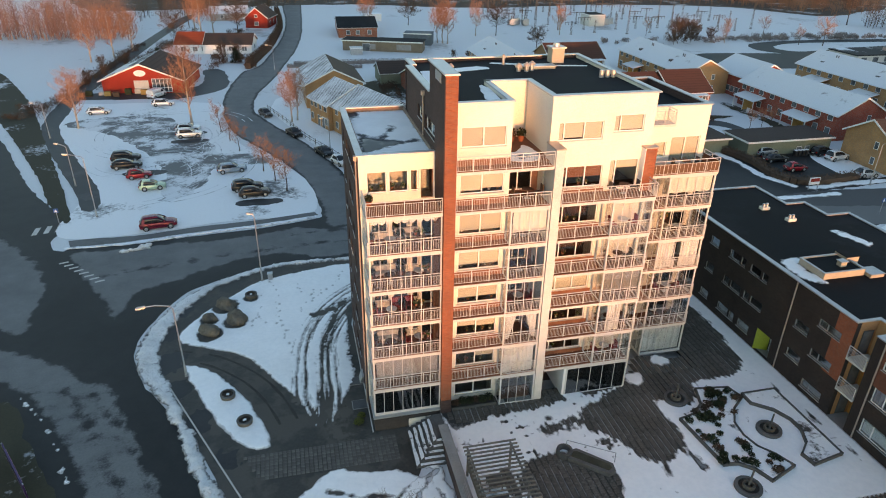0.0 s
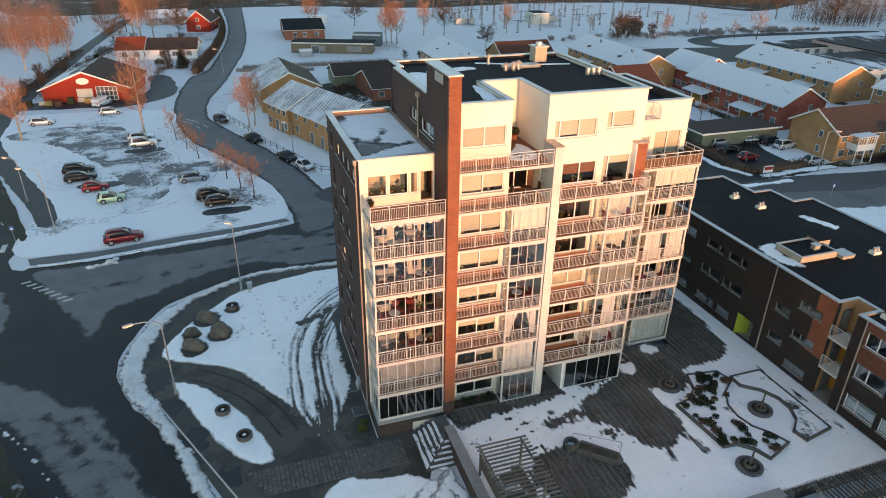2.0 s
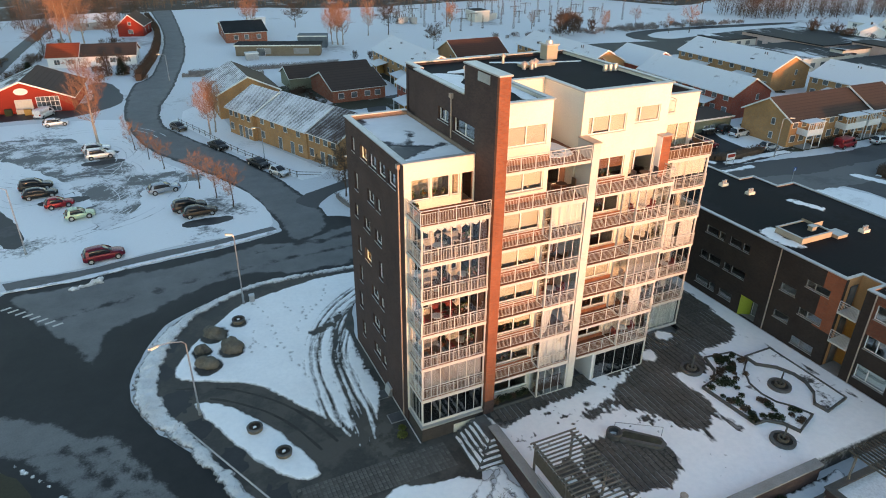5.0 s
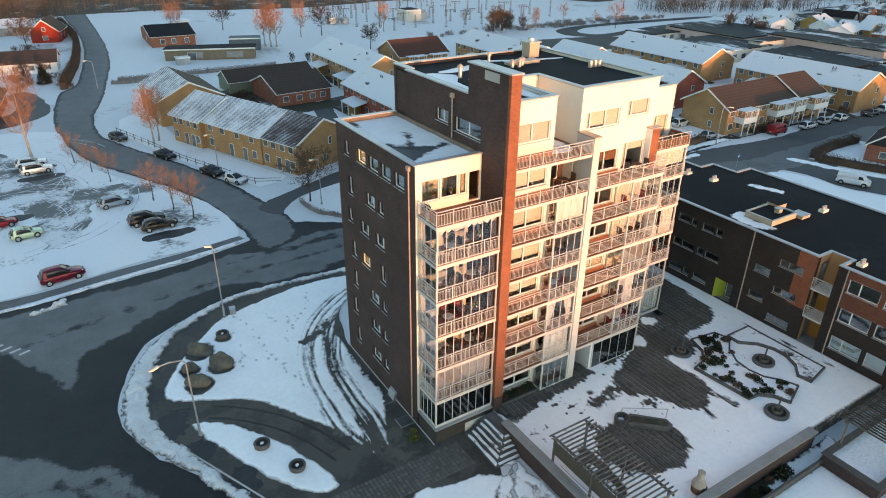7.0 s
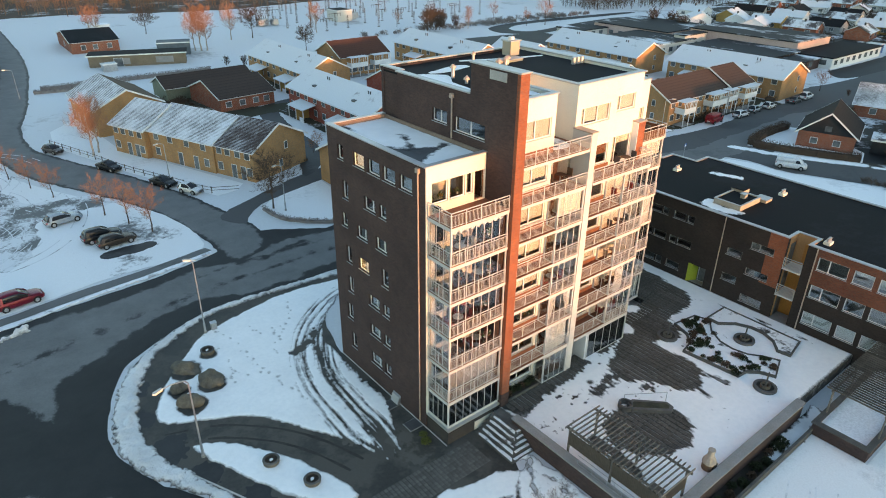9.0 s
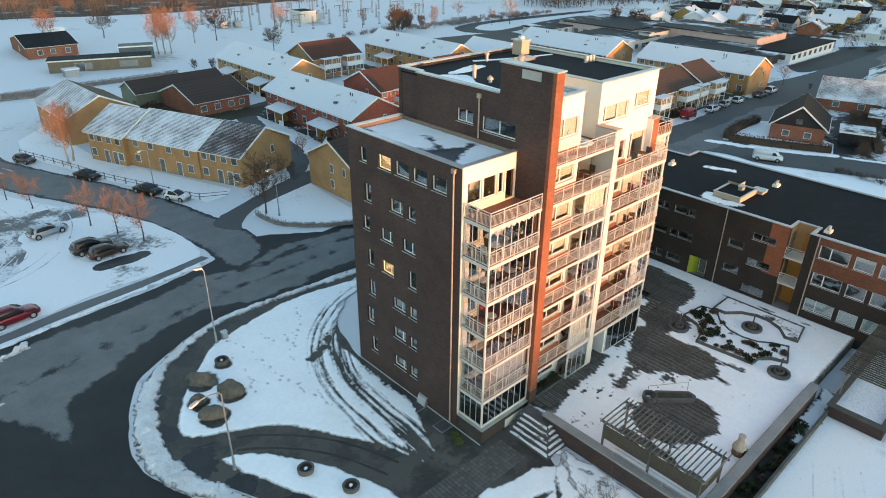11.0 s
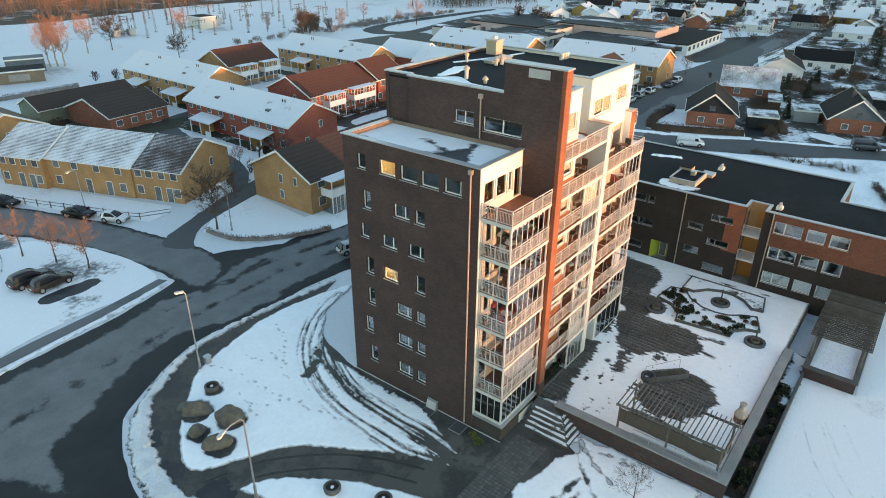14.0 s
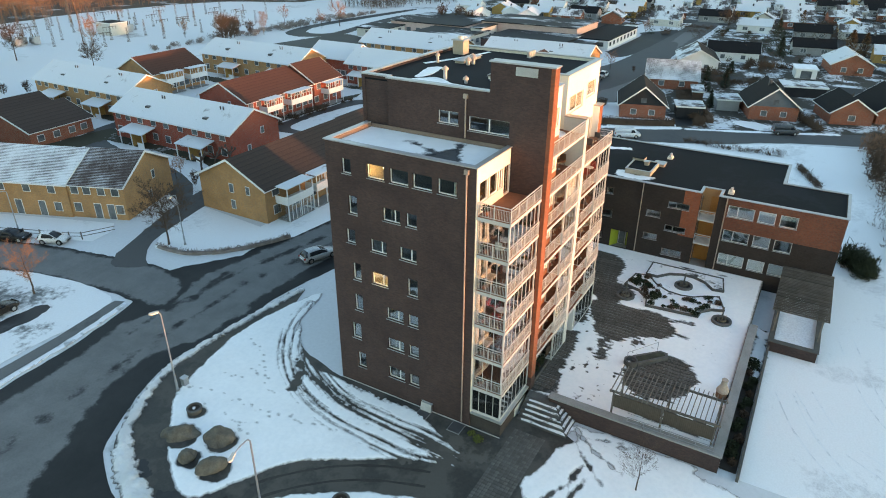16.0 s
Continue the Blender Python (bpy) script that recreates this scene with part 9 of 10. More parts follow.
# ---- trees ----
def branch(m, p, d, length, r, depth, rnd, twigs, up, fine=0.022):
    """A limb that bends and forks into twigs."""
    segs = 3 if depth > 1 else 2
    for i in range(segs):
        q = p + d * length / segs
        r1 = r * 0.72
        m.tube(p, q, r, r1, 5 if r > 0.06 else 3, False)
        d = (d + Vector((rnd.gauss(0, 0.13), rnd.gauss(0, 0.13), rnd.gauss(0.04, 0.08) + up * 0.1))).normalized()
        if depth > 0:
            for _ in range(2 if depth > 1 else 3):
                side = Vector((rnd.gauss(0, 1), rnd.gauss(0, 1), rnd.gauss(0.2, 0.4)))
                side = (side - d * side.dot(d)).normalized()
                nd = (d * rnd.uniform(0.6, 1.0) + side * rnd.uniform(0.5, 0.9) + Vector((0, 0, up * 0.35))).normalized()
                branch(m, p.lerp(q, rnd.random()), nd, length * rnd.uniform(0.4, 0.62), r1 * 0.5, depth - 1, rnd, twigs, up, fine)
        else:
            for _ in range(twigs):
                side = Vector((rnd.gauss(0, 0.7), rnd.gauss(0, 0.7), rnd.gauss(0.1, 0.6)))
                a = p.lerp(q, rnd.random())
                m.spike(a, a + (d + side).normalized() * length * rnd.uniform(0.35, 0.8), fine)
        p, r = q, r1


def tree(name, label, seed, h, trunk_mat, crown_mat, up=0.5, spread=0.42, low=0.22, limbs=16, twigs=4, lean=0.02, r=None, group="bare trees", fine=0.022):
    rnd = random.Random(seed)
    t = thing(name, label, "tree", group=group)
    r = r or 0.018 * h
    tm, cm = M(), M()
    p, k = Vector((0, 0, -0.05)), 10
    pts = [p]
    for i in range(k):
        p = p + Vector((rnd.gauss(0, lean * h / k * 3), rnd.gauss(0, lean * h / k * 3), h * 0.88 / k))
        pts.append(p)
    for i in range(k):
        tm.tube(pts[i], pts[i + 1], r * (1 - 0.085 * i) * (1.25 if i == 0 else 1), r * (1 - 0.085 * (i + 1)), 8, False)
    for i in range(limbs):
        u = low + (0.97 - low) * (i + 0.5) / limbs
        a = pts[min(k - 1, int(u * k))].lerp(pts[min(k, int(u * k) + 1)], u * k % 1)
        ang = i * 2.4 + rnd.uniform(-0.4, 0.4)
        d = Vector((math.cos(ang), math.sin(ang), up + rnd.uniform(0, 0.4))).normalized()
        branch(cm, a, d, h * spread * (1.05 - 0.75 * abs(u - 0.42) ** 1.0) * rnd.uniform(0.75, 1.1), r * 0.32 * (1.1 - u), 2, rnd, twigs, up, fine)
    part("trunk", tm, trunk_mat, t)
    part("crown", cm, crown_mat, t)
    return t


birch = [tree("birch_tree", "tall bare birch with reddish twigs", 20 + i, 12.5, birch_bark, twig, 0.8, 0.36, 0.25, 16, 5, fine=0.013) for i in range(2)]
round_tree = [tree("street_tree", "bare round-crowned street tree in winter", 40 + i, 7.0, bark, twig, 0.6, 0.42, 0.3, 9, 4, group="street trees", fine=0.013) for i in range(2)]
oak = [tree("broad_tree", "broad bare deciduous tree in winter", 60 + i, 10.0, bark, brown_twig, 0.35, 0.5, 0.3, 14, 5) for i in range(2)]
bushy = [tree("tall_bush", "many-stemmed bare bush in winter", 80 + i, 5.0, bark, brown_twig, 0.9, 0.5, 0.02, 14, 5, r=0.06, group="bare bushes") for i in range(2)]
young = [tree("young_tree", "slender young tree, bare, in the snow", 90, 3.6, bark, bark, 0.75, 0.5, 0.35, 9, 2, group="young trees", fine=0.007)]
def pollard(x, y):
    t = thing("pollard_tree", "small pollarded tree with knobbly stub branches", "tree", (x, y, 0), group="pollards")
    rnd, m = random.Random(int(x * 10)), M()
    part("trunk", M().tube((x, y, 0), (x, y, 1.3), 0.2, 0.15).tube((x, y, 1.3), (x + 0.1, y, 2.0), 0.15, 0.14), bark, t)
    for i in range(6):
        a = i * 1.05 + rnd.uniform(-0.3, 0.3)
        q = Vector((x + 1.1 * math.cos(a), y + 1.1 * math.sin(a), 2.6 + rnd.uniform(0, 0.9)))
        m.tube((x + 0.05, y, 1.9), q, 0.11, 0.08, 6)
        m.tube(q - Vector((0, 0, 0.18)), q + Vector((0, 0, 0.2)), 0.2, 0.14, 7)
        for k in range(5):
            m.spike(q, q + Vector((rnd.gauss(0, 0.3), rnd.gauss(0, 0.3), 0.5)), 0.02)
    part("limbs", m, bark, t)


for q in ((34.6, 108.2), (37.0, 107.6), (39.4, 106.8)):
    pollard(*q)
used = set()


def plant(kind, x, y, scale, i=0):
    src = kind[i % len(kind)]
    m = Matrix.Translation((x, y, 0)) @ pose(0, 0, 0, 0, 0, (x * 37 + y * 11) % 360)
    if src not in used:
        used.add(src)
        o = src
        o.matrix_basis = m
    else:
        o = copy_thing(src, m)
    o.scale = (scale, scale, scale * (0.92 + 0.16 * ((x * 7.3 + y * 3.1) % 1)))
    return o


for i, (x, y, s) in enumerate(((-39.6, 133.7, 0.9), (-19.0, 132.8, 1.08), (50.4, 215, 1.1), (51.8, 214, 1.0), (49, 216.2, 0.9), (65.2, 228, 0.85), (95.5, 225.5, 0.82), (0.1, 130.8, 0.8), (1.2, 132.0, 0.75), (-47, 205, 1.1), (-44, 215, 1.0), (-52, 200, 0.9), (-26, 235, 1.3), (-23, 242, 1.2), (-29, 245, 1.25), (145, 201, 0.6), (30, 262, 0.8), (33, 264, 0.75))):
    plant(birch, x, y, s, i)
for i, (x, y, s) in enumerate(((-13.2, 126.5, 0.72), (-11.2, 120.3, 0.68), (-9.3, 114.3, 0.7), (-5.1, 103.1, 0.8), (-3.3, 98.3, 0.8), (-1.6, 93.9, 0.85), (168.5, 194, 0.8), (175.5, 191, 1.3), (126, 219.6, 0.8), (169.3, 213.4, 0.9), (89.2, 110.2, 0.5), (92, 110.4, 0.5), (94.4, 110.7, 0.5), (30.5, 109.5, 0.4), (31.5, 109.5, 0.5), (150, 76.5, 0.7), (215, 84, 0.7), (184, 46.5, 0.6))):
    plant(round_tree, x, y, s, i)
for i, (x, y, s) in enumerate(((46.5, 256, 0.9), (72.5, 227.6, 0.95), (75.8, 196.4, 0.75), (14.2, 91.3, 0.75), (222, 232, 1.3), (236, 215, 1.2), (-15, 240, 1.0), (-33, 225, 0.9), (158, 38, 0.5), (240, 60, 0.8))):
    plant(oak, x, y, s, i)
for i, (x, y, s) in enumerate(((128, 202, 1.5), (131, 203, 1.3), (134, 204, 1.2), (126, 201, 1.3), (137, 206, 1.0), (141, 203.5, 0.9), (197, 158, 1.3), (200, 152, 1.3), (198, 146, 1.2), (160, 86, 0.7), (108, 180, 0.5), (113, 186, 0.5), (116, 60, 0.5), (47.4, 188.4, 0.5), (51, 185, 0.5), (-17, 195, 0.9), (-13, 196, 0.8), (-46, 170, 0.7), (-44, 178, 0.6), (-41, 190, 0.7), (-46, 186, 0.7), (30, 104.5, 0.4), (150, 70, 0.3), (166, 40, 0.6), (86, 14, 0.9), (88, 10, 1.0), (90, 5, 1.1), (84, 8, 0.9), (130, 62, 0.4))):
    plant(bushy, x, y, s, i)


plant(young, 4.3, 29.2, 1.0)


def conifer(x, y, h, w, material=None, label="dense dark evergreen tree in a garden"):
    c = thing("evergreen_tree", label, "tree", (x, y, 0), group="evergreens")
    rnd, m = random.Random(int(x * 3 + y)), M()
    part("trunk", M().tube((x, y, 0), (x, y, h * 0.9), 0.12, 0.03), bark, c)
    for i in range(int(420 * w)):
        u = rnd.random() ** 1.3
        r = w * (1 - u) ** 0.7 * rnd.uniform(0.5, 1.0)
        a = rnd.uniform(0, 6.28)
        p = Vector((x + r * math.cos(a), y + r * math.sin(a), 0.2 + h * 0.95 * u))
        d = Vector((math.cos(a), math.sin(a), rnd.uniform(-0.2, 0.7))).normalized() * rnd.uniform(0.3, 0.6)
        s = Vector((-math.sin(a), math.cos(a), 0)) * rnd.uniform(0.1, 0.25)
        m.face(p - d * 0.5, p + s, p + d, p - s)
    part("foliage", m, material or evergreen, c)


rust_leaf = surface("withered_leaf", (0.11, 0.06, 0.025), (0.18, 0.10, 0.04), 0.9, coarse=1.0, fine=6, bump=0.3)
for q in ((143.0, 45.4, 5, 1.2), (135.9, 48.9, 6, 1.5), (216, 41, 9, 2.8), (-13.5, 193, 4, 1.6), (-35, 203, 3, 1.4), (120.5, 45, 4, 0.8), (163, 47, 3, 1.2), (196, 38, 6, 2.0)):
    conifer(*q)
for q in ((200, 20, 9, 3.2), (244, 36, 9, 2.5), (212, 16, 7, 2.2)):
    conifer(*q, rust_leaf, "beech keeping its withered brown leaves")


def woods(label, pts, depth, count, height, material, seed):
    """A belt of bare woodland, trunk by trunk."""
    rnd, m = random.Random(seed), M()
    for i in range(count):
        u = rnd.random() * (len(pts) - 1)
        a, b = Vector(pts[int(u)]), Vector(pts[int(u) + 1])
        p = a.lerp(b, u % 1) + Vector((rnd.uniform(0, depth) * 0.35, rnd.uniform(0, depth)))
        h = height * rnd.uniform(0.6, 1.15)
        base = Vector((p.x, p.y, 0))
        m.spike(base, base + Vector((rnd.gauss(0, 0.4), rnd.gauss(0, 0.4), h)), 0.11)
        for k in range(52):
            z = h * rnd.uniform(0.10, 0.92)
            ang, ln = rnd.uniform(0, 6.283), h * rnd.uniform(0.08, 0.24)
            q = base + Vector((0, 0, z)) + Vector((math.cos(ang), math.sin(ang), 0)) * rnd.uniform(0, 2.2) * (1.15 - z / h)
            m.spike(q, q + Vector((math.cos(ang) * 0.7, math.sin(ang) * 0.7, 0.7)) * ln, 0.04)
    return solid("woodland", m, material, label, "wood", kind="stuff")


woods("row of bare reddish trees along the field", [(-135, 243), (-90, 240), (-52, 236)], 14, 460, 13, pink_twig, 1)
woods("bare winter woodland at the edge of town", [(-60, 322), (20, 326), (90, 306), (150, 312), (208, 296), (235, 264)], 90, 1500, 11, twig, 2)
solid("woodland_floor", M().prism(curve_through([(-80, 320), (20, 324), (90, 304), (150, 309), (208, 293), (240, 258), (330, 330), (200, 460), (-80, 460)], 4.0, True, 2.0, 51), 0.0, 0.06), forest_floor, "brown leaf litter under the trees", kind="structure")
woods("bare winter woodland beyond the substation", [(215, 268), (260, 240), (330, 225), (420, 205)], 60, 420, 9, twig, 3)
woods("bare trees behind the farm houses", [(-60, 275), (-30, 285), (-5, 300)], 22, 110, 10, brown_twig, 4)
woods("bare trees beyond the villas", [(330, 205), (365, 150), (400, 90), (430, -60)], 50, 620, 11, brown_twig, 5)
woods("brown trees behind the school", [(222, 208), (262, 197), (296, 180)], 22, 260, 9, brown_twig, 6)


def thicket(label, spots, r, h, material, seed, n=110, stem=0.07):
    """Garden shrubs and hedges too far off to count."""
    rnd, m = random.Random(seed), M()
    for x, y in spots:
        k = rnd.uniform(0.6, 1.5)
        for i in range(n):
            a, u = rnd.uniform(0, 6.283), rnd.random() ** 0.5
            p = Vector((x + r * k * u * math.cos(a), y + r * k * u * math.sin(a), rnd.uniform(0, 0.7) * h * k))
            d = Vector((rnd.gauss(0, 0.5), rnd.gauss(0, 0.5), abs(rnd.gauss(0.6, 0.4)))) * 0.6
            m.spike(p, p + d, stem)
    return solid("garden_shrubs", m, material, label, "shrubs", kind="stuff")


rnd = random.Random(31)
far_spots = [(rnd.uniform(215, 390), rnd.uniform(-60, 165)) for i in range(520)]
thicket("bare brown garden shrubs among the villas", far_spots[:300], 1.9, 3.2, brown_twig, 32, 120)
thicket("dark evergreen garden shrubs among the villas", far_spots[300:420], 1.3, 2.6, evergreen, 33)
near_spots = [(rnd.uniform(128, 215), rnd.uniform(-20, 62)) for i in range(170)]
near_spots = [p for p in near_spots if noise.noise((p[0] * 0.05, p[1] * 0.05, 3)) > -0.15]
thicket("bare brown garden shrubs among the villas", near_spots[:80], 1.2, 1.8, brown_twig, 34, 60)
thicket("dark evergreen garden shrubs among the villas", near_spots[80:130], 0.9, 1.8, evergreen, 35, 60)
thicket("dense brown trees and shrubs at the edge of the lawn", [(56 + i * 1.15 + rnd.uniform(-1, 1), 12.2 - rnd.random() ** 1.5 * 9 + (1.2 if i > 26 else 0)) for i in range(44)], 2.2, 5.2, brown_twig, 43, 420, 0.05)
thicket("dense brown trees and shrubs at the edge of the lawn", [(92 + rnd.uniform(0, 12), 4 + rnd.uniform(0, 11)) for i in range(16)], 2.0, 5.5, twig, 44, 400, 0.05)
thicket("dark evergreen bushes beside the brick building", [(48.5 + rnd.uniform(0, 5), 15.6 + rnd.uniform(-1, 1.2)) for i in range(12)], 1.1, 2.0, evergreen, 45, 320, 0.06)
thicket("garden hedges and shrubs beside the villas", [(130 - i * 0.9 + rnd.uniform(-0.8, 0.8), 52.5 - i * 0.3 + rnd.uniform(-1.5, 1.5)) for i in range(24)] + [(104.5 + i * 0.9, 44 + i * 0.28 + rnd.uniform(-0.4, 0.4)) for i in range(22)] + [(112.5 + i * 0.9, 23 + i * 0.42 + rnd.uniform(-0.4, 0.4)) for i in range(18)], 1.0, 1.5, brown_twig, 46, 150, 0.06)
thicket("dark clipped hedges along the villa street", [(158.5 + rnd.uniform(-0.4, 0.4), 62 - i * 0.9) for i in range(16)] + [(149 + rnd.uniform(-0.4, 0.4), 60 - i * 0.9) for i in range(30)] + [(130 + i * 1.0, 62.3) for i in range(19)] + [(160 + i * 1.1, 62.3 + rnd.uniform(-0.4, 0.4)) for i in range(40)] + [(170 + i, 44 + rnd.uniform(-0.3, 0.3)) for i in range(30)] + [(176 + rnd.uniform(-0.3, 0.3), 44 - i) for i in range(16)], 0.9, 1.6, brown_twig, 47, 70)
thicket("low bushes between the row houses", [(23 + rnd.uniform(-2, 5), 108 + rnd.uniform(-3, 18)) for i in range(26)] + [(58 + rnd.uniform(0, 28), 117 + rnd.uniform(-1, 2)) for i in range(26)] + [(97 + rnd.uniform(0, 28), 80 + rnd.uniform(-0.6, 1)) for i in range(18)] + [(20 + rnd.uniform(0, 6), 146 + rnd.uniform(0, 16)) for i in range(18)], 0.7, 0.9, brown_twig, 36, 40)
lines = []
for i in range(34):
    x, y = 222 + rnd.uniform(0, 130), -40 + rnd.uniform(0, 190)
    for k in range(9):
        lines.append((x + (k * 1.6 if i % 2 else k * 0.2), y + (k * 1.6 if i % 2 == 0 else k * 0.2)))
thicket("clipped hedges between the villa gardens", lines, 0.9, 1.3, brown_twig, 37, 40)
thicket("brown scrub along the track across the field", [(-47.2 + i * 0.12 + rnd.uniform(-2.6, -0.6), 152 + i * 1.6) for i in range(46)] + [(-42.6 + i * 0.12 + rnd.uniform(0, 3.0), 166 + i * 1.4) for i in range(44)] + [(-52 + rnd.uniform(-3, 4), 146 + rnd.uniform(-4, 8)) for i in range(14)], 1.3, 1.5, brown_twig, 48, 70, 0.05)
thicket("shrubs and stored timber round the farm houses", [(-20 + rnd.uniform(0, 12), 190 + rnd.uniform(-6, 12)) for i in range(24)] + [(-26 + rnd.uniform(-10, 14), 222 + rnd.uniform(-3, 30)) for i in range(40)] + [(-36 + rnd.uniform(-4, 8), 184 + rnd.uniform(-4, 16)) for i in range(16)], 1.1, 1.8, brown_twig, 49, 80, 0.06)
thicket("sparse bare bushes along the snowy bank", [(92.2 + rnd.uniform(-0.5, 0.5), 44 - i * 0.95) for i in range(18)] + [(87 - i * 0.66, 24.6 - i * 0.26) for i in range(14)], 0.6, 1.0, brown_twig, 39, 60, 0.035)
thicket("scrub along the fields and the substation fence", [(100 + rnd.uniform(0, 100), 206 + rnd.uniform(-1, 1) + 0.05 * i) for i in range(60)] + [(140 + rnd.uniform(0, 75), 203 + rnd.uniform(-1.5, 1.5)) for i in range(50)], 1.0, 1.6, frosted_twig, 38, 90)

# electricity substation: steel masts and frames
lattice = surface("rusty_lattice_steel", (0.12, 0.10, 0.085), (0.20, 0.16, 0.13), 0.7, 0.3, coarse=1, fine=8, bump=0.1)


def mast(x, y, h, kind):
    s = thing("substation_mast", "slim lattice mast of the substation", "mast", (x, y, 0), group="substation masts")
    m = M()
    w = 0.28
    for dx, dy in ((-w, -w), (w, -w), (w, w), (-w, w)):
        m.tube((x + dx, y + dy, 0), (x + dx * 0.4, y + dy * 0.4, h), 0.05, 0.04, 3, False)
    for i in range(int(h / 0.9)):
        z, z2 = i * 0.9, (i + 1) * 0.9
        m.tube((x - w, y - w, z), (x + w, y - w, z2), 0.03, n=3, caps=False).tube((x + w, y + w, z), (x - w, y + w, z2), 0.03, n=3, caps=False)
    part("shaft", m, lattice, s)
    if kind:
        a = M().tube((x - 2.6, y, h - 0.3), (x + 2.6, y, h - 0.3), 0.09, n=4)
        for dx in (-2.4, -1.2, 0, 1.2, 2.4):
            a.tube((x + dx, y, h - 0.3), (x + dx, y, h - 1.3), 0.07, 0.07, 5)
        part("crossbar", a, lattice, s)
    part("footing", M().box(x - 0.4, y - 0.4, 0, x + 0.4, y + 0.4, 0.25), concrete, s)


rnd = random.Random(9)
for i in range(64):
    x, y = 84 + (i % 11) * 9 + rnd.uniform(-2, 2), 226 + (i // 11) * 12 + rnd.uniform(-3, 3)
    if x + y * 0.35 < 172 or (x > 150 and y > 262):
        continue
    mast(x, y, rnd.choice((4.5, 5.5, 8.0, 10.5)), i % 3 != 0)
shed("transformer_hut", "pale brick transformer hut with grey plant", 114.5, 243, 121, 251, 4.0, pale_wall, felt, 0.1)
for i, q in enumerate(((123, 246), (126, 249), (86, 250), (88.5, 252), (91, 249))):
    t = thing("transformer", "grey transformer with cooling fins", "transformer", (q[0], q[1], 0), group="transformers")
    part("tank", M().box(q[0] - 1, q[1] - 1.2, 0.2, q[0] + 1, q[1] + 1.2, 2.4), steel, t)
    m = M()
    for k in range(6):
        m.box(q[0] - 1.35, q[1] - 1.1 + k * 0.4, 0.5, q[0] - 1.0, q[1] - 1.0 + k * 0.4, 2.1)
    part("cooling_fins", m, steel, t)
    part("insulators", M().tube((q[0] - 0.4, q[1], 2.4), (q[0] - 0.4, q[1], 3.4), 0.12).tube((q[0] + 0.4, q[1], 2.4), (q[0] + 0.4, q[1], 3.4), 0.12), brown_wood, t)
for x, y, h in ((-33, 262, 11), (-5, 310, 11), (99, 236, 17), (35, 318, 10), (57, 300, 10)):
    u = thing("utility_pole", "wooden pole carrying overhead wires", "pole", (x, y, 0), group="utility poles")
    part("pole", M().tube((x, y, 0), (x, y, h), 0.16, 0.11), brown_wood, u)
    part("crossbar", M().box(x - 1.1, y - 0.06, h - 0.6, x + 1.1, y + 0.06, h - 0.45), brown_wood, u)

# added rise, unseen far to the south, keeps the low sun off the ground
m = M()
for i in range(121):
    x = -900 + i * 15
    h = 11.6 + 1.2 * noise.noise((x * 0.012, 0, 0)) + 0.9 * noise.noise((x * 0.07, 3, 0))
    m.v += [(x, -262, 0), (x, -244, h * 0.9), (x, -236, h), (x, -226, h * 0.8), (x, -210, 0)]
m.f = [(i * 5 + k, i * 5 + k + 1, i * 5 + k + 6, i * 5 + k + 5) for i in range(120) for k in range(4)]
solid("wooded_rise", m, soil, "long unseen rise added to block the low sun", kind="structure")

# ---- tower details: vents, balcony furniture, lit rooms ----
for x, y, h, r in ((12.4, 50.0, 1.1, 0.22), (12.1, 48.0, 0.6, 0.2), (18.0, 54.0, 0.9, 0.18), (19.0, 51.0, 0.8, 0.25), (19.6, 51.4, 0.8, 0.25), (18.4, 51.2, 0.7, 0.25)):
    v = thing("roof_vent", "round metal roof vent with a cap", "roof vent", (x, y, 25.74), group="tower roof vents")
    part("pipe", M().tube((x, y, 25.42), (x, y, 25.42 + h), r * 0.7, n=10), zinc, v)
    part("cap", M().tube((x, y, 25.42 + h), (x, y, 25.42 + h + 0.16), r * 1.25, r * 1.0, 10).tube((x, y, 25.58 + h), (x, y, 25.72 + h), r * 0.9, r * 0.2, 10), copper_pipe, v)
for x, y, w, d, h in ((22.3, 53.8, 1.1, 1.1, 1.55),):
    c = thing("roof_chimney", "pale rendered chimney block on the roof", "chimney", (x, y, 25.74))
    part("shaft", M().box(x, y, 25.42, x + w, y + d, 25.42 + h), hatch_tone, c)
    part("cap", M().box(x - 0.12, y - 0.12, 25.42 + h, x + w + 0.12, y + d + 0.12, 25.54 + h), zinc, c)
    part("cowl", M().tube((x + 0.55, y + 0.55, 25.54 + h), (x + 0.55, y + 0.55, 25.8 + h), 0.32, 0.28, 12), zinc, c)
ac = thing("roof_duct", "pale ventilation duct on the roof", "duct", (19.5, 52.0, 25.74))
part("box", M().box(18.6, 51.7, 25.42, 21.8, 52.6, 25.95), hatch_tone, ac)
part("cover", M().box(18.5, 51.6, 25.95, 21.9, 52.7, 26.0), zinc, ac)
for i in range(3):
    part("outlet", M().tube((24.2 + i * 0.5, 48.0, 25.42), (24.2 + i * 0.5, 48.0, 26.3), 0.2, n=10), zinc, ac)
solid("roof_snow_streak", M().prism(curve_through([(12, 52.5), (15.5, 53.5), (16.2, 52.6), (13, 51.8)], 0.4, True, 0.2, 5), 25.74, 25.78), snow, "thin snow left on the roof felt", kind="structure")
solid("roof_snow_streak", M().prism(curve_through([(13.2, 42.6), (14.1, 42.2), (14.2, 46.0), (13.8, 46.8)], 0.4, True, 0.12, 6), 25.74, 25.78), snow, "thin snow left on the roof felt", kind="structure")
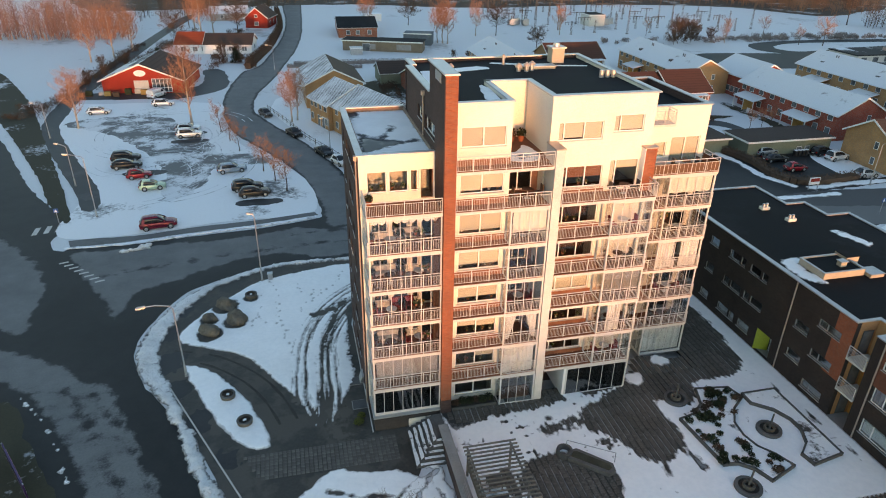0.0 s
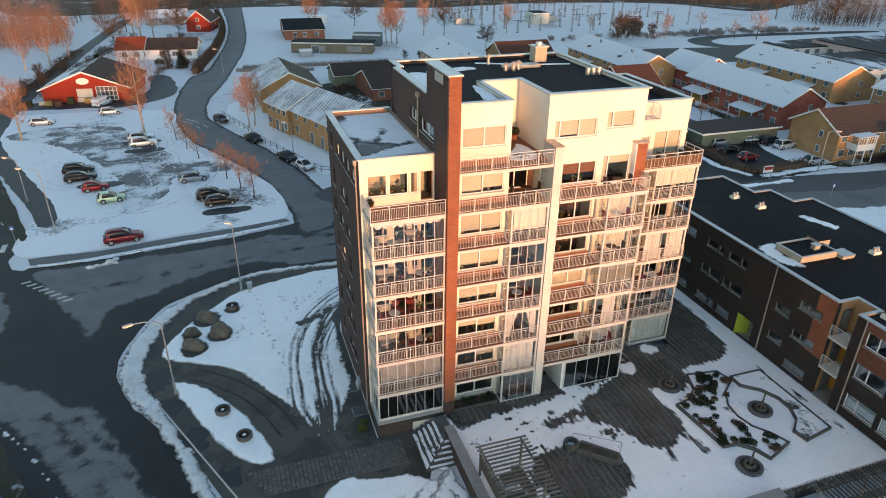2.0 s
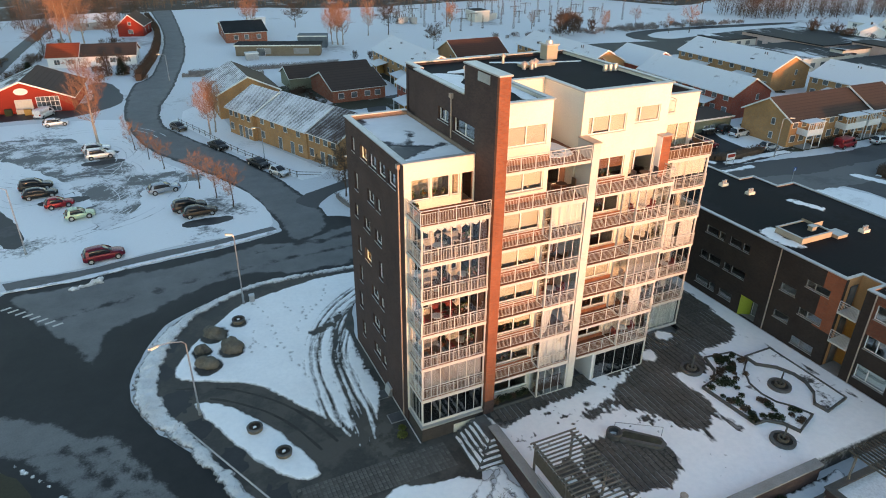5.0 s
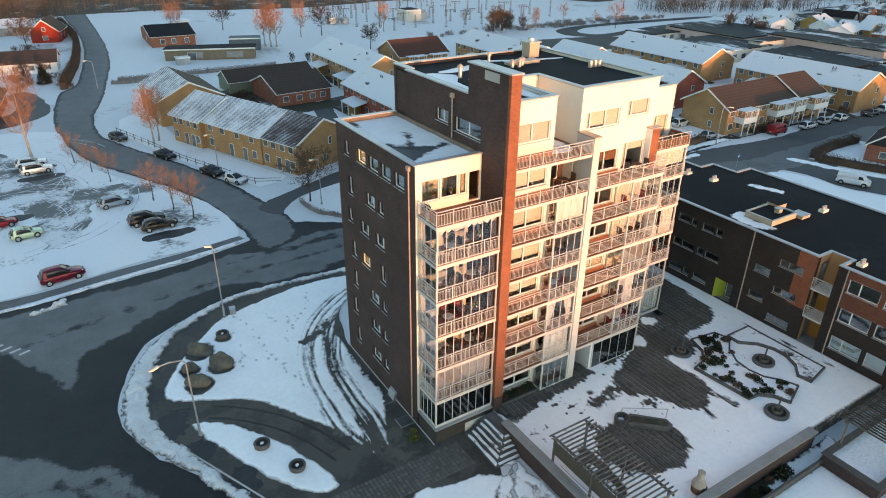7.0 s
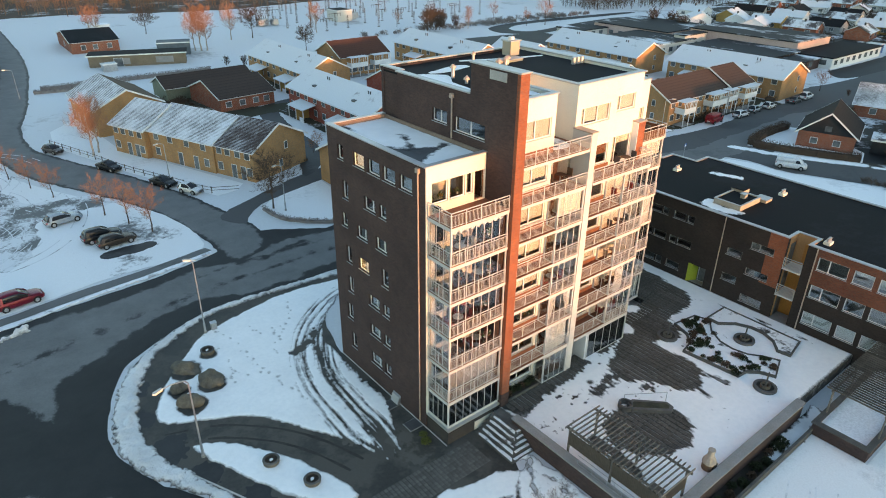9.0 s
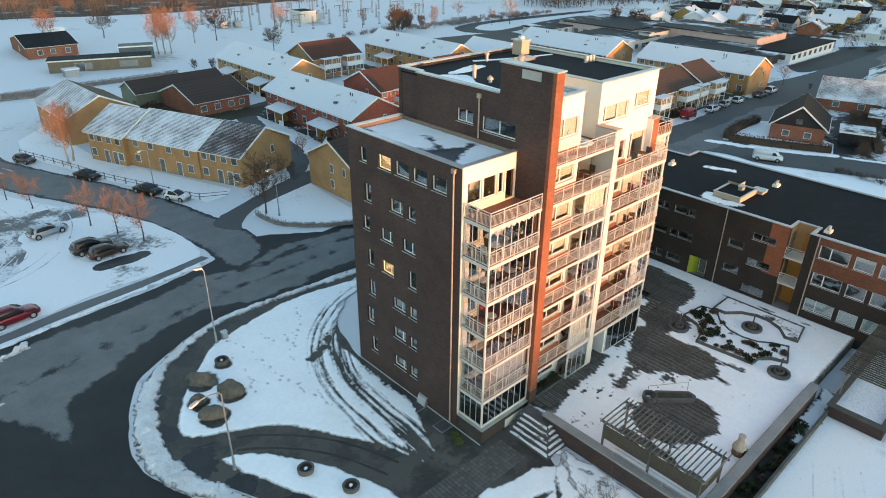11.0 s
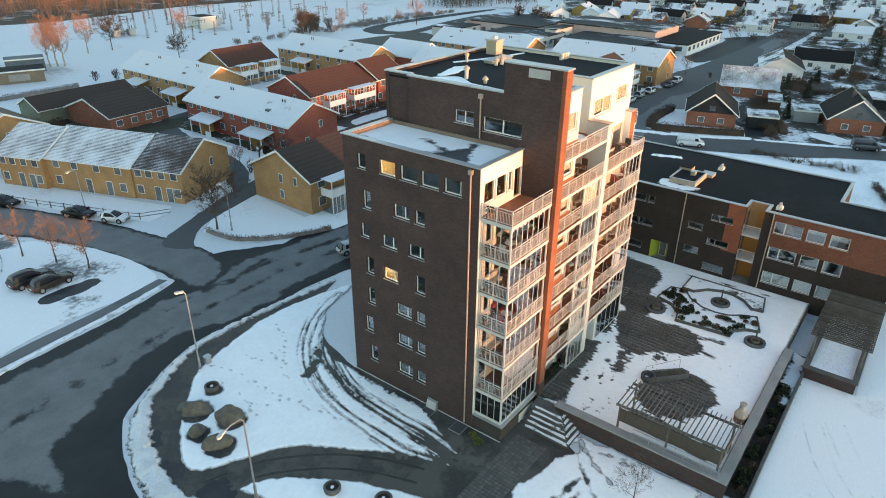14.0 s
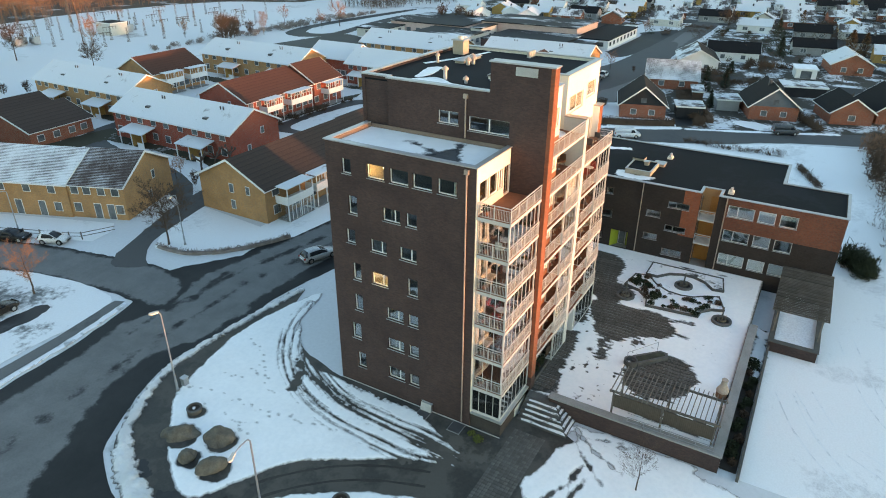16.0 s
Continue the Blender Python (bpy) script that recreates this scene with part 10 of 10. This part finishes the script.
solid("roof_snow_streak", M().prism(curve_through([(10.2, 45.2), (11.0, 45.5), (11.5, 49), (12.6, 51), (10.6, 52.5), (10.15, 49)], 0.4, True, 0.2, 7), 25.74, 25.78), snow, "thin snow left on the roof felt", kind="structure")
solid("roof_snow_streak", M().prism(curve_through([(17, 54.6), (21.5, 52.9), (24.9, 52.2), (25.0, 52.5), (21.5, 53.3), (17.2, 55.0)], 0.4, True, 0.05, 8), 25.74, 25.765), snow, "thin snow left on the roof felt", kind="structure")

rnd = random.Random(3)
cloths = [surface("chair_cloth", (0.30, 0.05, 0.05), (0.38, 0.08, 0.07), 0.9), surface("rattan", (0.10, 0.06, 0.04), (0.16, 0.10, 0.07), 0.8), surface("pale_cushion", (0.55, 0.50, 0.44), (0.65, 0.60, 0.53), 0.9), dark_frame]


def balcony_set(x, y, z, kind):
    t = thing("balcony_table", "small table on the balcony", "table", (x, y, z), group="balcony tables")
    part("tabletop", M().tube((x, y, z + 0.7), (x, y, z + 0.74), 0.42, n=14), (white_paint, brown_wood)[kind % 2], t)
    part("leg", M().tube((x, y, z), (x, y, z + 0.7), 0.04), steel, t)
    part("foot", M().tube((x, y, z), (x, y, z + 0.03), 0.24, n=10), steel, t)
    for s in (-1, 1):
        cx = x + s * 0.85
        c = thing("balcony_chair", "balcony chair with a " + ("red", "wicker", "pale", "dark")[kind % 4] + " seat", "chair", (cx, y, z), group="balcony chairs")
        mt = cloths[kind % 4]
        part("seat", M().box(cx - 0.26, y - 0.26, z + 0.38, cx + 0.26, y + 0.26, z + 0.46), mt, c)
        part("backrest", M().box(cx + s * 0.22, y - 0.26, z + 0.46, cx + s * 0.28, y + 0.26, z + 1.0), mt, c)
        for dx in (-0.22, 0.22):
            for dy in (-0.22, 0.22):
                part("leg", M().box(cx + dx - 0.02, y + dy - 0.02, z, cx + dx + 0.02, y + dy + 0.02, z + 0.38), dark_frame, c)


def pot_plant(x, y, z, s=1.0):
    p = thing("potted_plant", "leafy plant in a clay pot", "plant", (x, y, z), group="balcony plants")
    part("pot", M().tube((x, y, z), (x, y, z + 0.3 * s), 0.13 * s, 0.18 * s, 12), red_brick, p)
    o = part("leaves", bush_meshes[int(x * 10) % 3], evergreen, p)
    o.location, o.scale = (x, y, z + 0.28 * s), (0.6 * s, 0.6 * s, 0.9 * s)


for s in range(2, 8):
    zz = F(s) + 0.014
    if s not in (2, 7):
        balcony_set(6.0 + rnd.uniform(-0.2, 0.2), 41.3, zz, s)
        balcony_set(8.2, 41.6, zz, s + 1)
        pot_plant(7.0, 42.4, zz, 1.3)
        pot_plant(9.2, 40.8, zz, 1.0)
    pot_plant(4.75, 42.3, zz, 1.2)
    if s % 2 == 0:
        pot_plant(7.2, 40.75, zz, 1.0)
    if s < 7:
        balcony_set(24.0, 41.2, zz, s + 2)
        balcony_set(31.4, 44.9, zz, s + 1)
        if s not in (3,):
            balcony_set(16.0, 41.3, zz, s)
balcony_set(23.6, 41.0, F(7) + 0.014, 3)
balcony_set(31.0, 44.9, F(7) + 0.014, 3)
balcony_set(16.2, 41.5, F(7) + 0.014, 1)
for x in (15.4, 16.2, 17.0):
    pot_plant(x, 45.8, F(8) + 0.02, 1.5)

# plants, lamps and pieces of furniture close behind the panes
leaf_green = surface("house_plant_leaf", (0.05, 0.10, 0.03), (0.11, 0.17, 0.06), 0.7, coarse=2, fine=10, bump=0.1)
petal = [surface("petal_" + n, a, b, 0.7, coarse=2, fine=10, bump=0.1) for n, a, b in (("pink", (0.50, 0.16, 0.20), (0.62, 0.24, 0.28)), ("cream", (0.66, 0.58, 0.42), (0.76, 0.68, 0.52)), ("orange", (0.60, 0.26, 0.08), (0.70, 0.34, 0.12)))]
pot_glaze = [surface("glazed_pot_" + n, a, b, 0.4, coarse=2, fine=10, bump=0.05) for n, a, b in (("white", (0.70, 0.68, 0.64), (0.78, 0.76, 0.72)), ("rust", (0.32, 0.14, 0.08), (0.40, 0.18, 0.10)))]
bloom_meshes = [bush_mesh(50 + i, 0.16, 0.34, 26, 0.09).mesh("blossom") for i in range(3)]
leaf_meshes = [bush_mesh(60 + i, 0.2, 0.32, 46, 0.12).mesh("leaves") for i in range(3)]


def sill_plant(x, y, z, k, size=1.0):
    p = thing("window_plant", "flowering " + ("pink", "pale", "orange")[k % 3] + " pot plant on a window sill", "plant", (x, y, z), group="window plants")
    part("pot", M().tube((x, y, z), (x, y, z + 0.18 * size), 0.08 * size, 0.11 * size, 10), pot_glaze[k % 2], p)
    for nm, me, mt in (("leaves", leaf_meshes[k % 3], leaf_green), ("blossom", bloom_meshes[k % 3], petal[k % 3])):
        o = new(nm, me.copy())
        o.data.materials.clear()
        o.data.materials.append(mt)
        o.parent = p
        o.location, o.scale = (0, 0, 0.16 * size), (size, size, size)
        o.rotation_euler[2] = k * 1.3


rnd_s = random.Random(71)
k = 0
for u0, u1, c, d in A_HOLES:
    if u1 - u0 > 1.0:
        for x in (u0 + 0.3, u1 - 0.3):
            if rnd_s.random() < 0.75:
                sill_plant(x, 43.3, c + 0.06, k, rnd_s.uniform(0.9, 1.5))
                k += 1
for holes_in, y in ((B_HOLES, 41.5), (D_HOLES, 42.2)):
    for u0, u1, c, d in holes_in:
        if u1 - u0 > 3.0:
            for i in range(5):
                if rnd_s.random() < 0.55:
                    sill_plant(u0 + 0.35 + i * (u1 - u0 - 0.7) / 4, y, c + 0.06, k, rnd_s.uniform(0.7, 1.2))
                    k += 1


def sofa(x, y, z, length, mt, label):
    f = thing("balcony_sofa", label, "sofa", (x, y, z), group="balcony sofas")
    part("base", M().box(x, y, z + 0.08, x + length, y + 0.75, z + 0.3), cloths[1], f)
    part("backrest", M().box(x, y + 0.6, z + 0.3, x + length, y + 0.78, z + 0.85), mt, f)
    n = max(2, round(length / 0.65))
    for i in range(n):
        a = x + 0.08 + i * (length - 0.16) / n
        w = (length - 0.16) / n - 0.02
        part("cushion", M().loft([[(a, y + 0.02, z + 0.3), (a + w, y + 0.02, z + 0.3), (a + w, y + 0.6, z + 0.3), (a, y + 0.6, z + 0.3)], [(a, y + 0.02, z + 0.42), (a + w, y + 0.02, z + 0.42), (a + w, y + 0.6, z + 0.42), (a, y + 0.6, z + 0.42)], [(a + 0.05, y + 0.07, z + 0.46), (a + w - 0.05, y + 0.07, z + 0.46), (a + w - 0.05, y + 0.55, z + 0.46), (a + 0.05, y + 0.55, z + 0.46)]]), mt, f)
    for a in (x - 0.1, x + length):
        part("armrest", M().box(a, y, z + 0.08, a + 0.1, y + 0.75, z + 0.6), cloths[1], f)


def plant_stand(x, y, z, k):
    """A narrow shelf with three pots."""
    f = thing("plant_stand", "slim wooden plant stand with potted flowers", "shelf", (x, y, z), group="plant stands")
    for h in (0.35, 0.75, 1.1):
        part("board", M().box(x - 0.4, y - 0.14, z + h, x + 0.4, y + 0.14, z + h + 0.03), brown_wood, f)
    for dx in (-0.38, 0.38):
        part("side", M().box(x + dx - 0.02, y - 0.14, z, x + dx + 0.02, y + 0.14, z + 1.13), brown_wood, f)
    for i, dx in enumerate((-0.22, 0.2)):
        sill_plant(x + dx, y, z + 1.13, k + i, 1.1)


for s, (sx, mt, lab) in enumerate(((5.0, cloths[2], "wicker balcony sofa with pale cushions"), (6.2, cloths[0], "balcony sofa with red cushions"), (4.9, cloths[2], "wicker balcony sofa with pale cushions"), (6.6, cloths[2], "wicker balcony sofa with pale cushions"))):
    sofa(sx, 42.0, F(s + 3) + 0.014, 1.7, mt, lab)
    plant_stand(8.5 - 0.5 * (s % 2), 40.75, F(s + 3) + 0.014, s)
    plant_stand(23.2 + 0.8 * (s % 2), 43.0, F(s + 3) + 0.014, s + 1)
    plant_stand(30.4 + 0.9 * (s % 2), 45.6, F(s + 3) + 0.014, s + 2)
pale_concrete_blind = surface("grey_blind", (0.36, 0.33, 0.32), (0.43, 0.40, 0.385), 0.9, coarse=2, fine=30, bump=0.1)
# curtains and blinds inside the glazed balconies
def drape(x0, x1, y, z0, z1, label="white curtain hung inside the glazing", mt=None, tied=False):
    n, m = 24, M()
    for i in range(n):
        a, b = i / n, (i + 1) / n
        pts = []
        for u, z in ((a, z0), (b, z0), (b, z1), (a, z1)):
            x = x0 + (x1 - x0) * u
            if tied and z == z0:
                x = x0 + (x1 - x0) * (u * 0.35)
            pts.append((x, y + 0.04 * math.sin(u * 40), z))
        m.face(*pts)
    return solid("curtain", m, mt or curtain, label, "curtain", "balcony curtains")


drape(14.75, 17.3, 40.14, F(6) + 0.95, F(7) - 0.3, "pale roller blind inside the glazing", blind)
drape(14.7, 17.2, 40.14, F(2) + 0.05, F(3) - 0.3)
drape(14.7, 15.6, 40.14, F(3) + 0.4, F(4) - 0.3, tied=True)
drape(17.2, 16.3, 40.14, F(3) + 0.4, F(4) - 0.3, tied=True)
drape(22.6, 25.5, 40.14, F(4) + 0.9, F(5) - 0.3, "grey roller blind inside the glazing", concrete)
drape(29.5, 31.0, 44.1, F(4) + 0.05, F(5) - 0.3)
drape(31.6, 33.3, 44.1, F(4) + 0.05, F(5) - 0.3)
drape(29.5, 33.3, 44.1, F(1) + 0.05, F(2) - 0.3)
drape(4.6, 9.4, 40.42, F(2) + 0.95, F(3) - 0.3, "grey roller blind inside the glazing", pale_concrete_blind)
drape(29.5, 33.3, 44.1, F(6) + 1.2, F(7) - 0.3, "pale roller blind inside the glazing", blind)
drape(23.2, 24.4, 40.14, F(3) + 0.05, F(4) - 0.3)
drape(24.0, 25.4, 40.14, F(1) + 0.05, F(2) - 0.3)

for k in range(9):
    a = 4.6 + k * 0.53
    m = M()
    for i in range(8):
        u, v = i / 8, (i + 1) / 8
        m.face((a + 0.5 * u, 40.44, F(7) - 0.52 - 0.16 * math.sin(math.pi * u)), (a + 0.5 * v, 40.44, F(7) - 0.52 - 0.16 * math.sin(math.pi * v)), (a + 0.5 * v, 40.44, F(7) - 0.36), (a + 0.5 * u, 40.44, F(7) - 0.36))
    solid("valance", m, curtain, "white scalloped valance inside the glazing", "curtain", "scalloped valances")
drape(4.55, 9.45, 40.42, F(2) - 0.72, F(2) - 0.36, "white gathered valance inside the glazing")
for i in range(3, 7):
    drape(9.0, 9.45, 40.45, F(i) + 0.05, F(i + 1) - 0.3, "bundled dark curtain inside the glazing", cloths[1])
    drape(4.5, 4.85, 42.6, F(i) + 0.05, F(i + 1) - 0.3)
# rooms with a lamp on
for y, z in ((51.2, F(7) + 1.75), (51.2, F(4) + 1.75)):
    lp = thing("ceiling_lamp", "lit warm pendant lamp in a room", "lamp", (5.6, y, z))
    part("shade", M().tube((5.6, y, z - 0.15), (5.6, y, z + 0.15), 0.22, 0.12, 12), lamp_glow, lp)
    part("cord", M().tube((5.6, y, z + 0.15), (5.6, y, z + 0.85), 0.012, n=4), dark_frame, lp)
    ld = bpy.data.lights.new("room_lamp", "POINT")
    ld.energy, ld.color, ld.shadow_soft_size = 60, (1.0, 0.62, 0.25), 0.2
    new("room_lamp", ld).location = (5.6, y, z - 0.35)

# ---- loose pieces: paving and planks ----
walk_stone = surface("worn_walk_stone", (0.095, 0.090, 0.082), (0.165, 0.156, 0.142), 0.85, coarse=0.8, fine=8, bump=0.3, random_tone=0.2)
ww = thing("paved_walk", "worn grey paved walk to the steps", "path", (0, 38, 0), kind="structure")
rnd = random.Random(21)
tile_meshes = []
for i in range(3):
    a, b = 0.132, 0.14
    tile_meshes.append(M().loft([[(-a, -b, 0), (a, -b, 0), (a, b, 0), (-a, b, 0)], [(-a, -b, 0.05), (a, -b, 0.05), (a, b, 0.05), (-a, b, 0.05)], [(-a + 0.012, -b + 0.012, 0.06), (a - 0.012, -b + 0.012, 0.06), (a - 0.012, b - 0.012, 0.06), (-a + 0.012, b - 0.012, 0.06)]]).mesh("paver"))
for i in range(36):
    for j in range(8):
        x, y = -5.75 + i * 0.325, 36.95 + j * 0.335
        if x < -5.9 + (39.4 - y) * 0.5 or x > 5.75:
            continue
        o = part("paver", tile_meshes[(i + j) % 3], walk_stone, ww)
        o.matrix_parent_inverse = Matrix.Identity(4)
        o.location = (x, y - 38, 0.012 + rnd.uniform(0, 0.01))
        o.rotation_euler = (rnd.uniform(-0.015, 0.015), rnd.uniform(-0.015, 0.015), rnd.uniform(-0.015, 0.015))

dk = thing("courtyard_deck", "dark worn paving in narrow rows, partly snow-covered", "paving", (20, 35, YARD), kind="structure")
deck_main = curve_through([(33.9, 59), (38.6, 59), (38.7, 50), (38.4, 44), (37.6, 40.5), (35.5, 39.3), (33, 39.2), (31.6, 39.0), (31.2, 37.5), (30.0, 36.6), (27.9, 36.4), (27.6, 33), (27.3, 30.2), (25.8, 30.6), (22.8, 31.6), (20.2, 34.6), (18.4, 33.6), (15.2, 33.6), (13.6, 36.2), (16.5, 38.0), (15, 38.4), (10.6, 38.4), (10.6, 40.9), (18, 41), (26.3, 41), (28.6, 43.6), (33.2, 43.6)], 0.6, True, 0.35, 7)
deck_round = curve_through([(20.3, 29.2), (18.8, 27.7), (16.6, 27.6), (14.6, 28.8), (13.8, 31.2), (14.6, 33.4), (16.8, 34.3), (18.8, 33.3), (20.2, 31.4)], 0.6, True, 0.25, 8)
deck_pergola = [(9.8, 25.2), (13.4, 25.2), (13.4, 33.2), (9.8, 33.2)]
plank_cache = {}
for poly in (deck_round, deck_pergola, deck_main):
    x = min(p[0] for p in poly) + 0.15
    while x < max(p[0] for p in poly):
        for y0, y1 in spans(poly, x):
            y = y0
            while y1 - y > 0.3:
                ln = min(y1 - y, round(rnd.uniform(3.4, 6.2), 1))
                key = round(ln, 1)
                if key not in plank_cache:
                    plank_cache[key] = M().loft([[(-0.2, 0, 0), (0.2, 0, 0), (0.2, key - 0.006, 0), (-0.2, key - 0.006, 0)], [(-0.2, 0, 0.03), (0.2, 0, 0.03), (0.2, key - 0.006, 0.03), (-0.2, key - 0.006, 0.03)], [(-0.18, 0.004, 0.04), (0.18, 0.004, 0.04), (0.18, key - 0.01, 0.04), (-0.18, key - 0.01, 0.04)]]).mesh("plank")
                o = part("paving_row", plank_cache[key], row_paving, dk)
                o.matrix_parent_inverse = Matrix.Identity(4)
                o.location = (x - 20, y - 35, 0.004 + rnd.uniform(0, 0.012))
                y += ln
        x += 0.5
bare = [curve_through(q, 0.7, True, 0, 1) for q in (
    [(33.9, 59), (38.6, 59), (38.7, 50), (38.4, 44), (37.6, 40.5), (35.5, 39.3), (33, 39.2), (31.6, 39.0), (31.2, 37.5), (30.0, 36.6), (27.4, 37.6), (27.3, 34.5), (27.3, 32.4), (26.5, 32.2), (25.1, 31.3), (23.0, 31.9), (22.4, 34.0), (20.6, 35.7), (20.9, 37.7), (23.2, 38.9), (24.6, 39.5), (26.3, 41), (28.6, 43.6), (33.2, 43.6)],
    [(10.4, 37.7), (11.4, 38.1), (14.5, 38.7), (18.5, 38.9), (19.6, 39.3), (24.0, 39.6), (26.5, 41.4), (18, 41.4), (10.2, 41.4)],
    [(20.3, 29.4), (18.8, 28.0), (16.6, 27.9), (14.6, 28.9), (13.5, 31.2), (14.4, 33.2), (16.6, 33.9), (18.8, 33.3), (20.4, 31.4)])]


def yard_field(x, y):
    n = 0.42 * rough_field(x * 1.5, y * 0.8, 1.0, 51) + 0.16 * rough_field(x * 2, y * 0.7, 0.35, 52, 2)
    f = depth_in(x, y, [(9.65, 25.1), (40.15, 25.1), (40.15, 60), (33.9, 60), (33.9, 41.0), (9.65, 41.0)])
    for poly in bare:
        f = np.minimum(f, -depth_in(x, y, poly) + n)
    # half-melted stretch between the two bare ones
    worn = np.clip(1.3 - to_line(x, y, [(20.6, 36.8), (18.6, 36.3), (17.2, 36.2)]) / 0.8, 0, 1)
    f = np.minimum(f, np.where(worn > 0, 0.5 - 0.6 * worn + 0.5 * rough_field(x * 1.2, y, 0.55, 53), 9))
    f = np.minimum(f, to_line(x, y, [(24.6, 31.4), (24.2, 29.9)]) - 0.12 + 0.5 * n)
    f = np.minimum(f, to_line(x, y, [(26.6, 31.9), (27.1, 30.2)]) - 0.2 + n)
    f = np.minimum(f, to_line(x, y, [(12.6, 32.6), (12.9, 30.6), (12.2, 28.0)]) - 0.35 + n)
    f = np.minimum(f, to_line(x, y, [(11.3, 31.0), (11.2, 26.6)]) - 0.25 + n)
    for sx, sy in ((38.4, 36.9), (38.8, 33), (39.2, 29)):
        f = np.minimum(f, np.hypot((x - sx) * 1.6, (y - sy) * 0.6) - 0.3 + n)
    # trodden dents
    dents = rough_field(x, y, 0.45, 57, 2) + 0.5 * rough_field(x, y, 3.0, 58, 2)
    f = np.minimum(f, np.where((y > 33) & (x < 25), 0.72 - dents, 1.0 - dents))
    # snow stays longest in the joints between the rows
    joint = np.cos(2 * np.pi * (x - 0.24) / 0.5)
    edge = depth_in(x, y, [(9.65, 25.1), (40.15, 25.1), (40.15, 60), (33.9, 60), (33.9, 41.0), (9.65, 41.0)])
    f = f + np.where((f < 0.9) & (edge > 0.9), 0.10 * joint - 0.03, 0.0)
    for sx, sy, r in ((17.9, 37.4, 0.25), (30.6, 42.6, -0.7), (27.0, 40.7, -0.8), (20.8, 39.9, -0.8), (17.4, 34.7, -0.9)):
        f = np.minimum(f, np.hypot(x - sx, y - sy) - r) if r > 0 else np.maximum(f, -r - np.hypot(x - sx, y - sy) + n)
    return f


sheet("courtyard_snow", "melting snow lying over the courtyard paving", (9.5, 24.9, 40.3, 60.2), 0.12, yard_field, YARD + 0.05, 0.06, 0.3, yard_melt, soft=0.13)
